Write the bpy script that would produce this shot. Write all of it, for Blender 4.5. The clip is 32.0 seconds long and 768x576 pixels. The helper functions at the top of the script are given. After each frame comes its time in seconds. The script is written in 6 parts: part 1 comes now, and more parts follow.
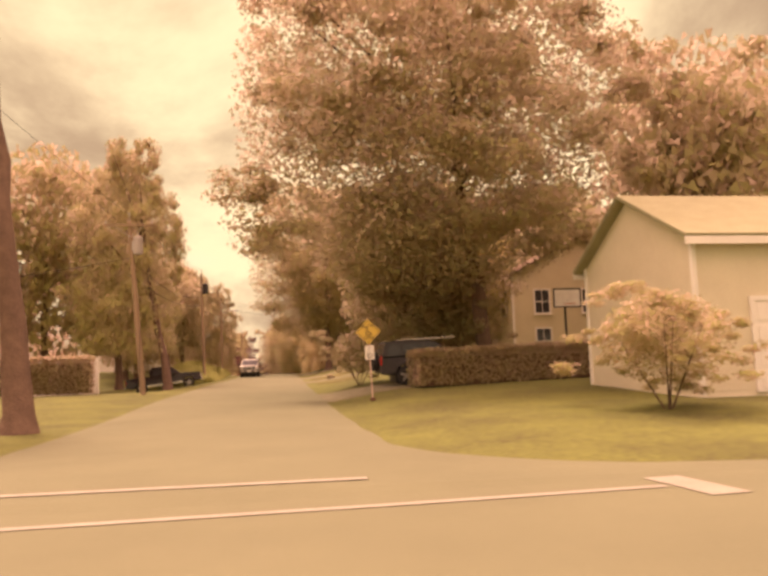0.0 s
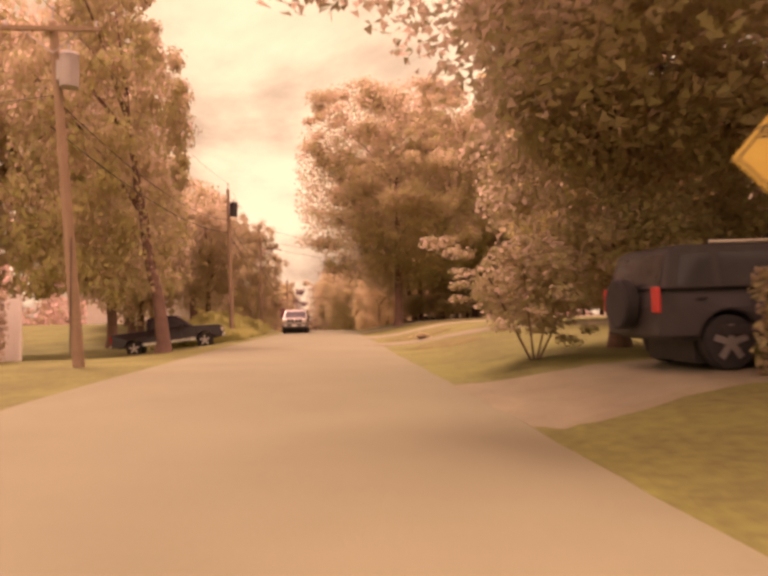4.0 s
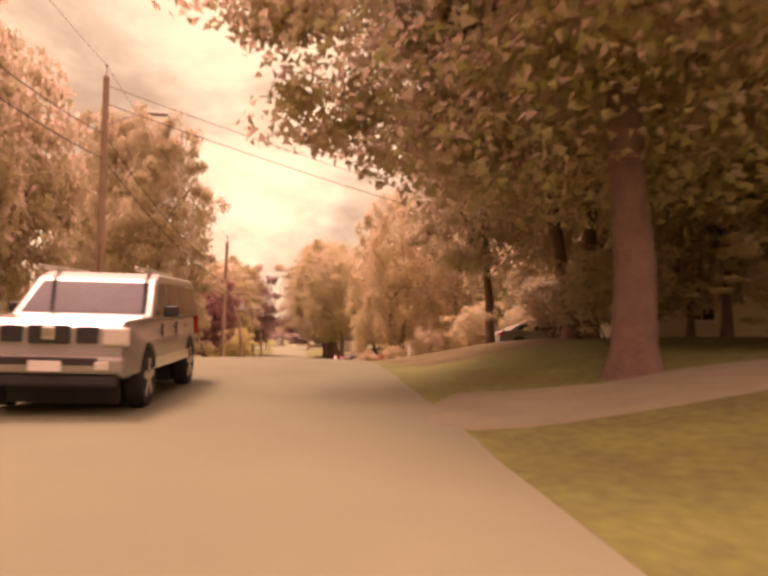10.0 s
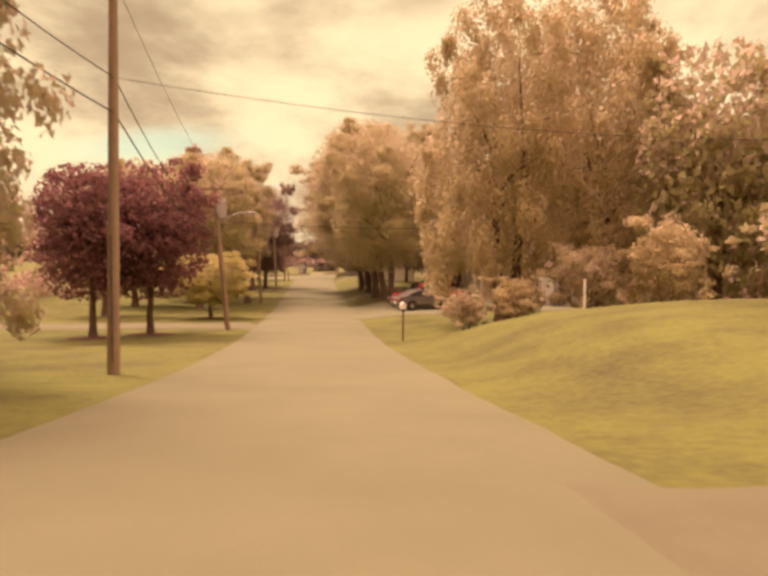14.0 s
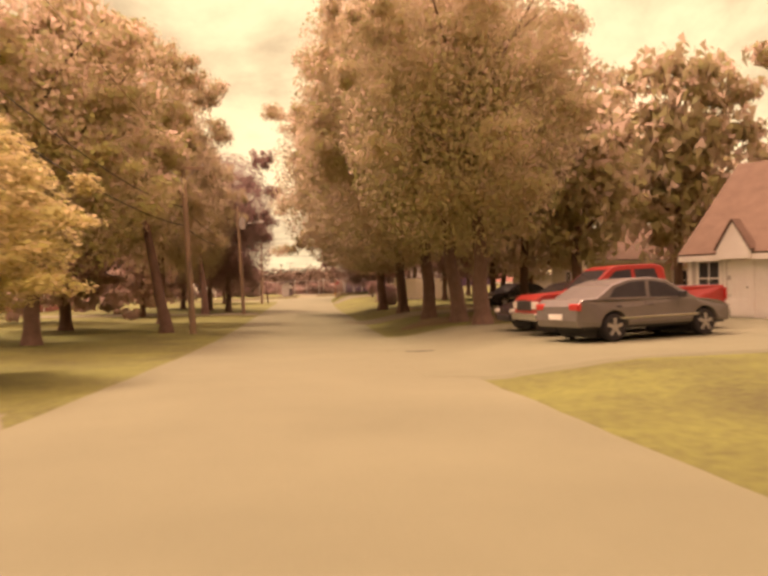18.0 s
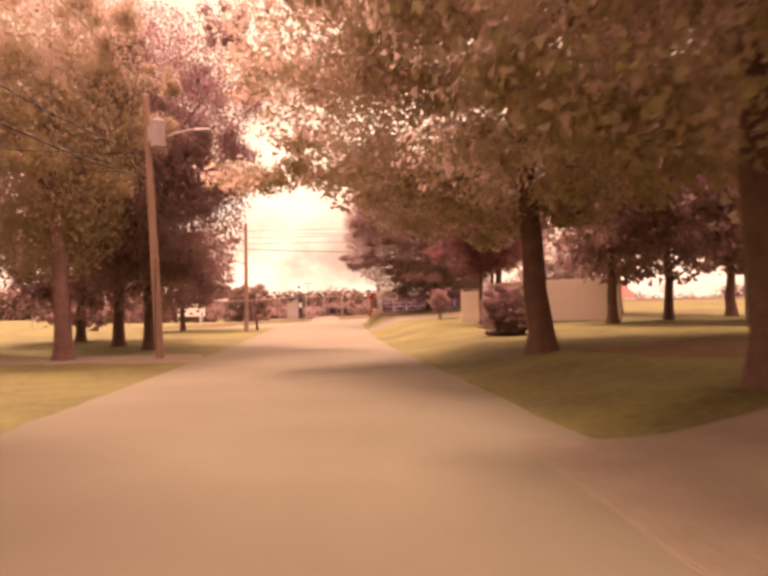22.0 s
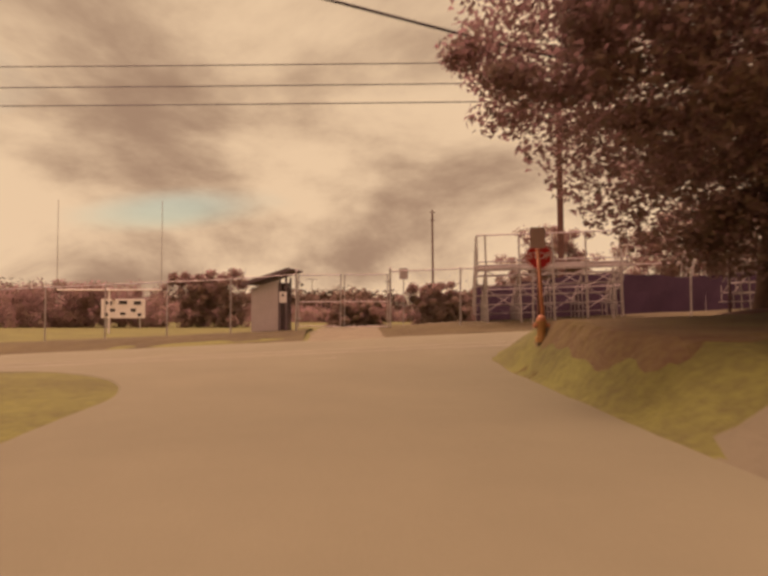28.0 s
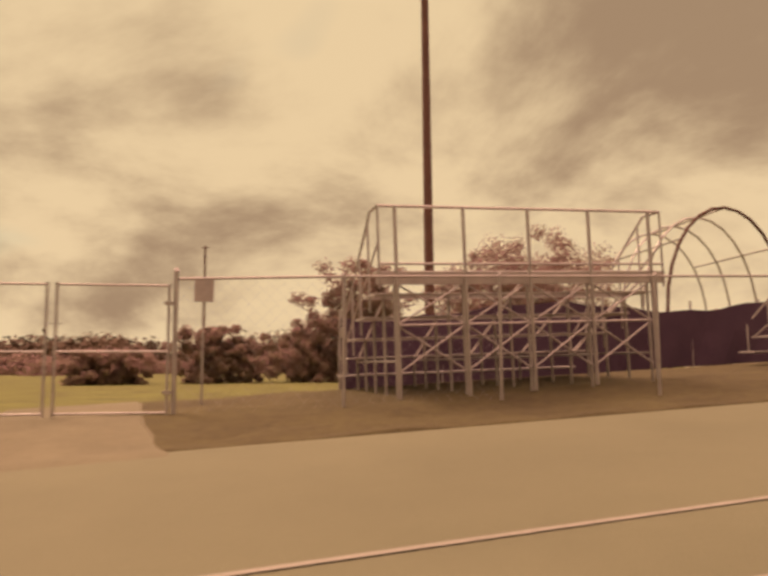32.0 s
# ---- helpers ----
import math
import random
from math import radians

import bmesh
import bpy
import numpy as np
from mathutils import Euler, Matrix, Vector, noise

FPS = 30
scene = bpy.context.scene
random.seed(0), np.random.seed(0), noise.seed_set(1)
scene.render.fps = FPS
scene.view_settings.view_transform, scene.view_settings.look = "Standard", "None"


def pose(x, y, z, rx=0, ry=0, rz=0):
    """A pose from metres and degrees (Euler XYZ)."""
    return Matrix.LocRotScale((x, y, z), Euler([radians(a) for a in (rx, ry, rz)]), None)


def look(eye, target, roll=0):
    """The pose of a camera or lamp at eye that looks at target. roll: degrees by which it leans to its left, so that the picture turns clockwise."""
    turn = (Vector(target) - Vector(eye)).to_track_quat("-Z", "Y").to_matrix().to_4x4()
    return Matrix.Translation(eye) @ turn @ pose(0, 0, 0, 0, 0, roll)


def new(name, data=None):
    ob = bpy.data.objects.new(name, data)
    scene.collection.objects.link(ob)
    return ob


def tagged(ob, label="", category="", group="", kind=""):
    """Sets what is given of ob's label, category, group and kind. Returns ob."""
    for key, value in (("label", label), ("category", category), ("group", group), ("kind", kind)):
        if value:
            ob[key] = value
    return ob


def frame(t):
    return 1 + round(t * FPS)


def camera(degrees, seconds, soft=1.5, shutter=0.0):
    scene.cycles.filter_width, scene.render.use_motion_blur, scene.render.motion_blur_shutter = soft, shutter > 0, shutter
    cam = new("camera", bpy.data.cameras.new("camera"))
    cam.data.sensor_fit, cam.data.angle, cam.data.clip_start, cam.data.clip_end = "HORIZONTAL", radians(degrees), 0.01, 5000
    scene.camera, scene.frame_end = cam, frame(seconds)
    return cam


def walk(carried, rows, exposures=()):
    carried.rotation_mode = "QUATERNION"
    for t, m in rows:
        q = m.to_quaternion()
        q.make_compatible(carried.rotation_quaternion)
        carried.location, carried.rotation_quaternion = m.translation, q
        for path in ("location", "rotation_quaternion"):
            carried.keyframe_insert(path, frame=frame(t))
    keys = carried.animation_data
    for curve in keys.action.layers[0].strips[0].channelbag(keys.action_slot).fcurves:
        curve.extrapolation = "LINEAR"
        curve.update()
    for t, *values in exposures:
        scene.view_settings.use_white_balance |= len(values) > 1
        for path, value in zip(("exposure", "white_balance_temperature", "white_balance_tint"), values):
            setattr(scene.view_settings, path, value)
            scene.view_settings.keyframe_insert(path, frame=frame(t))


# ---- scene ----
cam = camera(55.8, 32.0, soft=3.2, shutter=0.4)
PATH = [
    (0, (0.000, 0.000, 1.300), (0.287, 1.966, 1.526), -1.83),
    (0.5, (0.029, 1.540, 1.361), (0.299, 3.515, 1.518), -1.45),
    (1, (0.025, 3.248, 1.371), (0.262, 5.229, 1.507), -1.28),
    (1.5, (-0.012, 5.232, 1.304), (0.172, 7.224, 1.293), -0.88),
    (2, (-0.114, 7.603, 1.251), (0.017, 9.598, 1.307), -0.81),
    (2.5, (-0.197, 10.152, 1.252), (-0.072, 12.144, 1.374), -1.82),
    (3, (-0.334, 12.868, 1.270), (-0.201, 14.861, 1.379), -2.13),
    (3.5, (-0.424, 15.812, 1.281), (-0.274, 17.803, 1.390), -1.54),
    (4, (-0.552, 18.813, 1.337), (-0.396, 20.804, 1.449), -0.77),
    (4.5, (-0.698, 21.894, 1.423), (-0.541, 23.885, 1.538), -0.13),
    (5, (-0.840, 25.078, 1.526), (-0.683, 27.068, 1.644), 0.17),
    (5.5, (-0.959, 28.385, 1.633), (-0.797, 30.375, 1.751), 0.01),
    (6, (-1.034, 31.837, 1.730), (-0.855, 33.826, 1.847), -0.70),
    (6.5, (-1.046, 35.290, 1.776), (-0.850, 37.278, 1.885), -0.77),
    (7, (-1.004, 38.819, 1.810), (-0.764, 40.801, 1.931), -0.65),
    (7.5, (-0.889, 42.492, 1.868), (-0.615, 44.469, 1.995), -0.46),
    (8, (-0.733, 46.500, 1.930), (-0.463, 48.477, 2.064), -0.18),
    (8.5, (-0.597, 50.601, 2.012), (-0.339, 52.581, 2.142), 0.08),
    (9, (-0.434, 54.968, 2.087), (-0.190, 56.950, 2.204), 0.61),
    (9.5, (-0.229, 59.573, 2.127), (-0.011, 61.558, 2.241), 0.58),
    (10, (-0.021, 64.051, 2.161), (0.178, 66.038, 2.275), 1.40),
    (10.5, (0.145, 68.489, 2.205), (0.323, 70.477, 2.316), 2.23),
    (11, (0.220, 72.454, 2.285), (0.383, 74.445, 2.378), 1.12),
    (11.5, (0.134, 76.292, 2.413), (0.282, 78.285, 2.473), 1.06),
    (12, (-0.060, 80.260, 2.532), (0.076, 82.255, 2.570), 1.08),
    (12.5, (-0.229, 84.277, 2.550), (-0.099, 86.273, 2.563), 0.16),
    (13, (-0.381, 88.147, 2.426), (-0.258, 90.143, 2.407), -0.02),
    (13.5, (-0.540, 91.964, 2.186), (-0.414, 93.960, 2.129), 0.13),
    (14, (-0.673, 95.916, 1.858), (-0.539, 97.909, 1.763), 0.28),
    (14.5, (-0.854, 99.969, 1.499), (-0.708, 101.960, 1.370), 0.19),
    (15, (-1.053, 104.098, 1.121), (-0.898, 106.087, 0.987), 0.19),
    (15.5, (-1.253, 108.323, 0.735), (-1.089, 110.312, 0.615), 0.22),
    (16, (-1.434, 112.665, 0.352), (-1.265, 114.656, 0.256), 0.24),
    (16.5, (-1.577, 117.148, -0.015), (-1.406, 119.140, -0.087), 0.29),
    (17, (-1.663, 121.794, -0.356), (-1.495, 123.786, -0.413), 0.41),
    (17.5, (-1.732, 126.394, -0.643), (-1.569, 128.388, -0.666), 0.17),
    (18, (-1.767, 130.924, -0.860), (-1.603, 132.917, -0.864), -0.57),
    (18.5, (-1.760, 135.308, -0.988), (-1.599, 137.301, -0.978), -0.37),
    (19, (-1.720, 139.603, -1.094), (-1.563, 141.596, -1.081), 0.06),
    (19.5, (-1.669, 143.915, -1.192), (-1.525, 145.910, -1.184), -0.35),
    (20, (-1.724, 148.350, -1.298), (-1.592, 150.346, -1.283), -0.63),
    (20.5, (-1.874, 152.854, -1.409), (-1.751, 154.849, -1.369), -0.47),
    (21, (-2.013, 157.366, -1.487), (-1.893, 159.361, -1.428), -0.21),
    (21.5, (-2.169, 161.634, -1.516), (-2.053, 163.630, -1.459), -0.70),
    (22, (-2.287, 165.888, -1.534), (-2.179, 167.884, -1.468), -0.77),
    (22.5, (-2.428, 170.060, -1.561), (-2.330, 172.056, -1.480), -0.38),
    (23, (-2.649, 174.096, -1.605), (-2.551, 176.092, -1.523), -0.03),
    (23.5, (-2.986, 178.184, -1.626), (-2.881, 180.180, -1.538), -0.30),
    (24, (-3.249, 181.986, -1.662), (-3.137, 183.981, -1.573), -0.37),
    (24.5, (-3.488, 185.755, -1.679), (-3.372, 187.749, -1.580), -0.21),
    (25, (-3.661, 189.348, -1.667), (-3.537, 191.342, -1.571), 0.03),
    (25.5, (-3.779, 192.784, -1.638), (-3.646, 194.778, -1.552), 0.20),
    (26, (-3.852, 196.080, -1.600), (-3.713, 198.073, -1.525), 0.26),
    (26.5, (-3.891, 199.253, -1.559), (-3.752, 201.247, -1.491), 0.19),
    (27, (-3.907, 202.322, -1.522), (-3.777, 204.316, -1.452), 0.03),
    (27.5, (-3.927, 205.243, -1.488), (-3.815, 207.238, -1.419), -0.27),
    (28, (-3.982, 208.114, -1.455), (-3.889, 210.110, -1.382), 0.04),
    (28.5, (-4.096, 210.861, -1.419), (-4.016, 212.858, -1.339), 0.21),
    (29, (-4.223, 213.442, -1.387), (-4.148, 215.439, -1.300), 0.21),
    (29.5, (-4.321, 215.734, -1.364), (-4.234, 217.729, -1.265), 0.31),
    (30, (-4.356, 217.799, -1.338), (-4.209, 219.790, -1.215), 0.40),
    (30.5, (-4.310, 219.611, -1.300), (-4.041, 221.588, -1.159), 0.42),
    (31, (-4.185, 221.091, -1.257), (-3.784, 223.044, -1.097), -0.02),
    (31.5, (-3.950, 222.103, -1.207), (-3.431, 224.026, -1.021), -0.33),
    (32, (-3.50, 223.45, -1.159), (-2.786, 225.308, -0.954), -0.20),
]
walk(cam, [(t, look(eye, target, roll)) for t, eye, target, roll in PATH],
     exposures=[(0, 0.24, 6900, 43), (3, 0.3, 6900, 61), (6, 0.3, 6900, 57), (9, 0.4, 6900, 57), (11, 0.42, 6900, 63), (12, 0.2, 6900, 59), (13, 0.14, 6900, 37), (17, 0.28, 6900, 37),
                (19, 0.5, 6900, 45), (20, 0.64, 6900, 59), (21.5, 0.74, 6900, 70), (23, 0.56, 6900, 74), (24, 0.04, 6900, 65), (27, -0.5, 6900, 57), (30, -0.54, 7000, 47), (32, -0.46, 7000, 43)])


# ---- world and sun ----
SUN_DIR = Vector((-0.30, 0.36, 0.88)).normalized()
world = bpy.data.worlds.new("overcast_sky")
scene.world = world
world.use_nodes = True


def node(nt, kind, **inputs):
    n = nt.nodes.new(kind)
    for k, v in inputs.items():
        n.inputs[k.replace("_", " ")].default_value = v
    return n


def build_sky():
    nt = world.node_tree
    nt.nodes.clear()
    ln = nt.links.new
    out = nt.nodes.new("ShaderNodeOutputWorld")
    bg = nt.nodes.new("ShaderNodeBackground")
    tc = nt.nodes.new("ShaderNodeTexCoord")
    sep = nt.nodes.new("ShaderNodeSeparateXYZ")
    ln(tc.outputs["Generated"], sep.inputs[0])
    # clouds laid on a flat layer overhead
    lift = nt.nodes.new("ShaderNodeMath")
    lift.operation = "MAXIMUM"
    lift.inputs[1].default_value = 0.0
    ln(sep.outputs["Z"], lift.inputs[0])
    add = nt.nodes.new("ShaderNodeMath")
    add.operation = "ADD"
    add.inputs[1].default_value = 0.46
    ln(lift.outputs[0], add.inputs[0])
    div = []
    for ax in ("X", "Y"):
        d = nt.nodes.new("ShaderNodeMath")
        d.operation = "DIVIDE"
        ln(sep.outputs[ax], d.inputs[0])
        ln(add.outputs[0], d.inputs[1])
        div.append(d)
    comb = nt.nodes.new("ShaderNodeCombineXYZ")
    ln(div[0].outputs[0], comb.inputs[0])
    ln(div[1].outputs[0], comb.inputs[1])
    comb.inputs[2].default_value = 3.7
    big = node(nt, "ShaderNodeTexNoise", Scale=1.9, Detail=11.0, Roughness=0.58, Distortion=0.25)
    ln(comb.outputs[0], big.inputs["Vector"])
    ramp = nt.nodes.new("ShaderNodeValToRGB")
    ramp.color_ramp.interpolation = "EASE"
    ramp.color_ramp.elements[0].position = 0.41
    ramp.color_ramp.elements[0].color = (1, 1, 1, 1)
    ramp.color_ramp.elements[1].position = 0.68
    ramp.color_ramp.elements[1].color = (0.47, 0.41, 0.42, 1)
    ln(big.outputs["Fac"], ramp.inputs[0])
    # cream cloud light, brighter overhead as under any overcast
    grad = nt.nodes.new("ShaderNodeValToRGB")
    e = grad.color_ramp.elements
    e[0].position, e[0].color = 0.0, (0.97, 0.895, 0.475, 1)
    e[1].position, e[1].color = 1.0, (4.4, 3.0, 2.0, 1)
    m = e.new(0.46)
    m.color = (0.95, 0.885, 0.465, 1)
    m = e.new(0.72)
    m.color = (3.2, 2.2, 1.5, 1)
    ln(lift.outputs[0], grad.inputs[0])
    mul = nt.nodes.new("ShaderNodeMix")
    mul.data_type, mul.blend_type = "RGBA", "MULTIPLY"
    mul.inputs["Factor"].default_value = 1.0
    ln(grad.outputs[0], mul.inputs["A"])
    ln(ramp.outputs[0], mul.inputs["B"])
    # thin gaps of clear sky
    sky = nt.nodes.new("ShaderNodeTexSky")
    sky.sky_type, sky.sun_disc = "NISHITA", False
    sky.sun_elevation = math.asin(SUN_DIR.z)
    sky.sun_rotation = math.atan2(SUN_DIR.x, SUN_DIR.y)
    dim = nt.nodes.new("ShaderNodeMix")
    dim.data_type, dim.blend_type = "RGBA", "MULTIPLY"
    dim.inputs["Factor"].default_value = 1.0
    dim.inputs["B"].default_value = (0.125, 0.14, 0.075, 1)
    ln(sky.outputs[0], dim.inputs["A"])
    gap = node(nt, "ShaderNodeTexNoise", Scale=1.3, Detail=3.0)
    ln(comb.outputs[0], gap.inputs["Vector"])
    gr = nt.nodes.new("ShaderNodeValToRGB")
    gr.color_ramp.elements[0].position, gr.color_ramp.elements[0].color = 0.68, (0, 0, 0, 1)
    gr.color_ramp.elements[1].position, gr.color_ramp.elements[1].color = 0.78, (0.6, 0.6, 0.6, 1)
    ln(gap.outputs["Fac"], gr.inputs[0])
    # one long clear gap low over the field
    at = nt.nodes.new("ShaderNodeMapping")
    at.vector_type = "TEXTURE"
    at.inputs["Location"].default_value = (-0.39, 1.61, 3.7)
    at.inputs["Scale"].default_value = (0.265, 0.11, 1.0)
    ln(comb.outputs[0], at.inputs["Vector"])
    far = nt.nodes.new("ShaderNodeVectorMath")
    far.operation = "LENGTH"
    ln(at.outputs[0], far.inputs[0])
    ragged = nt.nodes.new("ShaderNodeMath")
    ragged.operation = "ADD"
    ln(far.outputs["Value"], ragged.inputs[0])
    ln(big.outputs["Fac"], ragged.inputs[1])
    clear = nt.nodes.new("ShaderNodeMapRange")
    clear.interpolation_type = "SMOOTHSTEP"
    clear.inputs["From Min"].default_value, clear.inputs["From Max"].default_value = 1.45, 0.65
    clear.inputs["To Min"].default_value, clear.inputs["To Max"].default_value = 0.0, 0.75
    ln(ragged.outputs[0], clear.inputs["Value"])
    both = nt.nodes.new("ShaderNodeMath")
    both.operation = "MAXIMUM"
    ln(gr.outputs[0], both.inputs[0])
    ln(clear.outputs[0], both.inputs[1])
    mix = nt.nodes.new("ShaderNodeMix")
    mix.data_type = "RGBA"
    ln(both.outputs[0], mix.inputs["Factor"])
    ln(mul.outputs["Result"], mix.inputs["A"])
    ln(dim.outputs["Result"], mix.inputs["B"])
    ln(mix.outputs["Result"], bg.inputs["Color"])
    bg.inputs["Strength"].default_value = 1.0
    ln(bg.outputs[0], out.inputs[0])


build_sky()
sun_data = bpy.data.lights.new("sun", "SUN")
sun_data.energy, sun_data.angle, sun_data.color = 3.4, radians(14), (1.0, 0.80, 0.5)
sun = new("sun", sun_data)
sun.rotation_euler = SUN_DIR.to_track_quat("Z", "Y").to_euler()


# ---- materials ----
def material(name, c1, c2, scale=2.0, rough=0.8, bump=0.0, bump_scale=30.0, metal=0.0, fine=None, spec=0.3,
             space="Object", island=0.0, translucent=0.0, trans=None):
    """Two tones mixed by coarse and fine noise, with relief; island: share of change from piece to piece."""
    m = bpy.data.materials.new(name)
    m.use_nodes = True
    nt = m.node_tree
    ln = nt.links.new
    bsdf = nt.nodes["Principled BSDF"]
    out = nt.nodes["Material Output"]
    if space == "World":
        geo = nt.nodes.new("ShaderNodeNewGeometry")
        vec = geo.outputs["Position"]
    else:
        vec = nt.nodes.new("ShaderNodeTexCoord").outputs["Object"]
    a = node(nt, "ShaderNodeTexNoise", Scale=scale, Detail=5.0, Roughness=0.6)
    b = node(nt, "ShaderNodeTexNoise", Scale=fine or scale * 14, Detail=3.0)
    ln(vec, a.inputs["Vector"])
    ln(vec, b.inputs["Vector"])
    mean = nt.nodes.new("ShaderNodeMix")
    mean.inputs["Factor"].default_value = 0.4
    ln(a.outputs["Fac"], mean.inputs["A"])
    ln(b.outputs["Fac"], mean.inputs["B"])
    fac = mean.outputs["Result"]
    if island:
        gi = nt.nodes.new("ShaderNodeNewGeometry")
        mi = nt.nodes.new("ShaderNodeMix")
        mi.inputs["Factor"].default_value = island
        ln(fac, mi.inputs["A"])
        ln(gi.outputs["Random Per Island"], mi.inputs["B"])
        fac = mi.outputs["Result"]
    ramp = nt.nodes.new("ShaderNodeValToRGB")
    ramp.color_ramp.elements[0].position, ramp.color_ramp.elements[0].color = 0.3, (*c1, 1)
    ramp.color_ramp.elements[1].position, ramp.color_ramp.elements[1].color = 0.7, (*c2, 1)
    ln(fac, ramp.inputs[0])
    ln(ramp.outputs[0], bsdf.inputs["Base Color"])
    bsdf.inputs["Roughness"].default_value = rough
    bsdf.inputs["Metallic"].default_value = metal
    bsdf.inputs["Specular IOR Level"].default_value = spec
    if bump:
        n = node(nt, "ShaderNodeTexNoise", Scale=bump_scale, Detail=4.0)
        ln(vec, n.inputs["Vector"])
        bp = nt.nodes.new("ShaderNodeBump")
        bp.inputs["Strength"].default_value = bump
        bp.inputs["Distance"].default_value = 0.05
        ln(n.outputs["Fac"], bp.inputs["Height"])
        ln(bp.outputs[0], bsdf.inputs["Normal"])
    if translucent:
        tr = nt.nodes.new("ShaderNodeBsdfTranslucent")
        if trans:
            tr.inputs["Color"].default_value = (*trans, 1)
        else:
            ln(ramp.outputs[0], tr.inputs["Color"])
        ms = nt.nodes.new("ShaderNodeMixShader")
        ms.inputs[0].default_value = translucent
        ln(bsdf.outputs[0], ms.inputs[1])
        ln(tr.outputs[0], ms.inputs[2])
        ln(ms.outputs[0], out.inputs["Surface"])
    return m


def leaf_material(name, c1, c2, shade_tint):
    """Leaves that let light through in a warmer tone than the one they throw back; that tone puts the trees' purplish
    shade into the leaf colour.
    """
    return material(name, c1, c2, scale=0.9, rough=0.6, fine=6.0, island=0.25, translucent=0.5, spec=0.2, trans=shade_tint)


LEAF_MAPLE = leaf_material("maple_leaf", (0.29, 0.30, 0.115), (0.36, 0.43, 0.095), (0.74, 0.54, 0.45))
# leaf tones darkened to hold the backlight on trees at the street's end
LEAF_DARK = leaf_material("backlit_leaf", (0.17, 0.125, 0.10), (0.22, 0.185, 0.09), (0.44, 0.27, 0.27))
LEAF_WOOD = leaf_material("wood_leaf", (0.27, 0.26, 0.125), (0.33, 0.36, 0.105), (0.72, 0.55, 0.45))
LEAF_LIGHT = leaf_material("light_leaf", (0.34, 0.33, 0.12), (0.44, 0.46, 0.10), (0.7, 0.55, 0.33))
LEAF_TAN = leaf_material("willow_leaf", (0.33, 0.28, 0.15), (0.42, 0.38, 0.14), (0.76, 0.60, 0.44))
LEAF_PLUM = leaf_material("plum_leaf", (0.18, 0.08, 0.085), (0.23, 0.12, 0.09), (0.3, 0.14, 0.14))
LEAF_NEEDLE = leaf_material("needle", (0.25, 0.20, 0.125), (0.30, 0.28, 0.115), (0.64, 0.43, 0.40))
BARK = material("bark", (0.10, 0.062, 0.048), (0.22, 0.14, 0.10), scale=3, rough=0.95, bump=0.7, bump_scale=14)
ASPHALT = material("asphalt", (0.131, 0.131, 0.077), (0.176, 0.176, 0.105), scale=0.35, rough=0.9, bump=0.25, bump_scale=90, fine=60, space="World")
ASPHALT_OLD = material("old_asphalt", (0.121, 0.113, 0.069), (0.174, 0.164, 0.101), scale=0.6, rough=0.92, bump=0.3, bump_scale=70, fine=45, space="World")
GRAVEL = material("gravel", (0.140, 0.126, 0.078), (0.212, 0.196, 0.122), scale=1.2, rough=0.95, bump=0.6, bump_scale=40, fine=25, space="World")
GRASS = material("lawn", (0.066, 0.058, 0.021), (0.168, 0.182, 0.038), scale=0.4, rough=0.9, bump=0.5, bump_scale=25, fine=7, space="World")
VERGE = material("rough_verge", (0.058, 0.044, 0.022), (0.115, 0.098, 0.040), scale=0.5, rough=0.95, bump=0.6, bump_scale=22, fine=6, space="World")
DRY_GRASS = material("dry_grass", (0.082, 0.066, 0.026), (0.165, 0.152, 0.044), scale=0.8, rough=0.95, bump=0.5, bump_scale=24, fine=8, space="World")
TAR = material("tar_patch", (0.045, 0.040, 0.028), (0.075, 0.068, 0.048), scale=3, rough=0.9, bump=0.3, bump_scale=60, space="World")
# brown of worn lawn, also used as painted shade under the maples
WORN_SHADED = material("worn_shaded_grass", (0.095, 0.056, 0.034), (0.16, 0.135, 0.05), scale=1.1, rough=0.95, bump=0.6, bump_scale=24, fine=9, space="World")
DIRT = material("mulch", (0.085, 0.040, 0.030), (0.15, 0.075, 0.055), scale=3, rough=0.95, bump=0.6, bump_scale=30, space="World")
PAINT_LINE = material("road_paint", (0.23, 0.21, 0.165), (0.33, 0.305, 0.25), scale=2.5, rough=0.75, fine=30, space="World")
POLE_WOOD = material("pole_wood", (0.27, 0.19, 0.125), (0.36, 0.26, 0.175), scale=0.9, rough=0.9, bump=0.4, bump_scale=40)
POLE_DARK = material("dark_pole_wood", (0.10, 0.050, 0.042), (0.17, 0.088, 0.068), scale=2.5, rough=0.9, bump=0.4, bump_scale=40)
GALV = material("galvanised_steel", (0.36, 0.33, 0.31), (0.52, 0.48, 0.45), scale=6, rough=0.45, metal=0.6)
ALU = material("aluminium", (0.42, 0.38, 0.36), (0.62, 0.58, 0.54), scale=3, rough=0.4, metal=0.5)
TRANSF = material("transformer_paint", (0.34, 0.31, 0.29), (0.46, 0.42, 0.39), scale=4, rough=0.5)
WIRE = material("cable", (0.035, 0.028, 0.028), (0.06, 0.05, 0.05), rough=0.6)
WHITE = material("white_paint", (0.706, 0.665, 0.605), (0.827, 0.797, 0.736), scale=1.5, rough=0.6, bump=0.05)
CREAM = material("cream_siding", (0.64, 0.58, 0.44), (0.73, 0.67, 0.52), scale=1.2, rough=0.65)
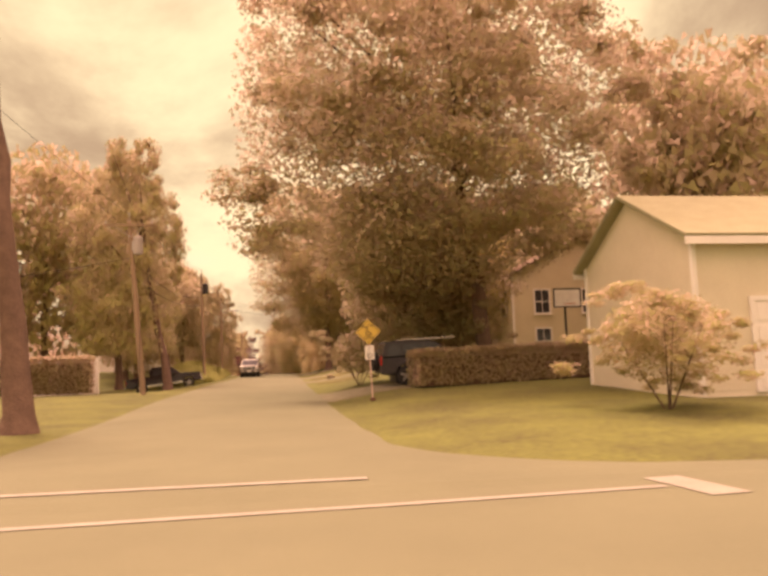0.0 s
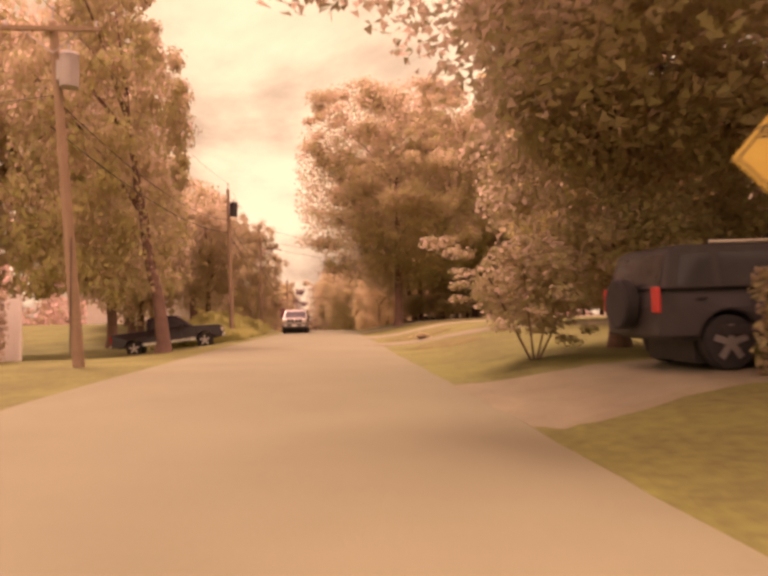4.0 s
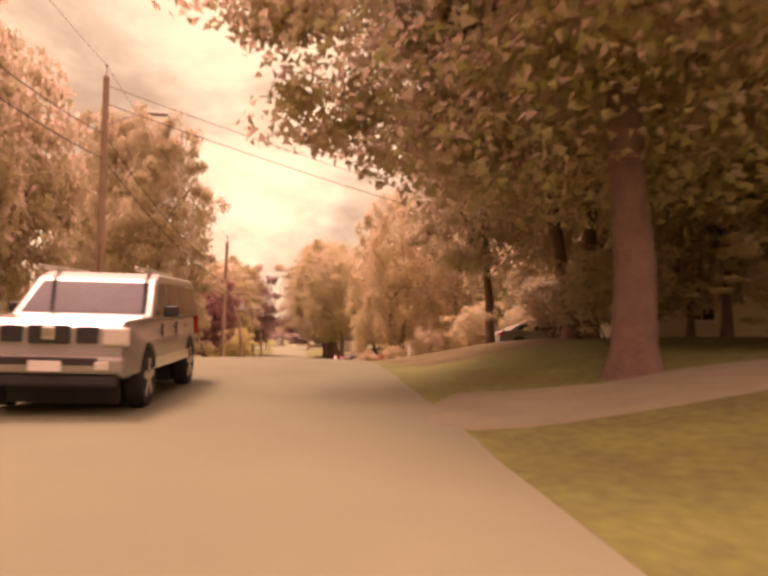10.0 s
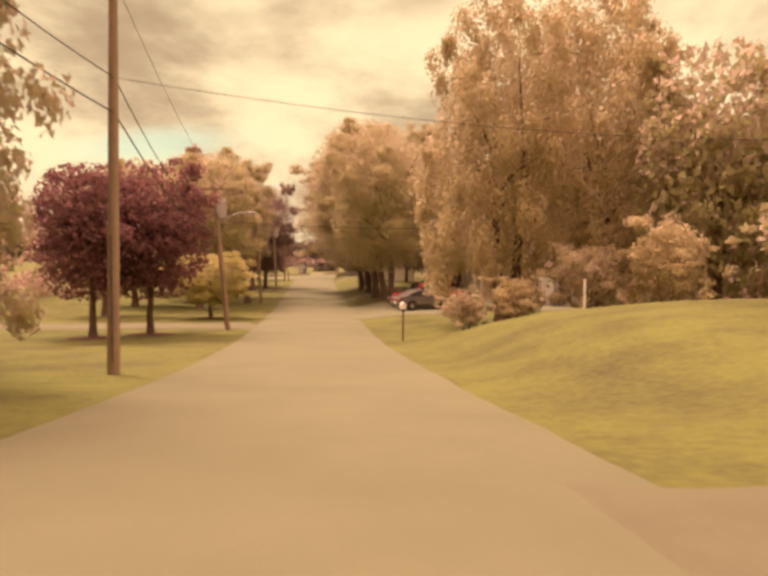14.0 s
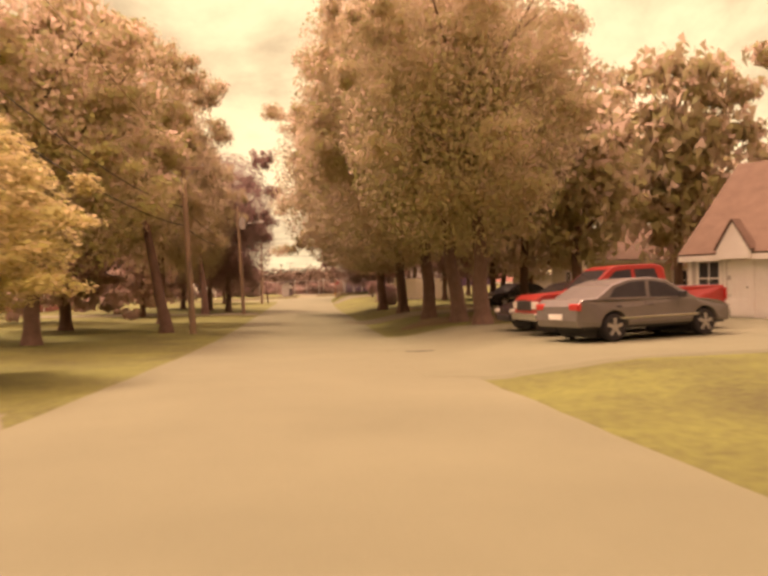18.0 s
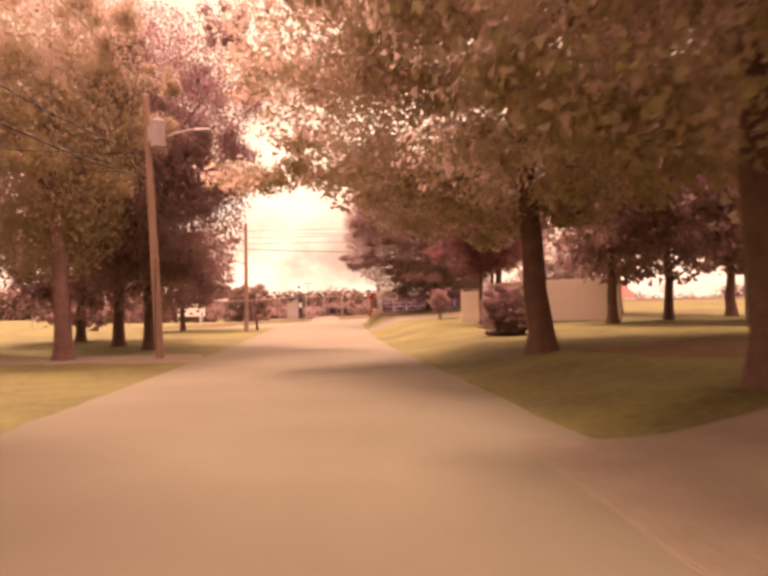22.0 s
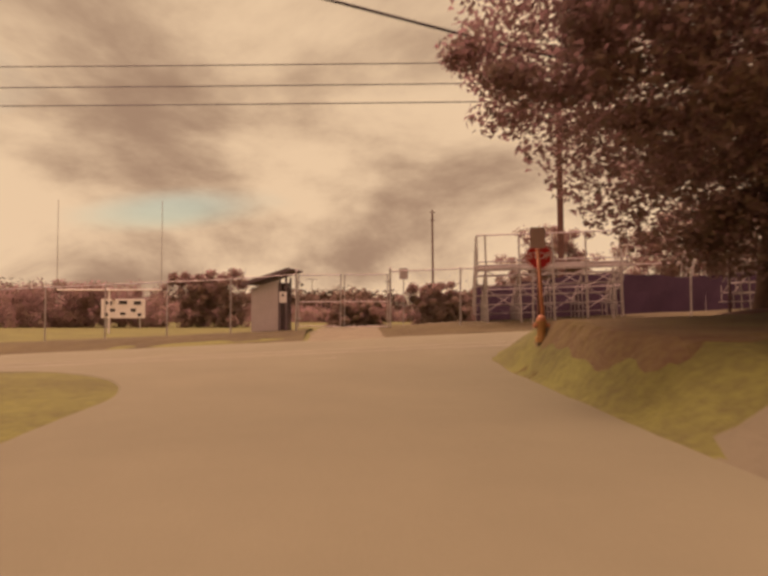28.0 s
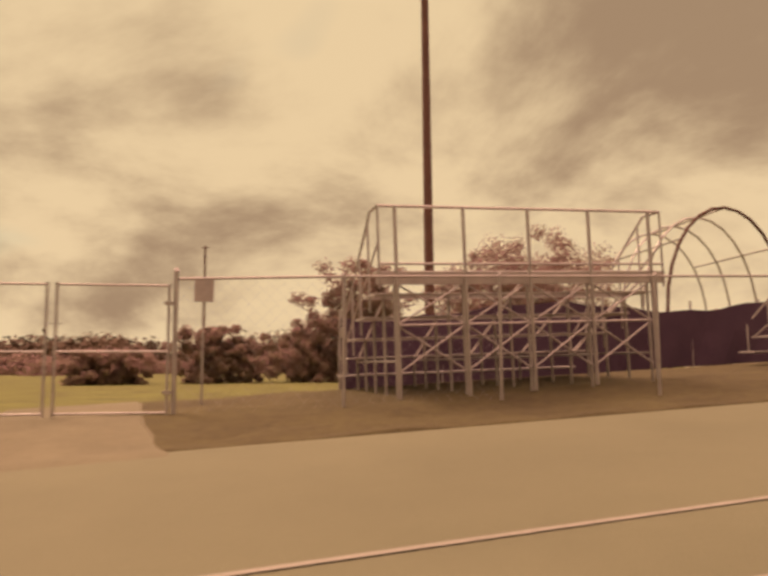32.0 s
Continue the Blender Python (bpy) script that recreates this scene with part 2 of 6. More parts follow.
VINYL = material("cream_vinyl", (0.7, 0.63, 0.49), (0.79, 0.72, 0.57), scale=1.0, rough=0.5)
YELLOW_SIDING = material("yellow_siding", (0.6, 0.53, 0.37), (0.68, 0.61, 0.44), scale=1.2, rough=0.65)
BRICK_RED = material("red_brick", (0.24, 0.095, 0.070), (0.34, 0.15, 0.10), scale=3, rough=0.9, bump=0.3, bump_scale=50)
ROOF_TAN = material("tan_shingle", (0.29, 0.275, 0.165), (0.37, 0.355, 0.22), scale=2, rough=0.95, bump=0.5, bump_scale=35)
ROOF_BROWN = material("brown_shingle", (0.125, 0.08, 0.056), (0.19, 0.125, 0.088), scale=2, rough=0.95, bump=0.5, bump_scale=35)
ROOF_RED = material("red_roof", (0.20, 0.085, 0.065), (0.27, 0.12, 0.09), scale=2, rough=0.9, bump=0.3, bump_scale=35)
GLASS = material("dark_glass", (0.030, 0.030, 0.035), (0.055, 0.052, 0.055), rough=0.08, spec=0.4)
RUBBER = material("tyre_rubber", (0.022, 0.020, 0.021), (0.04, 0.036, 0.036), scale=5, rough=0.85)
RIM = material("alloy_rim", (0.42, 0.40, 0.38), (0.58, 0.55, 0.52), scale=5, rough=0.35, metal=0.7)
BLACK_TRIM = material("black_trim", (0.030, 0.026, 0.027), (0.05, 0.044, 0.044), scale=4, rough=0.55)
CHROME = material("chrome", (0.55, 0.53, 0.50), (0.68, 0.66, 0.62), scale=4, rough=0.2, metal=0.9)
CAR_DARK = material("dark_car_paint", (0.022, 0.015, 0.019), (0.034, 0.023, 0.028), scale=2, rough=0.25, spec=0.6)
CAR_GREY = material("grey_car_paint", (0.17, 0.15, 0.14), (0.22, 0.195, 0.18), scale=2, rough=0.25, spec=0.6, metal=0.3)
CAR_SILVER = material("silver_car_paint", (0.30, 0.28, 0.25), (0.37, 0.345, 0.31), scale=2, rough=0.25, spec=0.6, metal=0.3)
CAR_RED = material("red_car_paint", (0.300, 0.027, 0.021), (0.348, 0.039, 0.027), scale=2, rough=0.28, spec=0.6)
LAMP_GLASS = material("lamp_glass", (0.55, 0.50, 0.44), (0.70, 0.66, 0.58), scale=4, rough=0.15, spec=0.6)
LAMP_RED = material("red_lamp_glass", (0.42, 0.03, 0.025), (0.52, 0.05, 0.04), scale=4, rough=0.2, spec=0.6)
SIGN_YELLOW = material("sign_yellow", (0.52, 0.36, 0.06), (0.60, 0.43, 0.09), scale=2, rough=0.45)
SIGN_RED = material("sign_red", (0.46, 0.030, 0.035), (0.54, 0.045, 0.045), scale=2, rough=0.45)
SIGN_BACK = material("sign_back", (0.46, 0.33, 0.28), (0.56, 0.42, 0.35), scale=3, rough=0.6)
SIGN_BLACK = material("sign_black", (0.03, 0.022, 0.022), (0.05, 0.04, 0.04), rough=0.5)
HYDRANT = material("faded_red_paint", (0.42, 0.16, 0.08), (0.58, 0.28, 0.14), scale=6, rough=0.6)
HYDRANT_BODY = material("faded_yellow_paint", (0.36, 0.19, 0.055), (0.46, 0.27, 0.09), scale=6, rough=0.65, fine=20)
SHED_WALL = material("shed_board", (0.40, 0.36, 0.32), (0.50, 0.455, 0.41), scale=1.5, rough=0.75)
SHED_DARK = material("shed_trim", (0.10, 0.075, 0.075), (0.16, 0.12, 0.115), scale=2, rough=0.8)
BLUE_TARP = material("dark_windscreen_fabric", (0.055, 0.030, 0.055), (0.085, 0.048, 0.075), scale=1.2, rough=0.85)
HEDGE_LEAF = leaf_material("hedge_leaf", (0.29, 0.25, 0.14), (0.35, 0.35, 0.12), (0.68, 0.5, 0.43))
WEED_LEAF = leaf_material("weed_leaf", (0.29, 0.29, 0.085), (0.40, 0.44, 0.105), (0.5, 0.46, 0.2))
FAR_WOOD = material("far_woods", (0.110, 0.070, 0.055), (0.17, 0.115, 0.075), scale=0.02, rough=0.95, fine=0.3, space="World")


# ---- geometry helpers ----
def mesh_from(name, bm):
    me = bpy.data.meshes.new(name)
    bm.normal_update()
    bm.to_mesh(me)
    bm.free()
    return me


def part(name, bm, mat, parent=None, label="", smooth=False):
    me = mesh_from(name, bm)
    me.materials.append(mat)
    if smooth:
        me.shade_smooth()
    ob = new(name, me)
    if parent:
        ob.parent = parent
    if label:
        tagged(ob, label)
    return ob


def thing(name, m, label, category, group="", kind=""):
    ob = new(name)
    ob.empty_display_size = 0.2
    ob.matrix_basis = m
    return tagged(ob, label, category, group, kind)


def box(bm, c, s, rot=None, bevel=0.0):
    """A box of size s centred at c."""
    m = Matrix.Translation(c) @ (rot.to_4x4() if rot else Matrix()) @ Matrix.Diagonal((*s, 1))
    made = bmesh.ops.create_cube(bm, size=1, matrix=m)["verts"]
    if bevel:
        edges = list({e for v in made for e in v.link_edges})
        bmesh.ops.bevel(bm, geom=edges, offset=bevel, segments=2, profile=0.5, affect="EDGES")
    return made


def tube(bm, p0, p1, r0, r1=None, seg=10, cap=True):
    """A tapered round bar from p0 to p1."""
    p0, p1 = Vector(p0), Vector(p1)
    r1 = r0 if r1 is None else r1
    d = p1 - p0
    q = d.to_track_quat("Z", "Y")
    rings = []
    for p, r in ((p0, r0), (p1, r1)):
        rings.append([bm.verts.new(p + q @ Vector((math.cos(a) * r, math.sin(a) * r, 0)))
                      for a in (2 * math.pi * i / seg for i in range(seg))])
    for i in range(seg):
        bm.faces.new((rings[0][i], rings[0][(i + 1) % seg], rings[1][(i + 1) % seg], rings[1][i]))
    if cap:
        bm.faces.new(rings[1])
        bm.faces.new(rings[0][::-1])


def loft(bm, pts, radii, seg=12):
    """One unbroken tapered bar through upright points."""
    rings = []
    for p, r in zip(pts, radii):
        rings.append([bm.verts.new((p[0] + math.cos(a) * r, p[1] + math.sin(a) * r, p[2])) for a in (2 * math.pi * i / seg for i in range(seg))])
    for lo, hi in zip(rings[:-1], rings[1:]):
        for i in range(seg):
            bm.faces.new((lo[i], lo[(i + 1) % seg], hi[(i + 1) % seg], hi[i]))
    bm.faces.new(rings[-1])


def pipe(bm, pts, r, seg=8):
    for a, b in zip(pts[:-1], pts[1:]):
        tube(bm, a, b, r, r, seg)


def prism(bm, pts, y0, y1, axis="y"):
    """A polygon in x, z pulled along y."""
    a = [bm.verts.new((x, y0, z)) for x, z in pts]
    b = [bm.verts.new((x, y1, z)) for x, z in pts]
    n = len(pts)
    bm.faces.new(a)
    bm.faces.new(b[::-1])
    for i in range(n):
        bm.faces.new((a[i], b[i], b[(i + 1) % n], a[(i + 1) % n]))
    bmesh.ops.recalc_face_normals(bm, faces=bm.faces[:])
    return a, b


def B():
    return bmesh.new()


# ---- the lie of the land ----
ROAD_Y = (-60, 0, 10, 20, 30, 40, 50, 60, 70, 80, 84, 88, 92, 100, 108, 117, 126, 131, 140, 150, 157, 165, 175, 186, 195, 208, 218, 224, 260)
ROAD_Z = (-.3, 0, -.04, .06, .36, .52, .70, .83, .95, 1.20, 1.24, 1.12, .88, .2, -.55, -1.31, -1.93, -2.16, -2.39, -2.65, -2.78, -2.83, -2.9, -2.97, -2.95, -2.76, -2.64, -2.52, -2.5)
RIGHT_Y = (-60, 0, 14, 25, 40, 60, 80, 100, 120, 138, 150, 165, 182, 195, 207, 300)
RIGHT_X = (2.0, 2.0, 1.9, 1.55, 1.5, 1.68, 1.78, 1.80, 1.50, 1.02, .7, .35, .05, -.5, -.9, -1.05)
LEFT_Y = (-60, 14, 25, 40, 55, 70, 85, 97, 110, 125, 140, 166, 187, 195, 215, 300)
LEFT_X = (-4.85, -4.85, -4.85, -4.75, -4.5, -4.25, -4.05, -4.1, -4.3, -4.9, -5.2, -5.9, -6.8, -7.0, -7.25, -7.4)
BANK_R_Y = (-60, 8, 14, 24, 36, 48, 60, 85, 97, 104, 107, 112, 120, 125, 128, 140, 146, 160, 172, 190, 205, 216, 222, 300)
BANK_R_H = (.0, .0, .3, .5, .55, 1.0, 1.1, 1.0, .8, .7, .9, 1.75, 1.9, 1.4, .45, .4, .5, .7, .7, .75, .85, 1.35, 1.65, 1.6)
BANK_L_Y = (-60, 10, 40, 49, 60, 68, 75, 82, 92, 101, 108, 300)
BANK_L_H = (0, .1, .05, -.55, -.55, .0, .35, .85, .85, .3, 0, 0)
START_EDGE, END_EDGE = 8.7, 223.4


def table(y, ys, vs):
    return float(np.interp(y, ys, vs))


def soft(y, ys, vs, w=3.0):
    return (table(y - w, ys, vs) + 2 * table(y, ys, vs) + table(y + w, ys, vs)) / 4


def road_z(y):
    return soft(y, ROAD_Y, ROAD_Z)


def edge_r(y):
    return soft(y, RIGHT_Y, RIGHT_X, 5)


def edge_l(y):
    return soft(y, LEFT_Y, LEFT_X, 5)


def step(a, b, v):
    t = min(1.0, max(0.0, (v - a) / (b - a)))
    return t * t * (3 - 2 * t)


def end_edge(x):
    return END_EDGE - 0.08 * max(-30.0, min(30.0, x + 4)) + 1.5 * step(-2.4, -.6, x)


def far_edge(x):
    return 232.8 - 0.06 * max(-30.0, min(30.0, x + 4))


def ground_z(x, y):
    z = road_z(y)
    dr, dl = x - edge_r(y) - flare(y, True), edge_l(y) - flare(y) - x
    if dr > 0:
        h = soft(y, BANK_R_Y, BANK_R_H, 1.5)
        z += h * (0.62 * step(0, 2.6 - 1.8 * step(212, 219, y) if y > 208 else 3.0 if y > 140 else 3.0 + 2.0 * step(34, 44, y), dr) + 0.38 * step(1, 11, dr))
    elif dl > 0:
        z += soft(y, BANK_L_Y, BANK_L_H, 1.5) * step(0, 6, dl)
    # the crossing road climbs to the right; the sports field lies level behind it
    k = step(221, 227, y)
    if k:
        xx = max(-40.0, min(30.0, x + 4))
        cross = -2.48 + 0.047 * xx + 0.02 * (min(y, 233) - 224)
        cross += 0.30 * step(0.1, 2.6, y - far_edge(x))
        field = -2.75 - 0.0016 * max(0, y - 250)
        f = step(238, 248, y)
        z = z * (1 - k) + k * (cross * (1 - f) + field * f)
    return z


def on_ground(x, y, dz=0.0):
    return Vector((x, y, ground_z(x, y) + dz))


def sheet(name, rows, mat, label, kind="structure", category="ground", drop=0.0):
    """A smooth sheet from rows of points, all of one length."""
    n = len(rows[0])
    verts = [p for row in rows for p in row]
    faces = [(i * n + j, i * n + j + 1, (i + 1) * n + j + 1, (i + 1) * n + j) for i in range(len(rows) - 1) for j in range(n - 1)]
    me = bpy.data.meshes.new(name)
    me.from_pydata(verts, [], faces)
    me.materials.append(mat)
    if name == "ground":
        me.shade_smooth()
    me.update()
    return tagged(new(name, me), label, category, kind=kind)


DRIVE_PLAN = [
    ("driveway", [(1.2, 28.5, 2.2), (4, 29.0, 1.6), (14, 29.6, 1.5)], GRAVEL, "gravel driveway beside the clipped hedge"),
    ("driveway", [(.8, 48.35, 1.3), (2.0, 48.1, 1.0), (3.2, 47.6, .7), (6, 46.6, .6), (14, 44.2, .6)], GRAVEL, "narrow pale path crossing the lawn"),
    ("driveway", [(.8, 59.8, 2.1), (2.0, 59.7, 1.7), (3.4, 59.0, 1.0), (6, 57.7, .7), (14, 54.2, .6)], GRAVEL, "pale driveway crossing the sloping lawn"),
    ("driveway", [(1.3, 74.4, 1.9), (4, 73.4, 1.0), (16, 71.5, .9)], GRAVEL, "pale driveway under the big tree"),
    ("driveway", [(.7, 97.4, 3.8), (2.0, 97.4, 3.6), (4.5, 98.0, 3.0), (18, 98.4, 2.7)], ASPHALT_OLD, "wide asphalt driveway with a parked car"),
    ("driveway", [(-.8, 150.3, 7.0), (1.8, 150.3, 6.9), (4.2, 150.0, 6.6), (16, 151.6, 6.0)], ASPHALT, "wide asphalt parking apron with parked cars"),
    ("driveway", [(-1.2, 170.9, 2.4), (1.0, 170.9, 2.1), (3.0, 171.2, 1.9), (9, 173.9, 1.8), (14, 175.8, 1.8)], GRAVEL, "shaded gravel driveway under the maples"),
    ("driveway", [(-4.6, 84.5, 2.2), (-9, 84.6, 1.7), (-20, 85, 1.6)], GRAVEL, "gravel driveway on the raised lawn"),
    ("driveway", [(-4.8, 138.0, 2.4), (-9, 137.6, 1.9), (-24, 137, 1.8)], ASPHALT_OLD, "pale driveway between two lawns"),
    ("driveway", [(-6.6, 189.6, 1.9), (-10, 189.5, 1.5), (-24, 189, 1.5)], GRAVEL, "shaded gravel driveway"),
    ("driveway", [(-1.2, 212.6, 2.4), (2.5, 212.4, 1.8), (14, 212.0, 1.6)], ASPHALT_OLD, "short asphalt driveway up the bank"),
    ("field_entry", [(-4.1, 231.8, 1.35), (-4.08, 234.4, 1.1), (-3.9, 244, 1.2)], GRAVEL, "gravel way in through the gate of the field"),
]
DRIVES = [p[1] for p in DRIVE_PLAN]


def in_drive(x, y, inner=.9):
    """Whether a place lies well inside a driveway."""
    for pts in DRIVES:
        for (x0, y0, w0), (x1, y1, w1) in zip(pts[:-1], pts[1:]):
            d = Vector((x1 - x0, y1 - y0))
            t = ((x - x0) * d.x + (y - y0) * d.y) / d.length_squared
            if 0 <= t <= 1 and abs((x - x0) * d.y - (y - y0) * d.x) / d.length < w0 + (w1 - w0) * t - inner:
                return True
    return False


def build_ground():
    off = [0, .15, .4, .8, 1.3, 2, 3, 4, 5, 6, 7.5, 9, 11, 13, 16, 20, 26, 34, 45, 70, 120, 260, 700, 1600]
    ys = [-500, -200, -90] + list(np.arange(-40, 262, 1.5)) + [275, 290, 310, 340, 380, 450, 600, 900, 1500, 3000]
    rows = []
    for y in ys:
        y = float(y)
        l, r = edge_l(y), edge_r(y)
        xs = [l - d for d in reversed(off)] + [l + .3, (l + r) / 2, r - .3] + [r + d for d in off]
        row = []
        for x in xs:
            z = ground_z(x, y)
            inside = l < x < r and y < END_EDGE + 2 or end_edge(x) - .2 < y < far_edge(x) - .3 or y < START_EDGE - .5
            z -= 0.10 if inside else 0.07 if in_drive(x, y) else 0.0
            if not inside:
                z += 0.03 * noise.noise((x * .35, y * .35, 0)) * step(0.3, 3, max(x - r, l - x))
            row.append((x, y, z))
        rows.append(row)
    sheet("ground", rows, GRASS, "mown lawn and verge of patchy yellow-green grass")


def flare(y, right=False):
    """How far the street's mouth opens at its two ends."""
    out = 0.0
    for edge, sgn, rad in ((START_EDGE, 1, 5.0), (END_EDGE + (1.3 if right else 0), -1, .9 if right else 5.5)):
        d = (y - edge) * sgn
        if d < rad:
            d = max(d, 0.0)
            out = max(out, rad - math.sqrt(max(0.0, rad * rad - (rad - d) ** 2)))
    return out


def build_roads():
    rows = []
    for y in np.arange(START_EDGE - .5, END_EDGE + 1.6, 0.5):
        y = float(y)
        f = flare(y)
        wob = 0.05 * noise.noise((y * .8, 3.1, 0)) + 0.03 * noise.noise((y * 3, 8.1, 0))
        wob2 = 0.05 * noise.noise((y * .8, 7.7, 0)) + 0.03 * noise.noise((y * 3, 1.7, 0))
        l, r = edge_l(y) - f + wob, edge_r(y) + flare(y, True) + wob2
        row = [(l - .16, y, ground_z(l, y) - .06)]
        for k in range(9):
            x = l + (r - l) * k / 8
            row.append((x, y, ground_z(x, y) + .02 + .05 * (1 - ((k - 4) / 4) ** 2)))
        row.append((r + .16, y, ground_z(r, y) - .06))
        rows.append(row)
    rows.insert(0, [(x, y - 1.2, z - .12) for x, y, z in rows[0]])
    rows.append([(x, y + .05, z - .15) for x, y, z in rows[-1]])
    sheet("road", rows, ASPHALT, "worn grey-tan asphalt of a narrow residential street", category="road")
    rows = []
    for x in list(np.concatenate([np.arange(-60, -8, 1.5), np.arange(-8, 8, .4), np.arange(8, 60.1, 1.5)])):
        x = float(x)
        rows.append([(x, y, ground_z(x, y) + (.024 if 0 < i < 8 else -.1)) for i, y in
                     enumerate([end_edge(x) - .4] + [end_edge(x) + (far_edge(x) - end_edge(x)) * k / 6 for k in range(7)] + [far_edge(x) + .3])])
    sheet("road_crossing", rows, ASPHALT, "patched asphalt road beside the sports field", category="road")
    rows = []
    for x in list(np.arange(-60, 60.1, 1.5)):
        x = float(x)
        rows.append([(x, y, ground_z(x, y) + (.024 if 0 < i < 8 else -.1)) for i, y in
                     enumerate([-4.06] + [-4 + (START_EDGE + 4) * k / 6 for k in range(7)] + [START_EDGE + .06])])
    sheet("road_main", rows, ASPHALT, "wide asphalt road at the street's mouth", category="road")
    # painted lines
    def line(name, pts, w, label, lift=.034):
        rows = []
        for i, (x, y) in enumerate(pts):
            x2, y2 = pts[min(i + 1, len(pts) - 1)]
            x1, y1 = pts[max(i - 1, 0)]
            d = Vector((x2 - x1, y2 - y1)).normalized()
            n = Vector((-d.y, d.x)) * w / 2
            rows.append([(x + n.x * s, y + n.y * s, ground_z(x + n.x * s, y + n.y * s) + lift) for s in (1, 0, -1)])
        sheet(name, rows, PAINT_LINE, label, category="road marking")
    line("road_line", [(x, 8.72 - .02 * x) for x in np.arange(-9, 1.2, .5)], .19, "worn white crosswalk line on asphalt", .08)
    line("road_line", [(x, 7.13 + .03 * x + (.02 * max(0, x - 1) ** 1.2)) for x in np.arange(-9, 4.3, .5)], .15, "worn white crosswalk line on asphalt")
    line("stop_bar", [(4.25, 7.9), (4.3, 7.4), (4.35, 6.7)], .45, "short white painted bar at the crosswalk's end")
    line("road_line", [(x, 227.53 - .037 * x) for x in np.arange(-30, 30, 1)], .07, "worn pale line painted along the crossing road")
    line("road_line", [(x, 226.26 - .052 * x) for x in np.arange(-30, 30, 1)], .09, "worn pale line painted along the crossing road")
    line("road_mark", [(-4.9, 224.3), (-4.6, 224.3), (-4.3, 224.28), (-4.0, 224.26)], .035, "thin white survey mark sprayed on asphalt", .085)
    line("road_mark", [(-4.4, 224.32), (-4.36, 224.5), (-4.33, 224.62)], .035, "thin white survey mark sprayed on asphalt", .085)


def field_verge():
    # bank coloured darker than the lawn, its dim exposure put into the tone
    for xa, xb in ((-60.8, -5.2), (-2.95, 60)):
        rows = []
        for x in np.arange(xa, xb + .1, .8):
            x = float(x)
            y0 = far_edge(x) + .1 * noise.noise((x * 1.3, 5, 0))
            rows.append([(x, y0 + d, ground_z(x, y0 + d) + (.03 + .05 * noise.noise((x * 1.1, d * 1.7, 3)) if 0 < d < 9 else -.08)) for d in (0, .15, .5, 1, 1.6, 2.4, 3.4, 4.6, 6.0, 7.6, 9.1)])
        sheet("verge", rows, VERGE, "rough dark grass bank beside the sports field")


def drive(name, pts, mat, label):
    """A driveway: a ribbon through (x, y, half width)."""
    rows = []
    n = 10
    fine = []
    for (x0, y0, w0), (x1, y1, w1) in zip(pts[:-1], pts[1:]):
        for k in range(n):
            t = k / n
            fine.append((x0 + (x1 - x0) * t, y0 + (y1 - y0) * t, w0 + (w1 - w0) * t))
    fine.append(pts[-1])
    for i, (x, y, w) in enumerate(fine):
        a, b = fine[max(0, i - 1)], fine[min(len(fine) - 1, i + 1)]
        d = Vector((b[0] - a[0], b[1] - a[1])).normalized()
        row = []
        for s in (-1 - .5 / w, -1, -.6, -.2, .2, .6, 1, 1 + .5 / w):
            e = s * w * (1 + .05 * noise.noise((x * .9, y * .9, 1.0 if s > 0 else -1.0)))
            px, py = x - d.y * e, y + d.x * e
            tuck = step(0, 3, i)
            row.append((px, py, ground_z(px, py) + (.11 * tuck - .06 if abs(s) <= 1 else -.14)))
        rows.append(row)
    sheet(name, rows, mat, label, category="driveway")


build_ground()
build_roads()
field_verge()
for entry in DRIVE_PLAN:
    drive(*entry)


# ---- trees ----
def leaf_cloud(centres, radii, per, leaf, rng, flat=0.62, droop=0.35, slim=1.0):
    """Leaf blades round cluster centres: arrays of vertices, three to a blade."""
    n = len(centres) * per
    c = np.repeat(centres, per, 0)
    r = np.repeat(radii, per)[:, None]
    d = rng.normal(size=(n, 3))
    d /= np.linalg.norm(d, axis=1)[:, None]
    p = c + d * r * rng.random((n, 1)) ** 0.45 * np.array([1, 1, flat])
    # blades lie like shingles on their cluster, so that each clump has a lit top and a shaded foot
    face = d + rng.normal(size=(n, 3)) * .36 + np.array([0, 0, .35])
    face /= np.linalg.norm(face, axis=1)[:, None]
    a = rng.normal(size=(n, 3)) + np.array([0, 0, -droop])
    a -= face * (a * face).sum(1)[:, None]
    a /= np.linalg.norm(a, axis=1)[:, None]
    b = np.cross(face, a)
    s = leaf * rng.uniform(0.6, 1.25, (n, 1))
    b = b * slim
    v = np.stack([p - a * s * .45 + b * s * .42, p + a * s * .6, p - a * s * .45 - b * s * .42], 1)
    return v.reshape(-1, 3)


def blade_mesh(name, v, mat):
    me = bpy.data.meshes.new(name)
    n = len(v) // 3
    me.vertices.add(len(v))
    me.vertices.foreach_set("co", v.astype(np.float32).ravel())
    me.loops.add(3 * n)
    me.loops.foreach_set("vertex_index", np.arange(3 * n, dtype=np.int32))
    me.polygons.add(n)
    me.polygons.foreach_set("loop_start", np.arange(0, 3 * n, 3, dtype=np.int32))
    me.update(calc_edges=True)
    me.materials.append(mat)
    return me


CROWNS = {}


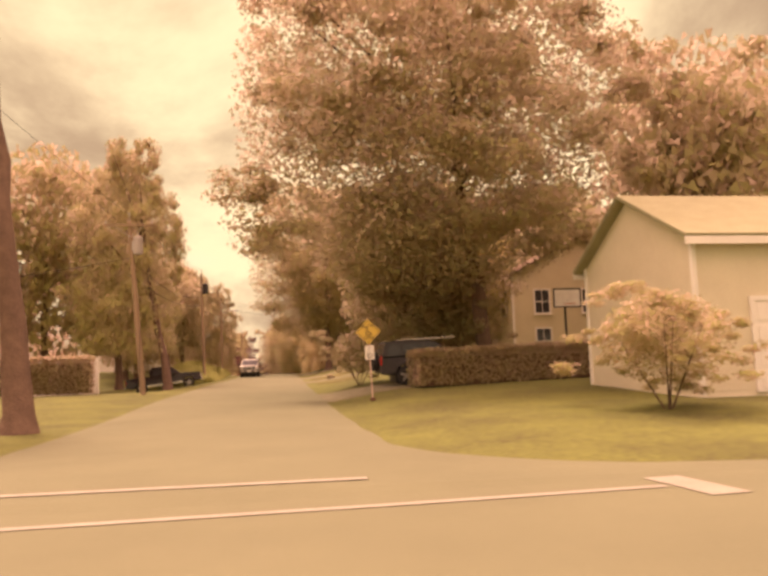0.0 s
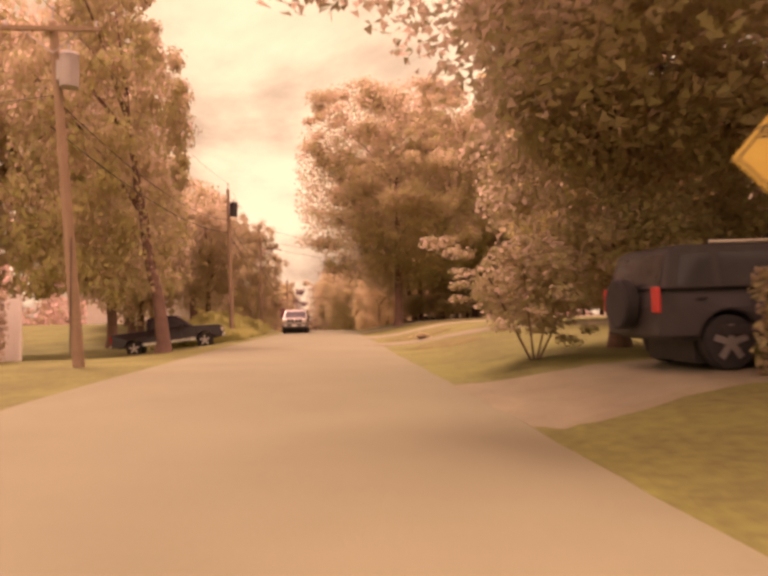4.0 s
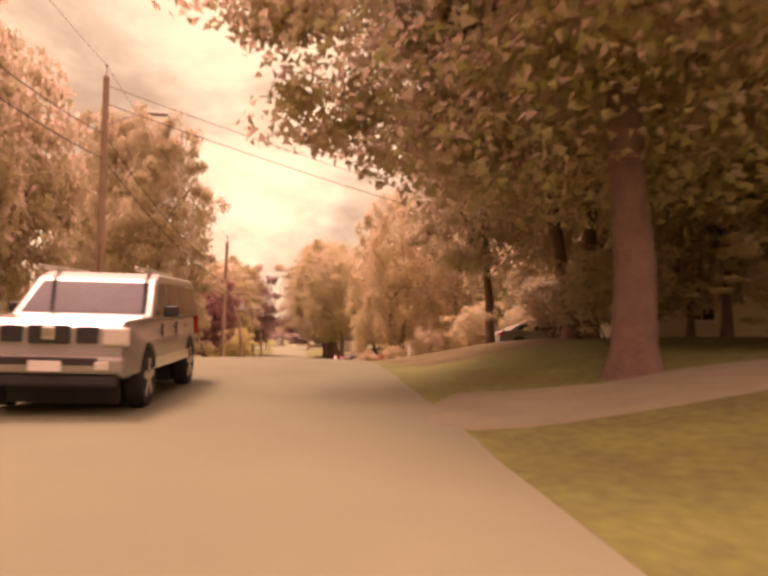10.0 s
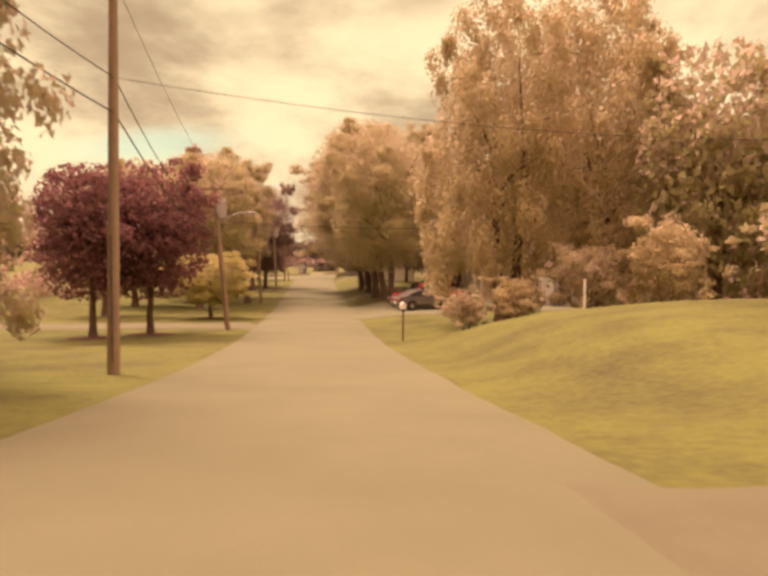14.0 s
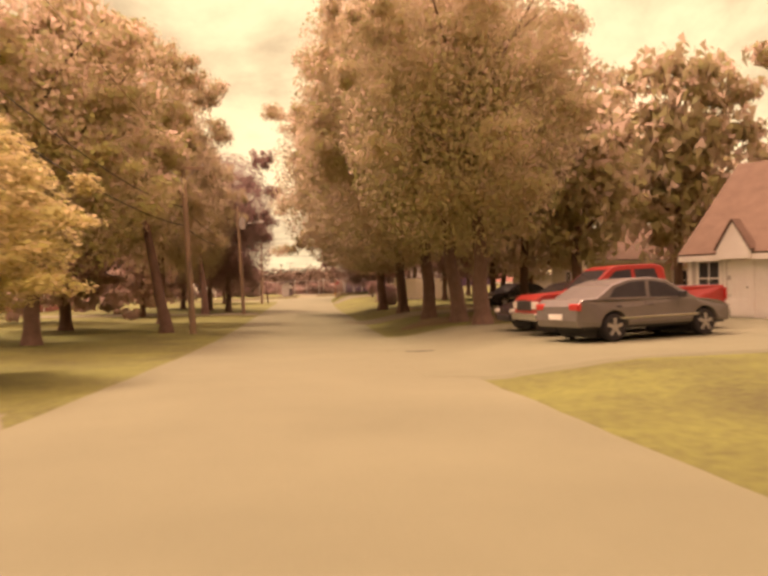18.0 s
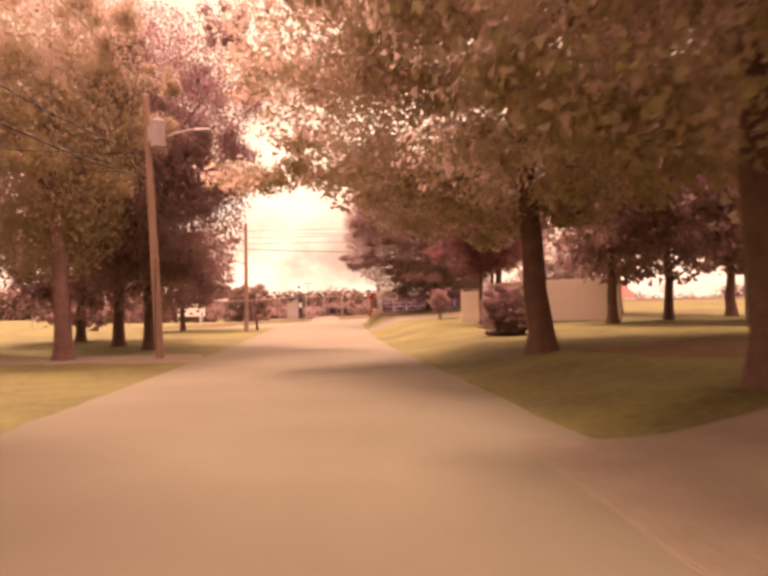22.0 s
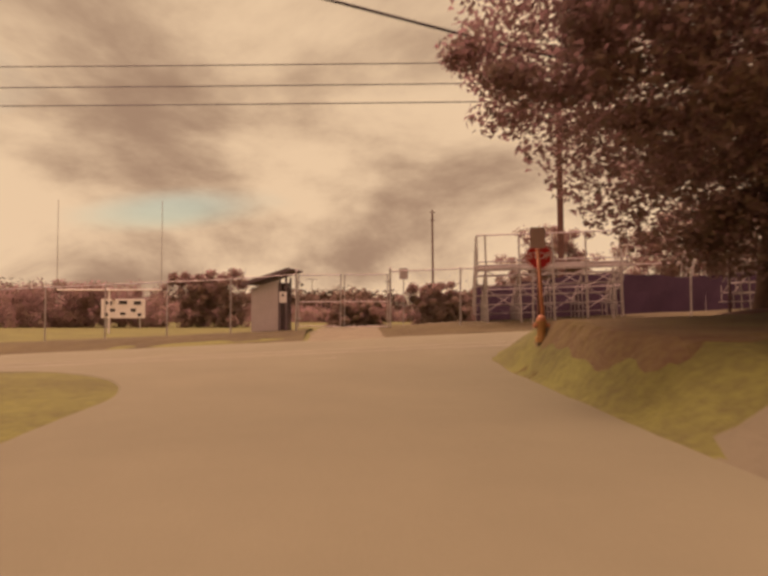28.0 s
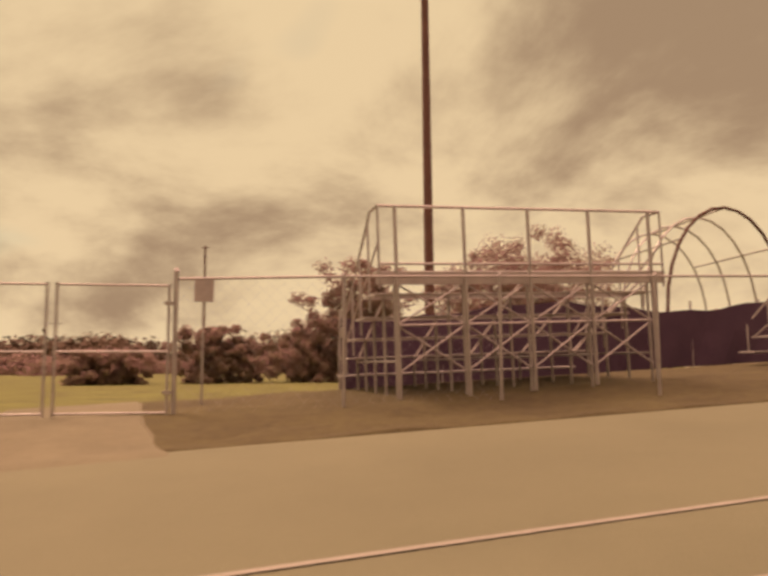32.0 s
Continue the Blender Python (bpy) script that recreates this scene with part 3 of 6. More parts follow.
def crown_shape(kind, seed, fine):
    """Leaf blades of a crown in a box of -1 to 1 across and 0 to 2 up."""
    key = (kind, seed, fine)
    if key in CROWNS:
        return CROWNS[key]
    rng = np.random.default_rng(seed * 7 + len(kind))
    many = {"round": 150, "broad": 170, "column": 120, "airy": 95, "willow": 130, "pine": 150, "shrub": 60, "box": 1}[kind]
    if fine == 2:
        many = int(many * 1.8)
    if fine >= 3:
        many = int(many * 3.0)
    per = {0: 60, 1: 74, 2: 132, 3: 190, 4: 300}[fine]
    cs, rs = [], []
    # leaf clusters gather on separate boughs, with shaded gaps between them
    nb = {"round": 50, "broad": 68, "column": 80, "airy": 34, "willow": 70, "pine": 1, "shrub": 26, "box": 1}[kind]
    boughs = []
    # full-shouldered crowns, flatter below than a ball
    square = {"broad": 3.0, "round": 2.5}.get(kind, 2.0)
    for k in range(nb):
        g = (k + .5) / nb
        ang = k * 2.39996 + rng.uniform(-.5, .5)
        up = 1 - 2 * g + rng.uniform(-.12, .12)
        up = max(-.96, min(.98, up))
        ring = math.sqrt(1 - up * up)
        d = np.array([math.cos(ang) * ring, math.sin(ang) * ring, up])
        d /= (ring ** square + abs(up) ** square) ** (1 / square)
        lump = 0.80 + (0.75 if kind == "shrub" else 0.42) * noise.noise((d[0] * 1.7 + seed, d[1] * 1.7, d[2] * 1.7))
        lump = min(lump, 1.0) if kind in ("round", "broad") else lump
        r = lump * (rng.uniform(.72, 1.0) if k % 4 else rng.uniform(.3, .6))
        if kind in ("round", "broad", "airy", "shrub"):
            x, y, z = d * r
            z = 0.5 + 0.5 * z
            if kind == "broad":
                z = 0.5 + 0.5 * d[2] * (.4 + .6 * r)
                w = 1.0 if z > .25 else .86 + .56 * z
                x, y = x * w, y * w
        elif kind == "column":
            z = g * .94 + .03
            w = (1 - max(0, z - .62) / .38 * .72 if z > .62 else .8 + .3 * z) * (.55 + .45 * lump) * (.8 if k % 4 else .4)
            x, y = math.cos(ang) * w, math.sin(ang) * w
        else:
            z = g * .95 + .03
            w = math.sqrt(max(.05, 1 - (max(0, z - .4) / .62) ** 2)) * (.5 + .5 * lump) * (.85 if k % 4 else .4)
            x, y = math.cos(ang) * w, math.sin(ang) * w
        boughs.append((x, y, z))
    spread = {"column": (.24, .035), "willow": (.17, .07), "airy": (.16, .045), "shrub": (.26, .08)}.get(kind, (.20, .045))
    while len(cs) < many:
        if kind == "pine":
            tier = rng.integers(0, 17)
            z = (tier + rng.uniform(-.35, .35)) / 17
            w = (1 - z * .86) * rng.uniform(.35, 1.0) * (.75 + .4 * noise.noise((tier * 1.7, seed, 0)))
            ang = rng.uniform(0, 2 * math.pi)
            x, y, z = math.cos(ang) * w, math.sin(ang) * w, z + .03 - .05 * w
        else:
            bx, by, bz = boughs[len(cs) % nb]
            turn, away = rng.uniform(0, 2 * math.pi), spread[0] * .85 * math.sqrt(rng.random())
            x, y = bx + math.cos(turn) * away, by + math.sin(turn) * away
            z = max(.02, bz + min(1.5, abs(rng.normal())) * spread[1] - .25 * spread[1] - .12 * ((x - bx) ** 2 + (y - by) ** 2))
        cs.append((x, y, z))
        rs.append(rng.uniform(.09, .19) * (.85 if fine == 2 else .68 if fine >= 3 else 1) * (.75 if kind in ("airy", "pine") else 1))
    leaf = {0: .082, 1: .050, 2: .034, 3: .0200, 4: .0180}[fine] * (0.9 if kind == "airy" else 1)
    flat = {"pine": .25, "willow": 1.2, "airy": .55}.get(kind, .62)
    cs = np.array(cs) * np.array([1, 1, 2.0])
    v = leaf_cloud(cs, np.array(rs), per, leaf, rng, flat, 1.1 if kind == "willow" else .35)
    if kind == "pine":
        k, size = (1500, 3600, 6000, 9000)[fine], (.11, .07, .05, .04)[fine]
        z = 1 - np.sqrt(rng.random(k))
        ang, w = rng.uniform(0, 2 * math.pi, k), (1 - .86 * z) * .72 * np.sqrt(rng.random(k)) * (.8 + .3 * np.sin(z * 105))
        v = np.concatenate([v, leaf_cloud(np.stack([np.cos(ang) * w, np.sin(ang) * w, z * 2 + .06], 1), np.full(k, .03), 1, size, rng, .4)])
    elif kind != "airy":
        # shaded inner leaves close the crown
        k, size, reach = ((1800, .11, .84), (5000, .072, .86), (17000, .034, .79), (42000, .022, .83), (95000, .020, .93))[fine]
        d = rng.normal(size=(k, 3))
        d /= np.linalg.norm(d, axis=1)[:, None]
        if kind == "shrub":
            k, reach = k // 2, .62
            d = d[:k]
        d /= (np.linalg.norm(d[:, :2], axis=1) ** square + np.abs(d[:, 2]) ** square)[:, None] ** (1 / square)
        core = d * rng.random((k, 1)) ** .4 * np.array([reach, reach, reach * 1.1]) + np.array([0, 0, 1.0])
        if kind == "column":
            z = rng.uniform(.08, 1.86, k)
            core[:, :2] *= (.8 / np.maximum(.25, np.linalg.norm(core[:, :2], axis=1)) * np.sqrt(rng.random(k)) * np.where(z > 1.25, 1 - (z - 1.25) * 1.1, .9 + .1 * z))[:, None]
            core[:, 2] = z
        if kind == "broad":
            core[:, :2] *= np.clip(.8 + .3 * core[:, 2:], 0, 1.05)
        v = np.concatenate([v, leaf_cloud(core, np.full(k, .03), 1, size, rng)])
    CROWNS[key] = v
    return v


CROWN_MESH = {}


def tree(x, y, r, h, low, kind="round", mat=LEAF_MAPLE, seed=1, fine=1, trunk=0.22, lean=(0, 0), ry=None, shift=(0, 0),
         label="", name="tree", group="", turn=None, stems=1, dz=0.0):
    """A tree at (x, y): crown radius r, total height h, lowest leaves at low."""
    rng = random.Random(seed * 31 + int(x * 10) + int(y * 7))
    # only trees at the street's end keep the backlit, darkened leaf tones
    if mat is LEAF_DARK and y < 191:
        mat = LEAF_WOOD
    root = thing(name, Matrix.Translation(on_ground(x, y, dz)), label or "tall leafy roadside maple with a grey-brown trunk", name.replace("_", " "), group)
    bm = B()
    for s in range(stems):
        ang = 2 * math.pi * s / max(1, stems) + rng.uniform(0, 1)
        sx, sy = (math.cos(ang) * .35, math.sin(ang) * .35) if stems > 1 else (0, 0)
        top = Vector((lean[0] + shift[0] * .6 + sx * 4, lean[1] + shift[1] * .6 + sy * 4, low + (h - low) * .55))
        n = 9
        pts, radii = [Vector((sx, sy, -.25)), Vector((sx, sy, .12)), Vector((sx, sy, .45))], [trunk * 1.7, trunk * 1.4, trunk * 1.12]
        for i in range(1, n + 1):
            t = i / n
            p = Vector((sx, sy, .45)).lerp(top, t) + Vector((rng.uniform(-.5, .5), rng.uniform(-.5, .5), 0)) * trunk * .5
            pts.append(p)
            radii.append(trunk * (1.08 - .7 * t))
        loft(bm, pts, radii)
        for i in range(6 if h > 5 else 4):
            t = rng.uniform(.5, .98)
            a = Vector((sx, sy, 0)).lerp(top, t)
            ang = rng.uniform(0, 2 * math.pi)
            zz = min(h * .9, a.z + rng.uniform(.1, .45) * (h - low))
            b = Vector((shift[0] + math.cos(ang) * r * .6, shift[1] + math.sin(ang) * r * .6, zz))
            mid = a.lerp(b, .5) + Vector((0, 0, .06 * r))
            tube(bm, a, mid, trunk * .42, trunk * .26, 7)
            tube(bm, mid, b, trunk * .26, trunk * .07, 7)
    part("trunk", bm, BARK, root, smooth=True)
    key = (kind, seed, fine, mat.name)
    if key not in CROWN_MESH:
        CROWN_MESH[key] = blade_mesh("crown", crown_shape(kind, seed, fine), mat)
    ob = new("crown", CROWN_MESH[key])
    ob.parent = root
    ob.matrix_basis = Matrix.Translation((shift[0], shift[1], low)) @ Matrix.Rotation(turn if turn is not None else rng.uniform(0, 6), 4, "Z") @ Matrix.Diagonal((r, ry or r, (h - low) / 2, 1))
    return root


def bush(x, y, r, h, mat=HEDGE_LEAF, seed=1, label="rounded leafy shrub on the lawn", name="shrub", ry=None, fine=0, group="", low=0.0, kind="shrub"):
    # shrubs before the street's end also drop the backlit, darkened tones
    if mat is LEAF_DARK and y < 191:
        mat = LEAF_WOOD
    root = thing(name, Matrix.Translation(on_ground(x, y)), label, name, group)
    bm = B()
    rng = random.Random(seed + int(x * 5))
    for i in range(6):
        a = rng.uniform(0, 6.28)
        tube(bm, (math.cos(a) * .05, math.sin(a) * .05, -.08), (math.cos(a) * r * .5, math.sin(a) * r * .5, h * .6), .025, .008, 6)
    part("stem", bm, BARK, root)
    key = (kind, seed, fine, mat.name)
    if key not in CROWN_MESH:
        CROWN_MESH[key] = blade_mesh("foliage", crown_shape(kind, seed, fine), mat)
    ob = new("foliage", CROWN_MESH[key])
    ob.parent = root
    ob.matrix_basis = Matrix.Translation((0, 0, low)) @ Matrix.Rotation(rng.uniform(0, 6), 4, "Z") @ Matrix.Diagonal((r, ry or r, (h - low) / 2, 1))
    return root


def hedge(x0, y0, x1, y1, w, h, label, mat=HEDGE_LEAF, seed=5):
    """A clipped hedge from one end to the other."""
    rng = np.random.default_rng(seed)
    L = math.hypot(x1 - x0, y1 - y0)
    root = thing("hedge", Matrix.Translation(on_ground(x0, y0)) @ Matrix.Rotation(math.atan2(y1 - y0, x1 - x0), 4, "Z"), label, "hedge")
    n = int(L * (w + 2 * h) * 800)
    p = rng.uniform((0, -w / 2, .08), (L, w / 2, h), (n, 3))
    side = rng.integers(0, 3, n)
    p[side == 0, 1] = np.sign(rng.normal(size=(side == 0).sum())) * w / 2 * rng.uniform(.86, 1.05, (side == 0).sum())
    p[side == 1, 2] = h * rng.uniform(.93, 1.04, (side == 1).sum())
    for i in range(n):
        gx = x0 + (x1 - x0) * p[i, 0] / L
        gy = y0 + (y1 - y0) * p[i, 0] / L
        p[i, 2] += ground_z(gx, gy) - ground_z(x0, y0) + .08 * noise.noise((p[i, 0] * 1.2, p[i, 1], seed))
    ob = new("foliage", blade_mesh("foliage", leaf_cloud(p, np.full(n, .09), 1, .10, rng), mat))
    ob.parent = root
    bm = B()
    box(bm, (L / 2, 0, h * .45), (L * .96, w * .7, h * .8))
    part("woody_core", bm, BARK, root)
    return root


# ---- planting, from the start of the street to its end ----
SHADE = "street trees"
tree(9.3, 31.6, 9.8, 19.5, 3.0, "broad", LEAF_WOOD, 1, 3, .36, shift=(-2.6, -1.0), label="huge spreading maple overhanging the street", group=SHADE)
tree(27, 42, 7, 19, 3, "round", LEAF_MAPLE, 2, 1, .3, label="tall maple behind the garage")
tree(21, 33, 6, 17, 2, "round", LEAF_DARK, 3, 1, .3, label="tall dark maple behind the garage")
tree(24, 58, 5, 14, 2, "round", LEAF_DARK, 4, 1, .25, label="dark leafy tree behind the house")
tree(-6.25, 18.8, 3.2, 13, 6.2, "airy", LEAF_MAPLE, 1, 2, .33, lean=(1.2, 0), shift=(-3.6, 0), label="leaning roadside tree with bare lower trunk", group=SHADE)
tree(-7.3, 49.4, 4.6, 17, 1.9, "column", LEAF_MAPLE, 1, 2, .26, shift=(-2.9, 1.0), label="tall dense tree beside the parked pickup", group=SHADE)
tree(-17, 56, 5.6, 19, 2.0, "round", LEAF_MAPLE, 2, 1, .3, label="tall broad tree behind the pickup")
tree(-13, 62, 4.6, 18, 2.0, "round", LEAF_DARK, 3, 1, .28, label="tall dark tree behind the pickup")
tree(-23, 50, 6, 18, 2.0, "round", LEAF_DARK, 4, 1, .28, label="tall tree at the back of the lot")
tree(-9.8, 76, 3.0, 10.5, 1.2, "round", LEAF_DARK, 2, 1, .2, label="dark tree behind the weedy verge")
tree(-12.5, 84.5, 4.2, 13.2, 2.4, "round", LEAF_MAPLE, 4, 1, .24, label="tree on the raised lawn")
tree(-12.5, 66.5, 3.8, 12, .6, "round", LEAF_DARK, 1, 1, .2, label="dense dark tree behind the weedy verge")
tree(-17, 80, 4.4, 12, .6, "round", LEAF_DARK, 2, 1, .2, label="dense dark tree behind the raised lawn")
tree(-14.5, 72, 4.5, 13, .8, "round", LEAF_MAPLE, 3, 1, .24, label="broad tree behind the weeds")
tree(-9.2, 108.5, 4.0, 15.0, .8, "column", LEAF_DARK, 2, 2, .24, label="tall dense columnar tree on the lawn", group=SHADE)
tree(-12.6, 111, 4.6, 16.5, .6, "column", LEAF_DARK, 2, 2, .26, label="tall dense columnar tree on the lawn", group=SHADE)
tree(-15.5, 118, 4.0, 14.5, 1.6, "column", LEAF_MAPLE, 1, 1, .26, label="tall dense tree at the lawn's back", group=SHADE)
tree(4.95, 74.8, 9.6, 20.0, 2.0, "broad", LEAF_MAPLE, 2, 3, .31, shift=(.3, 2.4), label="huge spreading tree at the edge of the wood", group=SHADE)
for i, (x, y, r, h, low) in enumerate(((12.0, 80, 5.0, 19, 2.2), (17.5, 78, 4.8, 20, 3.2), (23.5, 77, 5.0, 19, 2.6), (30, 76, 5.5, 19, 2.0), (10.5, 88, 4.5, 19, 2.4), (15, 96, 5, 21, 3), (20, 84, 5, 22, 5), (27, 90, 6, 22, 4), (34, 82, 6, 20, 3), (11.5, 97, 3.6, 15, 2.5))):
    tree(x, y, r, h, low, "round" if i % 3 else "broad", LEAF_DARK if i % 3 else LEAF_MAPLE, 1 + i % 4, 2 if i in (0, 1, 4) else 1, .22, label="tall woodland tree with a bare trunk", group="woodland trees")
for i, (x, y) in enumerate(((10.8, 82), (14.3, 84), (18.5, 85.5), (12.8, 87.5), (23, 84), (27, 82))):
    tree(x, y, 3.2, 8.5, .6, "round", LEAF_DARK, 1 + i % 4, 1, .12, label="bushy understorey tree in the wood", group="woodland trees")
for i in range(9):
    bush(9.5 + 2.9 * i, 76.5 + 1.4 * math.sin(i * 2.3), 2.3, 2.3 + .7 * math.sin(i * 1.7), LEAF_DARK, 1 + i % 3, "dense dark undergrowth below the trees", name="undergrowth", fine=1)
tree(11.0, 47.0, 5.7, 11.0, .3, "round", LEAF_LIGHT, 3, 2, .22, label="low-hanging light-green tree on the lawn")
tree(6.2, 35.2, 4.2, 10.5, .3, "round", LEAF_WOOD, 4, 2, .2, label="dark low-hanging tree beside the driveway")
tree(7.6, 84.0, 6.8, 15.5, 2.4, "broad", LEAF_WOOD, 2, 3, .2, lean=(-.5, 0), shift=(-1.4, -1.4), stems=2, label="dark twin-stemmed tree close to the road")
tree(7.6, 94.3, 5.0, 13.4, 2.2, "round", LEAF_DARK, 3, 2, .19, lean=(-.5, 0), shift=(-.1, 0), label="slender dark tree beside the driveway")
tree(8.2, 133.5, 5.0, 16.0, 1.2, "willow", LEAF_TAN, 1, 2, .3, stems=2, label="big drooping willow with thin tan foliage")
tree(15, 138, 6.2, 18.5, .8, "willow", LEAF_TAN, 2, 2, .3, label="big drooping willow with thin tan foliage")
tree(18.5, 131, 5.0, 14.5, .6, "round", LEAF_DARK, 1, 1, .25, label="dark leafy tree behind the hill")
tree(25, 128, 6, 16, 1, "willow", LEAF_TAN, 1, 1, .25, label="tall tan willow behind the white house")
for i, (x, y, r, h) in enumerate(((5.2, 128.4, 1.7, 2.2), (7.6, 128.2, 2.0, 2.8), (10.5, 127.5, 2.3, 4.2), (13.5, 126, 2.6, 5.0))):
    bush(x, y, r, h, (HEDGE_LEAF, LEAF_TAN)[i % 2], 1 + i % 3, "overgrown flowering shrub at the foot of the hill", fine=1)
tree(-9.7, 132.0, 3.4, 8.6, 1.5, "round", LEAF_PLUM, 1, 1, .16, label="purple-leaved plum tree in a mulch ring", group="plum trees")
tree(-11.8, 130.0, 3.2, 8.2, 1.5, "round", LEAF_PLUM, 2, 1, .16, label="purple-leaved plum tree in a mulch ring", group="plum trees")
tree(-8.9, 144.4, 3.2, 4.4, .8, "broad", LEAF_LIGHT, 3, 2, .11, label="low umbrella-shaped light-green ornamental tree")
tree(-11.9, 157.0, 5.6, 13.5, 1.5, "round", LEAF_MAPLE, 2, 2, .26, label="tall street maple with an open crown", group=SHADE)
tree(-8.8, 163.9, 4.4, 15.0, 2.4, "round", LEAF_MAPLE, 4, 2, .24, lean=(-.6, 0), shift=(-2.4, 1.6), label="leaning street maple beside the utility pole", group=SHADE)
tree(-14.2, 167, 4.6, 15.0, .9, "pine", LEAF_NEEDLE, 1, 1, .26, label="tall dark pine with layered boughs")
tree(-18, 160, 4.6, 13, 1.6, "round", LEAF_DARK, 3, 1, .26, label="tall dark maple behind the lawn")
tree(-16.5, 147, 3.6, 10, 1.2, "round", LEAF_DARK, 2, 1, .22, label="dark maple behind the ornamental tree")
tree(-11.2, 174.0, 4.6, 15.0, 2.0, "round", LEAF_DARK, 3, 2, .22, label="dark street maple with open boughs", group=SHADE)
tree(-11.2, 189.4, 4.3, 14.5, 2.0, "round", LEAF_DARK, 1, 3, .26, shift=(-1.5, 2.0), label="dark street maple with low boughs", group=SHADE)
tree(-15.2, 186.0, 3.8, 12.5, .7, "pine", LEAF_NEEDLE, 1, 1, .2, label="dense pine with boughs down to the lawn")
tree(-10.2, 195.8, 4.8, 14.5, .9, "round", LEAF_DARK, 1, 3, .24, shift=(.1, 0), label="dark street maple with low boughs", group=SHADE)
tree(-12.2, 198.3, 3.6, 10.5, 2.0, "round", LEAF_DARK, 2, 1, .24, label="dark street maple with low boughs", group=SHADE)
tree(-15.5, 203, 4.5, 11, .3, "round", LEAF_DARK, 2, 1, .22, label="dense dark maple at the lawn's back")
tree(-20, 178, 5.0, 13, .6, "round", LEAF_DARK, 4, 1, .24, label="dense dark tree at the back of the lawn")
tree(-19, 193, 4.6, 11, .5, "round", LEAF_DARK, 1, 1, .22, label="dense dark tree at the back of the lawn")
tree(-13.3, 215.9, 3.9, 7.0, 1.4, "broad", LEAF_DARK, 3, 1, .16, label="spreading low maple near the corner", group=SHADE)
for i, (x, y, r, h, low) in enumerate(((4.2, 158.0, 5.4, 15.5, 2.0), (3.7, 160.2, 3.4, 13, 3.0), (3.2, 165.2, 6.6, 17.5, 1.8), (2.95, 174.4, 6.2, 16.5, 1.8), (9.5, 171, 5.4, 17, 1.6), (2.45, 183.2, 8.0, 15.5, 2.4), (10.5, 183, 4.8, 13, 1.6), (13.5, 192, 4.2, 12, 1.6))):
    tree(x, y, r, h, low, "broad" if i % 2 else "round", LEAF_DARK if y > 168 else LEAF_MAPLE, 1 + i % 3, (3 if i in (0, 2, 3, 5) else 2) if x < 5 and i != 1 else 1, .29 if x < 5 else .24,
         lean=((-.7, 0) if i == 1 else (0, 0)), shift=((-1.0, 1.6) if y == 183.2 else (-.9, -.3) if x < 5 else (0, 0)), label="large street maple with a stout trunk", group=SHADE)
for i, (x, y, r, h) in enumerate(((22, 160, 5, 15), (19, 172, 5, 16), (27, 150, 5, 16), (31, 165, 6, 17), (24, 184, 5, 14), (18, 203, 3.5, 9), (9.8, 163.5, 3.6, 11), (12, 169.5, 3.6, 12))):
    tree(x, y, r, h, 1.8, "round", LEAF_DARK, 1 + i % 4, 0, .25, label="dark tree behind the houses")
tree(4.6, 202.3, 2.9, 7.4, 1.9, "round", LEAF_PLUM, 2, 2, .10, label="slender red-leaved tree beside the fence")
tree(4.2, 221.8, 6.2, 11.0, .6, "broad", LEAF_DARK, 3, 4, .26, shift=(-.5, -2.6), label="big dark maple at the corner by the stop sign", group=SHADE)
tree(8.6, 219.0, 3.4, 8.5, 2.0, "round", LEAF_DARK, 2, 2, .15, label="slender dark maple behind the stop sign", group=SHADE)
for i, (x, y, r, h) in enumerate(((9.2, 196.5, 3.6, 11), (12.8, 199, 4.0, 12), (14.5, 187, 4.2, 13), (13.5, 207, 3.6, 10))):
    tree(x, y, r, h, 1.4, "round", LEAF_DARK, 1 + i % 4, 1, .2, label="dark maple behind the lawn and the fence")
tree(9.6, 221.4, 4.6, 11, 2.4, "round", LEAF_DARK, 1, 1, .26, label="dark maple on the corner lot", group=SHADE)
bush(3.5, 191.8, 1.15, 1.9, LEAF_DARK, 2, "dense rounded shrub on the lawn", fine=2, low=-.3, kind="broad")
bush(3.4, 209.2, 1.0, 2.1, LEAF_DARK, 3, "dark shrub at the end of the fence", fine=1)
for i, (x, y, r, h) in enumerate(((-7.2, 58.5, 1.4, 1.3), (-8.6, 61, 1.7, 1.8), (-7.0, 62, 1.0, 1.0), (-7.4, 66.5, 1.6, 1.6), (-8.8, 69.5, 1.8, 2.0), (-7.0, 71.5, 1.2, 1.2), (-6.6, 75, 1.2, 1.1), (-8.5, 79, 1.5, 1.5))):
    bush(x, y, r, h, WEED_LEAF, 1 + i % 3, "rank weedy shrub on the verge", name="weed_clump", group="weeds on the verge", fine=1)
for i, (x, y, r, h) in enumerate(((3.6, 33.2, 2.0, 3.0), (6.0, 32.8, 2.3, 3.8), (8.8, 33.0, 2.5, 4.4), (9.5, 84, 2.2, 3.2), (10.5, 92, 2.5, 3.6), (6.6, 79.5, 2.0, 2.6), (7.5, 86, 2, 2.4))):
    bush(x, y, r, h, LEAF_DARK, 1 + i % 3, "dense dark undergrowth below the trees", name="undergrowth", fine=1)
bush(3.3, 48.5, .45, .32, LEAF_DARK, 2, "small dark weed clump beside the path", name="weed_clump", fine=0)
bush(8.4, 15.0, 2.3, 3.1, LEAF_MAPLE, 1, "wide feathery shrub before the garage", fine=2)
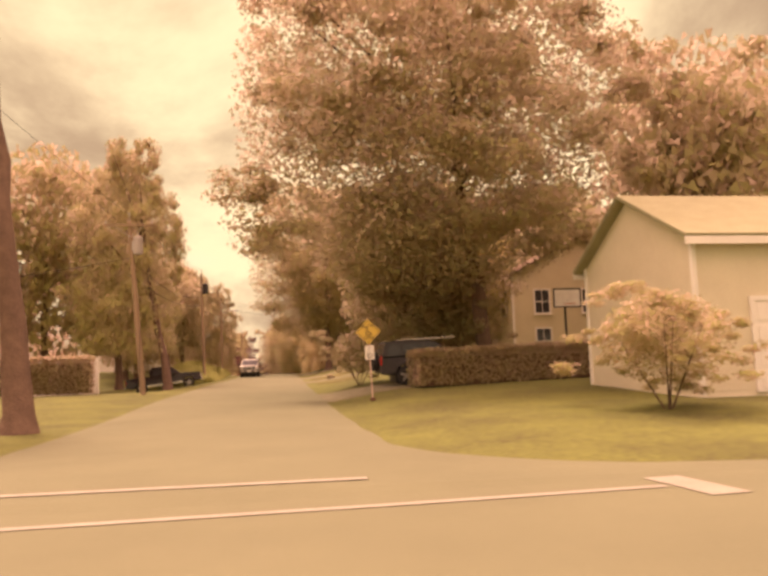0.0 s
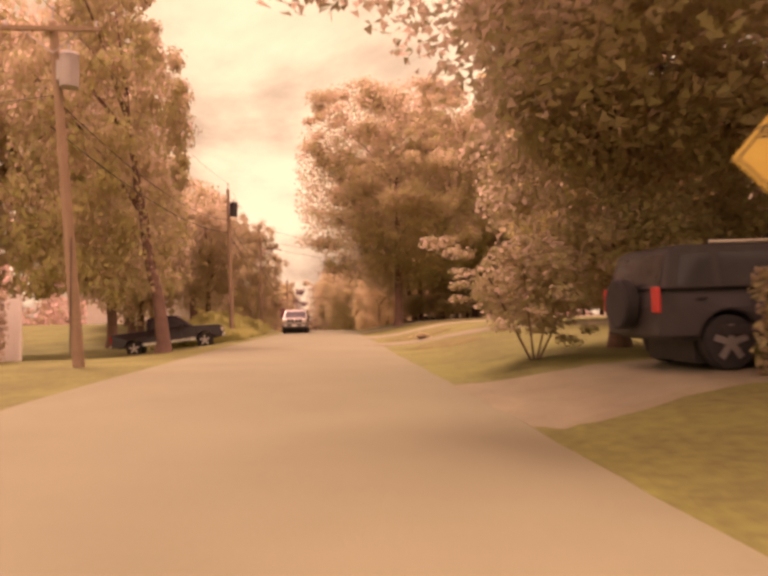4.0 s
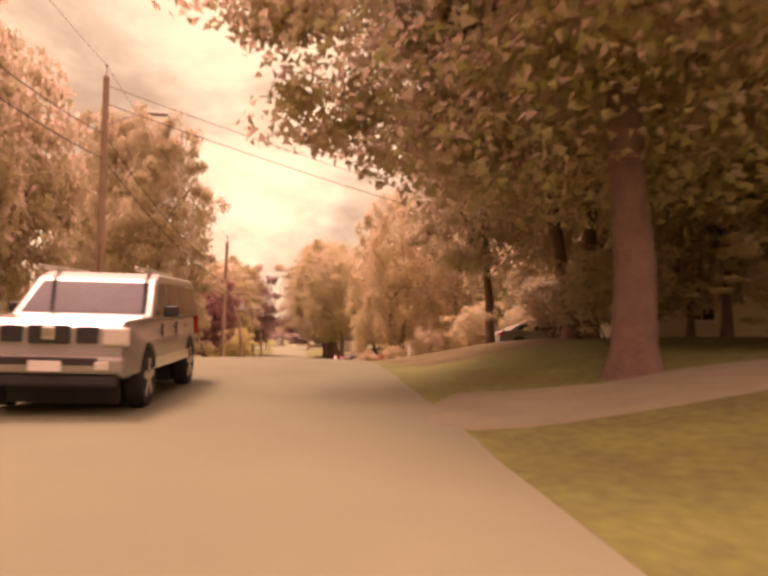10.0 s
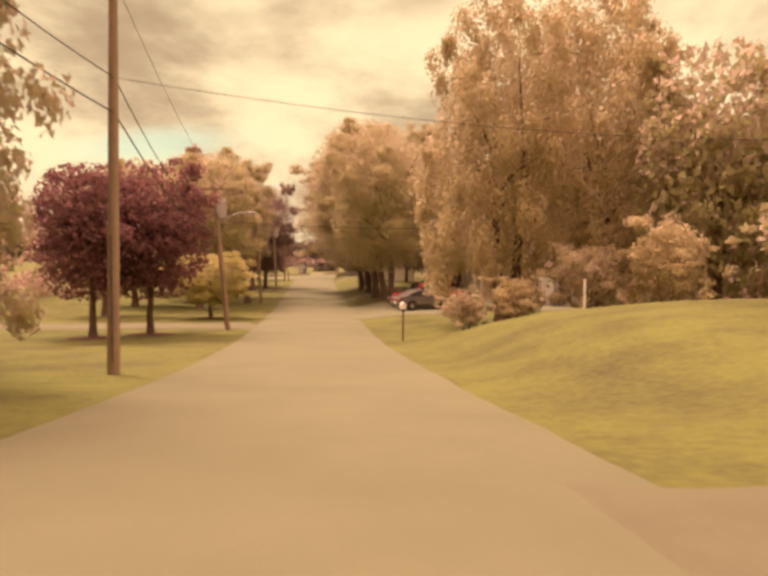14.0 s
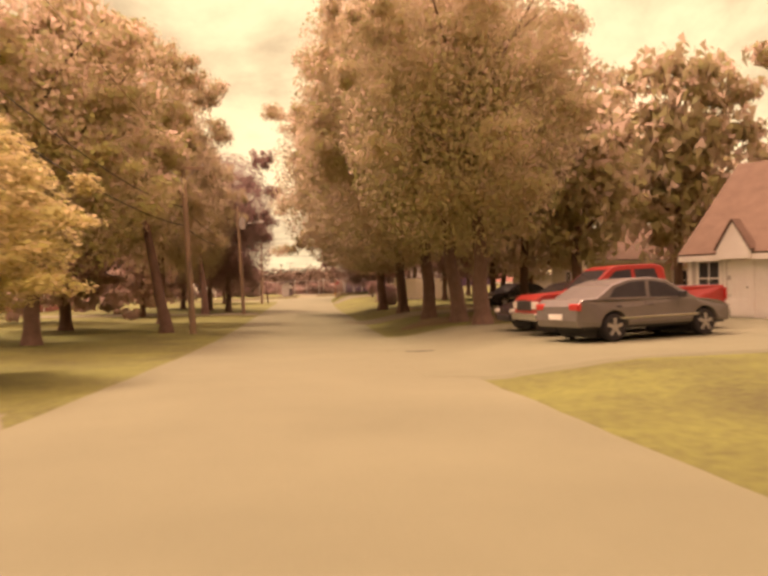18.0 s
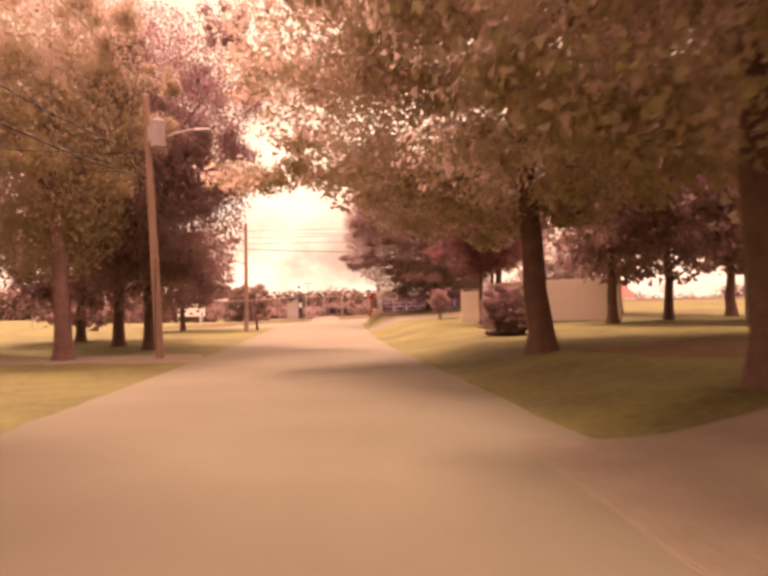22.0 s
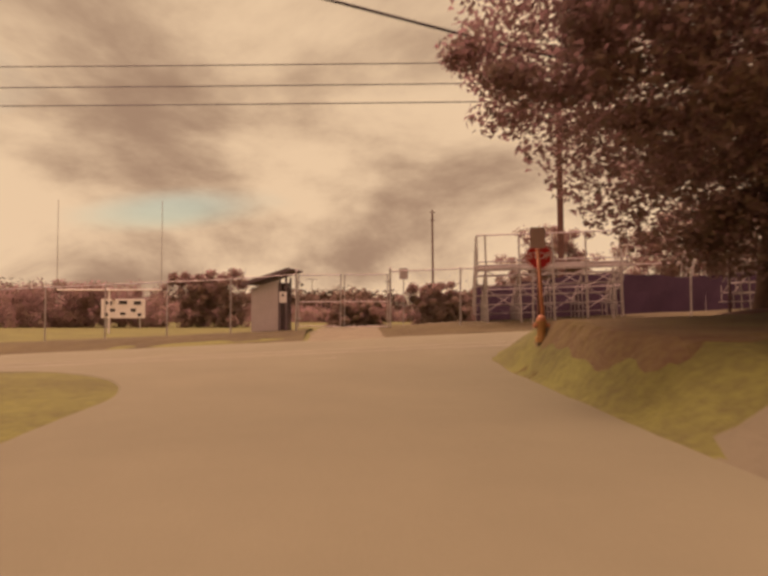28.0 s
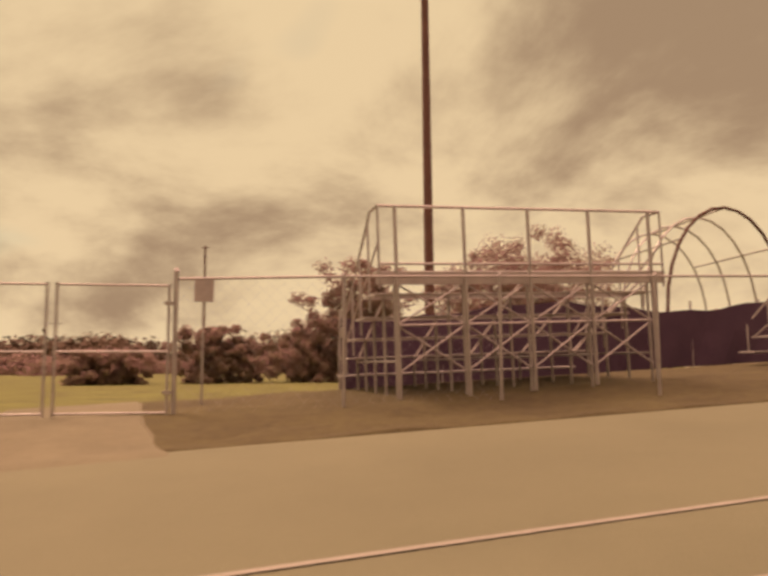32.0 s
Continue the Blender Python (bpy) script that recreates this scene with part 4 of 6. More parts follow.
def weed_band(x0, x1, y0, y1, n, tall, seed, label):
    """Rank weeds along a verge: stalks of drooping blades, thick and thin by patches."""
    rng = np.random.default_rng(seed)
    cs = []
    while len(cs) < n:
        x, y, u = rng.uniform(x0, x1), rng.uniform(y0, y1), rng.random()
        thick = .5 + .9 * noise.noise((x * .5, y * .5, seed))
        if u > thick + .35:
            continue
        h = tall * max(.2, .55 + .7 * noise.noise((x * .8, y * .6, seed + 3))) * min(1, .35 + (x1 - x) / 1.6)
        zg = ground_z(x, y)
        for k in range(16):
            q = rng.random()
            cs.append((x + rng.normal() * .05 + .12 * q, y + rng.normal() * .07, zg + h * q))
    v = leaf_cloud(np.array(cs), np.full(len(cs), .05), 1, .22, rng, 1.3, -1.6, .3)
    tagged(new("weeds", blade_mesh("weeds", v, WEED_LEAF)), label, "weeds", kind="stuff")


weed_band(-10.5, -5.5, 60.2, 82.0, 90000, 1.2, 4, "rank yellow-green weeds along the verge")
hedge(-9.6, 39.6, -15.5, 38.8, 1.5, 1.9, "tall clipped dark hedge before the white fence")
hedge(4.9, 26.9, 13.0, 28.0, 1.3, 1.35, "long clipped hedge beside the driveway")
tree(14.6, 107.0, 2.4, 5.2, .6, "round", LEAF_DARK, 2, 1, .12, label="dense small tree before the white house")
bush(12.4, 106.2, 2.0, 3.9, LEAF_DARK, 3, "dark shrub before the white house", fine=1)
bush(11.2, 113.0, 2.2, 3.6, LEAF_DARK, 2, "dark shrub before the white house", fine=1)
tree(-13.4, 91.5, 3.4, 12.5, 1.0, "round", LEAF_DARK, 3, 1, .24, label="dense dark tree before the white house")
tree(-14.5, 99, 4.2, 15.0, 1.0, "round", LEAF_DARK, 4, 1, .24, label="dense dark tree beside the white house")
hedge(11.7, 109.2, 15.0, 108.4, 1.0, 1.15, "clipped dark hedge below the house windows")


def far_bank(name, pts, mat, label, seed, leaf=.26):
    """A far tree line: leaf clumps over a ridge of (x, y, height, width)."""
    rng = np.random.default_rng(seed)
    cs, rs = [], []
    for x, y, h, w in pts:
        z = ground_z(x, y)
        for i in range(int(64 * max(1, h / 5))):
            cs.append((x + rng.normal() * w * .36, y + rng.normal() * w * .3, z + h * rng.uniform(.03, .95) ** 1.2))
            rs.append(w * rng.uniform(.12, .24))
    v = leaf_cloud(np.array(cs), np.array(rs), 120 if leaf < .4 else 60, leaf, rng, .8)
    tagged(new(name, blade_mesh(name, v, mat)), label, "far woods", kind="stuff")


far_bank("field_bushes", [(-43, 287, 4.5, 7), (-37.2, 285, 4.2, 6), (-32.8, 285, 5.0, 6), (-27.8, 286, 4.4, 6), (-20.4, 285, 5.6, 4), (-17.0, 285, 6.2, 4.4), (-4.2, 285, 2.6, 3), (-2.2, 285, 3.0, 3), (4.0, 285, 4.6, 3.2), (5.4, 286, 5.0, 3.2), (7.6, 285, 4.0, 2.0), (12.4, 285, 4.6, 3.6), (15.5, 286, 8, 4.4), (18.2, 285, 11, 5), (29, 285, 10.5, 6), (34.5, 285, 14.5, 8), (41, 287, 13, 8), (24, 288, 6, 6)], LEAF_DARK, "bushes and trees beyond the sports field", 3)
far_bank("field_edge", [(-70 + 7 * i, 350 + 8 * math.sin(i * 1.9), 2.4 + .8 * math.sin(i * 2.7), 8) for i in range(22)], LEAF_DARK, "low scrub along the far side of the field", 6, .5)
far_bank("far_woods", [(-260 + 26 * i, 560 + 60 * math.sin(i * 1.3), 9 + 4 * math.sin(i * 2.1), 34) for i in range(22)], FAR_WOOD, "distant wooded skyline", 4, 1.6)


# ---- utility poles and wires ----
def utility_pole(x, y, h, lean=0.0, lean_y=0.0, arm=0.0, transformer=0, lamp=0.0, mat=POLE_WOOD, label="", r=.15, cap=False):
    root = thing("utility_pole", Matrix.Translation(on_ground(x, y)), label or "weathered wooden utility pole on the verge", "utility pole", "utility poles")
    top = Vector((lean, lean_y, h))

    def at(z):
        return Vector((lean * z / h, lean_y * z / h, z))
    bm = B()
    loft(bm, [(lean * k, lean_y * k, -.3 + (h + .3) * k) for k in (0, .25, .5, .75, .99, 1)], [r * (1 - .34 * k) for k in (0, .25, .5, .75, .99, 1)], 14)
    part("shaft", bm, mat, root, smooth=True)
    bm = B()
    tube(bm, at(h), at(h) + Vector((0, 0, .35)), .025, .02, 6)
    box(bm, at(h) + Vector((0, 0, .36)), (.09, .09, .1), bevel=.02)
    part("insulator", bm, GALV, root)
    if arm:
        bm = B()
        a = at(h - .25)
        box(bm, a + Vector((0, -.17, 0)), (arm, .09, .12), bevel=.01)
        part("crossarm", bm, mat, root)
        for s in (-1, 1):
            bm = B()
            tube(bm, a + Vector((s * arm * .3, -.17, -.05)), at(h - .85) + Vector((0, -.13, 0)), .018, .018, 6)
            part("brace", bm, GALV, root)
            bm = B()
            tube(bm, a + Vector((s * arm * .46, -.17, .05)), a + Vector((s * arm * .46, -.17, .22)), .045, .03, 8)
            part("insulator", bm, GALV, root)
    if transformer:
        c = at(h - 1.3) + Vector((.34, -.1, 0))
        bm = B()
        tube(bm, c - Vector((0, 0, .42)), c + Vector((0, 0, .38)), .23, .23, 16)
        tube(bm, c + Vector((0, 0, .38)), c + Vector((0, 0, .46)), .245, .20, 16)
        can = part("transformer", bm, TRANSF if transformer == 1 else BLACK_TRIM, root, "grey can transformer")
        bm = B()
        tube(bm, c + Vector((0, -.05, .44)), c + Vector((0, -.05, .68)), .045, .03, 8)
        part("bushing", bm, GALV, can)
        bm = B()
        box(bm, c - Vector((.22, 0, 0)), (.14, .16, .5))
        part("bracket", bm, GALV, can)
    if lamp:
        bm = B()
        a = at(h - 1.7) if not arm else at(h - 2.0)
        pts = [a + Vector((lamp * t, -.05, .55 * math.sin(t * math.pi * .5))) for t in (0, .15, .3, .5, .7, .85, 1)]
        pipe(bm, pts, .03, 8)
        part("lamp_arm", bm, GALV, root)
        bm = B()
        box(bm, pts[-1] + Vector((.22, 0, -.02)), (.55, .2, .12), bevel=.05)
        part("lamp_head", bm, GALV, root, "grey street lamp head")
    bm = B()
    tube(bm, at(2.2) + Vector((.0, -r * .98, -1.9)), at(2.2) + Vector((.0, -r * .98, 1.0)), .012, .012, 6)
    part("ground_wire", bm, WIRE, root)
    return root.matrix_basis @ top


TOPS = [
    utility_pole(-6.65, 37.3, 8.7, lean=-.75, arm=2.4, transformer=1, label="leaning utility pole with a crossarm and grey transformer"),
    utility_pole(-6.4, 64.0, 9.3, lean=-.25, transformer=2, label="utility pole with a dark can transformer"),
    utility_pole(-6.75, 88.0, 8.7, lean=-.1, lamp=1.5, label="utility pole with a curved street lamp arm"),
    utility_pole(-5.8, 113.0, 8.7, lean=.1, label="plain tall wooden utility pole"),
    utility_pole(-6.35, 134.9, 7.7, lean=-.75, arm=2.4, transformer=1, lamp=1.5, label="leaning utility pole with crossarm, transformer and street lamp"),
    utility_pole(-7.45, 163.0, 7.4, lean=-.4, arm=1.9, label="utility pole with a short crossarm"),
    utility_pole(-8.15, 189.3, 8.5, lean=-.45, transformer=1, lamp=1.5, label="utility pole with transformer and street lamp"),
    utility_pole(-8.9, 215.0, 7.2, lean=.0, label="bare wooden utility pole at the corner"),
]


def wire(name, a, b, sag, r=.011, label="sagging black utility cable"):
    cu = bpy.data.curves.new(name, "CURVE")
    cu.dimensions, cu.bevel_depth, cu.bevel_resolution = "3D", r, 0
    sp = cu.splines.new("POLY")
    n = 14
    sp.points.add(n)
    for i in range(n + 1):
        t = i / n
        p = Vector(a).lerp(Vector(b), t)
        sp.points[i].co = (p.x, p.y, p.z - 4 * sag * t * (1 - t), 1)
    cu.materials.append(WIRE)
    ob = new(name, cu)
    return tagged(ob, label, "cable", "overhead cables")


for a, b in zip(TOPS[:-1], TOPS[1:]):
    wire("overhead_cable", a + Vector((0, 0, .35)), b + Vector((0, 0, .35)), .35, .008)
    wire("overhead_cable", a + Vector((0, 0, -1.9)), b + Vector((0, 0, -1.9)), .75, .016)
    wire("overhead_cable", a + Vector((0, 0, -2.7)), b + Vector((0, 0, -2.7)), .6, .02)
wire("overhead_cable", (-7.5, -30, 8), TOPS[0] + Vector((0, 0, .3)), .6, .01)
wire("overhead_cable", TOPS[1] + Vector((0, 0, -1.9)), (14, 95, 8), .5, .008)
wire("overhead_cable", TOPS[3] + Vector((0, 0, -1.9)), (14, 118, 5.5), .4, .008)
wire("overhead_cable", TOPS[2] + Vector((0, 0, -.3)), (16, 112, 9.2), .3, .012)
wire("overhead_cable", TOPS[2] + Vector((0, 0, -.9)), (16, 112, 8.5), .4, .016)
wire("overhead_cable", TOPS[4] + Vector((0, 0, -1.9)), (22, 138, 4.5), .7, .01)
wire("overhead_cable", TOPS[0] + Vector((0, 0, -1.9)), (-26, 34, 6), .8, .01)
wire("overhead_cable", TOPS[6] + Vector((0, 0, -1.9)), (-24, 180, 4), .6, .014)
wire("overhead_cable", TOPS[7] + Vector((0, 0, -1.7)), (24, 236, 6.2), .9, .024)


# a short dark stub of a post by the corner
def stub_post(x, y, h, lean):
    root = thing("stub_post", Matrix.Translation(on_ground(x, y)), "short dark leaning wooden post beside the pole", "post")
    bm = B()
    tube(bm, (0, 0, -.2), (lean, 0, h), .085, .07, 10)
    part("shaft", bm, POLE_DARK, root, smooth=True)
    bm = B()
    box(bm, (lean, 0, h + .03), (.2, .2, .08), bevel=.02)
    part("cap", bm, POLE_DARK, root)


stub_post(-8.25, 215.9, 2.35, -.28)


# ---- signs ----
def text_mesh(body, size, mat, parent, m, name="lettering"):
    cu = bpy.data.curves.new(name, "FONT")
    cu.body, cu.size, cu.align_x, cu.align_y, cu.extrude = body, size, "CENTER", "CENTER", .001
    tmp = bpy.data.objects.new(name, cu)
    scene.collection.objects.link(tmp)
    me = bpy.data.meshes.new_from_object(tmp.evaluated_get(bpy.context.evaluated_depsgraph_get()))
    bpy.data.objects.remove(tmp)
    me.materials.clear()
    me.materials.append(mat)
    ob = new(name, me)
    ob.parent = parent
    ob.matrix_basis = m
    return ob


FACE = Matrix.Rotation(radians(90), 4, "X")


def plate(bm, w, h, r=.04, t=.006, n=4):
    pts = []
    for cx, cz, a0 in ((w / 2 - r, h / 2 - r, 0), (-w / 2 + r, h / 2 - r, 90), (-w / 2 + r, -h / 2 + r, 180), (w / 2 - r, -h / 2 + r, 270)):
        for k in range(n + 1):
            a = radians(a0 + 90 * k / n)
            pts.append((cx + r * math.cos(a), cz + r * math.sin(a)))
    prism(bm, pts, -t / 2, t / 2)


def warning_sign(x, y):
    root = thing("warning_sign", Matrix.Translation(on_ground(x, y)) @ Matrix.Rotation(radians(-2.5), 4, "Y"), "yellow diamond warning sign on a leaning post above a white notice", "road sign")
    bm = B()
    box(bm, (0, .03, 1.35), (.05, .03, 2.8))
    part("post", bm, SIGN_BACK, root)
    bm = B()
    box(bm, (0, .03, .05), (.18, .16, .12), bevel=.04)
    part("footing", bm, DIRT, root)
    bm = B()
    plate(bm, .61, .61, .04)
    bmesh.ops.rotate(bm, verts=bm.verts[:], matrix=Matrix.Rotation(radians(45), 3, "Y"))
    bmesh.ops.translate(bm, verts=bm.verts[:], vec=(0, -.01, 2.28))
    di = part("diamond", bm, SIGN_YELLOW, root, "yellow diamond plate")
    bm = B()
    for s in range(4):
        a = radians(90 * s)
        c = Vector((math.cos(a) * .405 + math.cos(a + math.pi / 2) * .405, 0, math.sin(a) * .405 + math.sin(a + math.pi / 2) * .405)) / 2
        box(bm, (c.x * .93, -.0155, 2.28 + c.z * .93), (.53, .003, .012), Matrix.Rotation(-(a + 3 * math.pi / 4), 3, "Y"))
    part("border", bm, SIGN_BLACK, di)
    text_mesh("SLOW", .14, SIGN_BLACK, di, Matrix.Translation((0, -.018, 2.47)) @ FACE)
    text_mesh("AREA", .14, SIGN_BLACK, di, Matrix.Translation((0, -.018, 2.08)) @ FACE)
    bm = B()
    pts = [Vector((.085 * math.cos(radians(a)), -.018, 2.245 + .085 * math.sin(radians(a)))) for a in range(150, 385, 15)]
    pipe(bm, pts, .012, 6)
    pipe(bm, [Vector((-.03, -.018, 2.375)), Vector((-.02, -.018, 2.27)), Vector((.05, -.018, 2.265)), Vector((.085, -.018, 2.19)), Vector((.115, -.018, 2.195))], .014, 6)
    tube(bm, (-.03, -.026, 2.40), (-.03, -.014, 2.40), .026, .026, 12)
    part("wheelchair_symbol", bm, SIGN_BLACK, di)
    bm = B()
    plate(bm, .305, .46, .03)
    bmesh.ops.translate(bm, verts=bm.verts[:], vec=(0, -.01, 1.59))
    no = part("notice", bm, WHITE, root, "white rectangular notice")
    text_mesh("NO", .085, SIGN_BLACK, no, Matrix.Translation((0, -.018, 1.74)) @ FACE)
    text_mesh("PARKING", .062, SIGN_BLACK, no, Matrix.Translation((0, -.018, 1.64)) @ FACE)
    for k, w in enumerate((.2, .22, .18)):
        bm = B()
        box(bm, (0, -.016, 1.55 - k * .065), (w, .004, .028))
        part("text_bar", bm, SIGN_BLACK, no)


warning_sign(3.02, 24.0)


def stop_sign(x, y):
    root = thing("stop_sign", Matrix.Translation(on_ground(x, y)), "red octagonal stop sign on a wooden post by the corner", "stop sign")
    bm = B()
    box(bm, (0, .05, .70), (.07, .07, 1.9))
    part("post", bm, POLE_DARK, root)
    bm = B()
    R = .26 / math.cos(math.pi / 8)
    prism(bm, [(R * math.cos(radians(22.5 + 45 * k)), R * math.sin(radians(22.5 + 45 * k)) + 1.40) for k in range(8)], -.004, .004)
    pl = part("plate", bm, SIGN_RED, root, "red octagonal plate")
    for k in range(8):
        a = radians(45 * k)
        bm = B()
        box(bm, (math.cos(a) * .242, -.006, 1.40 + math.sin(a) * .242), (.014, .003, .2), Matrix.Rotation(-a, 3, "Y"))
        part("border", bm, WHITE, pl)
    text_mesh("STOP", .185, WHITE, pl, Matrix.Translation((0, -.009, 1.40)) @ FACE)


stop_sign(-.2, 222.46)


def leaning_post(x, y):
    root = thing("sign_post", Matrix.Translation(on_ground(x, y)), "leaning reddish wooden post with a bare-backed square plate", "sign post")
    bm = B()
    tube(bm, (0, 0, -.15), (-.12, 0, 1.6), .04, .036, 12)
    part("post", bm, HYDRANT, root, smooth=True)
    bm = B()
    plate(bm, .30, .40, .03)
    bmesh.ops.translate(bm, verts=bm.verts[:], vec=(-.13, -.055, 1.72))
    pl = part("plate", bm, SIGN_BACK, root, "bare back of a square plate")
    bm = B()
    for z in (1.6, 1.84):
        tube(bm, (-.13, -.075, z), (-.13, -.04, z), .012, .012, 8)
    part("bolt", bm, GALV, pl)


def fire_hydrant(x, y):
    root = thing("fire_hydrant", Matrix.Translation(on_ground(x, y)) @ Matrix.Scale(.95, 4), "faded yellow and red fire hydrant beside the leaning post", "fire hydrant")
    bm = B()
    loft(bm, [(0, 0, -.08), (0, 0, .03), (0, 0, .035), (0, 0, .30), (0, 0, .305), (0, 0, .34)], [.12, .12, .085, .085, .11, .11], 14)
    part("barrel", bm, HYDRANT_BODY, root, "faded yellow barrel")
    bm = B()
    loft(bm, [(0, 0, .34), (0, 0, .41), (0, 0, .45), (0, 0, .455), (0, 0, .50)], [.095, .08, .045, .022, .02], 14)
    part("bonnet", bm, HYDRANT, root, "faded red bonnet")
    for s in (-1, 1):
        bm = B()
        tube(bm, (s * .07, 0, .25), (s * .13, 0, .25), .045, .045, 10)
        tube(bm, (s * .13, 0, .25), (s * .155, 0, .25), .055, .05, 6)
        part("nozzle_cap", bm, HYDRANT, root, "faded red nozzle cap")


leaning_post(-.3, 221.75)
fire_hydrant(-.42, 221.5)


def small_sign(x, y):
    root = thing("small_sign", Matrix.Translation(on_ground(x, y)), "small white sign on a thin dark post by the corner", "sign")
    bm = B()
    tube(bm, (0, 0, -.2), (0, 0, 2.2), .025, .025, 8)
    part("post", bm, POLE_DARK, root)
    bm = B()
    box(bm, (0, -.03, 1.9), (.3, .01, .5), bevel=.004)
    part("plate", bm, WHITE, root)


small_sign(3.4, 221.9)


def mailbox(x, y):
    root = thing("mailbox", Matrix.Translation(on_ground(x, y)), "white mailbox on a thin dark post in the lawn", "mailbox")
    bm = B()
    box(bm, (0, 0, .65), (.07, .07, 1.5))
    part("post", bm, POLE_DARK, root)
    bm = B()
    pts = [(-.12, 0)] + [(.12 * math.cos(radians(a)), .16 + .12 * math.sin(radians(a))) for a in range(180, -1, -20)] + [(.12, 0)]
    prism(bm, pts, -.25, .25)
    bmesh.ops.translate(bm, verts=bm.verts[:], vec=(-.02, -.05, 1.4))
    part("box", bm, WHITE, root, "white metal box", )
    bm = B()
    box(bm, (.14, .05, 1.52), (.012, .05, .18))
    part("flag", bm, SIGN_RED, root)


mailbox(2.25, 127.0)


def stake(x, y, h, label):
    root = thing("marker_stake", Matrix.Translation(on_ground(x, y)), label, "stake")
    bm = B()
    box(bm, (0, 0, h / 2 - .1), (.08, .05, h + .2), bevel=.008)
    part("shaft", bm, WHITE, root)


stake(7.6, 119.5, 1.0, "pale wooden marker stake on the hilltop")


# ---- houses ----
def house(name, x0, x1, y0, y1, base, wall_h, rise, ridge, wall_mat, roof_mat, label, windows=(), doors=(), over=.35, board=.15, shutters=False, turn=0.0, porch=None):
    """A gabled house on the box x0..x1, y0..y1; ridge: the axis along which the ridge runs.
    windows and doors: (side, along, sill height, width, height) with side in 's' (y0), 'w' (x0), 'n', 'e'."""
    cx, cy = (x0 + x1) / 2, (y0 + y1) / 2
    L, D = x1 - x0, y1 - y0
    corner = Matrix.Translation((x0, y0, 0))
    root = thing(name, corner @ Matrix.Rotation(radians(turn), 4, "Z") @ corner.inverted() @ Matrix.Translation((cx, cy, base)), label, "house")
    bm = B()
    box(bm, (0, 0, wall_h / 2 - .3), (L, D, wall_h + .6))
    half = D / 2 if ridge == "x" else L / 2
    if ridge == "x":
        ends = [[bm.verts.new((sx * L / 2, yy, zz)) for yy, zz in ((-D / 2, wall_h), (D / 2, wall_h), (0, wall_h + rise))] for sx in (-1, 1)]
        bm.faces.new(ends[0][::-1])
        bm.faces.new(ends[1])
        for i in (1, 2):
            j = (i + 1) % 3
            bm.faces.new((ends[0][i], ends[0][j], ends[1][j], ends[1][i]))
    else:
        pts = [(-L / 2, wall_h), (L / 2, wall_h), (0, wall_h + rise)]
        prism(bm, pts, -D / 2, D / 2)
    part("wall", bm, wall_mat, root)
    # lapped boards on the two sides that face the street
    bm = B()
    z = .1
    while z < wall_h:
        box(bm, (0, -D / 2 - .006, z + board / 2), (L, .014, board * .93), Matrix.Rotation(radians(4), 3, "X"))
        box(bm, (-L / 2 - .006, 0, z + board / 2), (.014, D, board * .93), Matrix.Rotation(radians(-4), 3, "Y"))
        z += board
    k = 0
    while k * board < rise - board:
        w = 2 * half * (1 - (k + 1) * board / rise)
        zz = wall_h + (k + .5) * board
        if ridge == "x":
            box(bm, (-L / 2 - .006, 0, zz), (.014, w, board * .93), Matrix.Rotation(radians(-4), 3, "Y"))
        else:
            box(bm, (0, -D / 2 - .006, zz), (w, .014, board * .93), Matrix.Rotation(radians(4), 3, "X"))
        k += 1
    tagged(part("siding", bm, wall_mat, root), kind="stuff")
    # roof slabs
    sl = math.hypot(half, rise)
    ang = math.atan2(rise, half)
    for s in (-1, 1):
        bm = B()
        ln = (L if ridge == "x" else D) + 2 * over
        wd = sl + over
        c = Vector((0, 0, 0))
        mid = (half + over * math.cos(ang)) / 2
        zc = wall_h + rise - mid * math.tan(ang) + .08
        n = max(3, int(wd / .28))
        for i in range(n):
            t = (i + .5) / n
            d = t * wd * math.cos(ang)
            zz = wall_h + rise + .08 - d * math.tan(ang) + .006 * (i % 2)
            sz = (ln, wd / n * 1.08, .07)
            rot = Matrix.Rotation(-s * ang - radians(1.2) * s, 3, "X")
            if ridge == "x":
                box(bm, (0, s * d, zz), sz, rot)
            else:
                box(bm, (s * d, 0, zz), (sz[1], sz[0], sz[2]), Matrix.Rotation(s * ang + radians(1.2) * s, 3, "Y"))
        tagged(part("shingles", bm, roof_mat, root), kind="stuff")
        bm = B()
        d = wd * math.cos(ang) / 2
        zz = wall_h + rise + .03 - d * math.tan(ang)
        if ridge == "x":
            box(bm, (0, s * d, zz), (ln * .995, wd, .06), Matrix.Rotation(-s * ang, 3, "X"))
        else:
            box(bm, (s * d, 0, zz), (wd, ln * .995, .06), Matrix.Rotation(s * ang, 3, "Y"))
        part("roof", bm, roof_mat, root)
        bm = B()
        e = half + over * math.cos(ang)
        ez = wall_h - over * math.sin(ang) - .06
        if ridge == "x":
            box(bm, (0, s * e, ez), (ln, .03, .2))
        else:
            box(bm, (s * e, 0, ez), (.03, ln, .2))
        part("fascia", bm, WHITE, root, "white painted fascia board")
    for sx in (-1, 1):
        for sy in (-1, 1):
            bm = B()
            box(bm, (sx * (L / 2 + .01), sy * (D / 2 + .01), wall_h / 2), (.12, .12, wall_h))
            part("corner_trim", bm, WHITE, root)

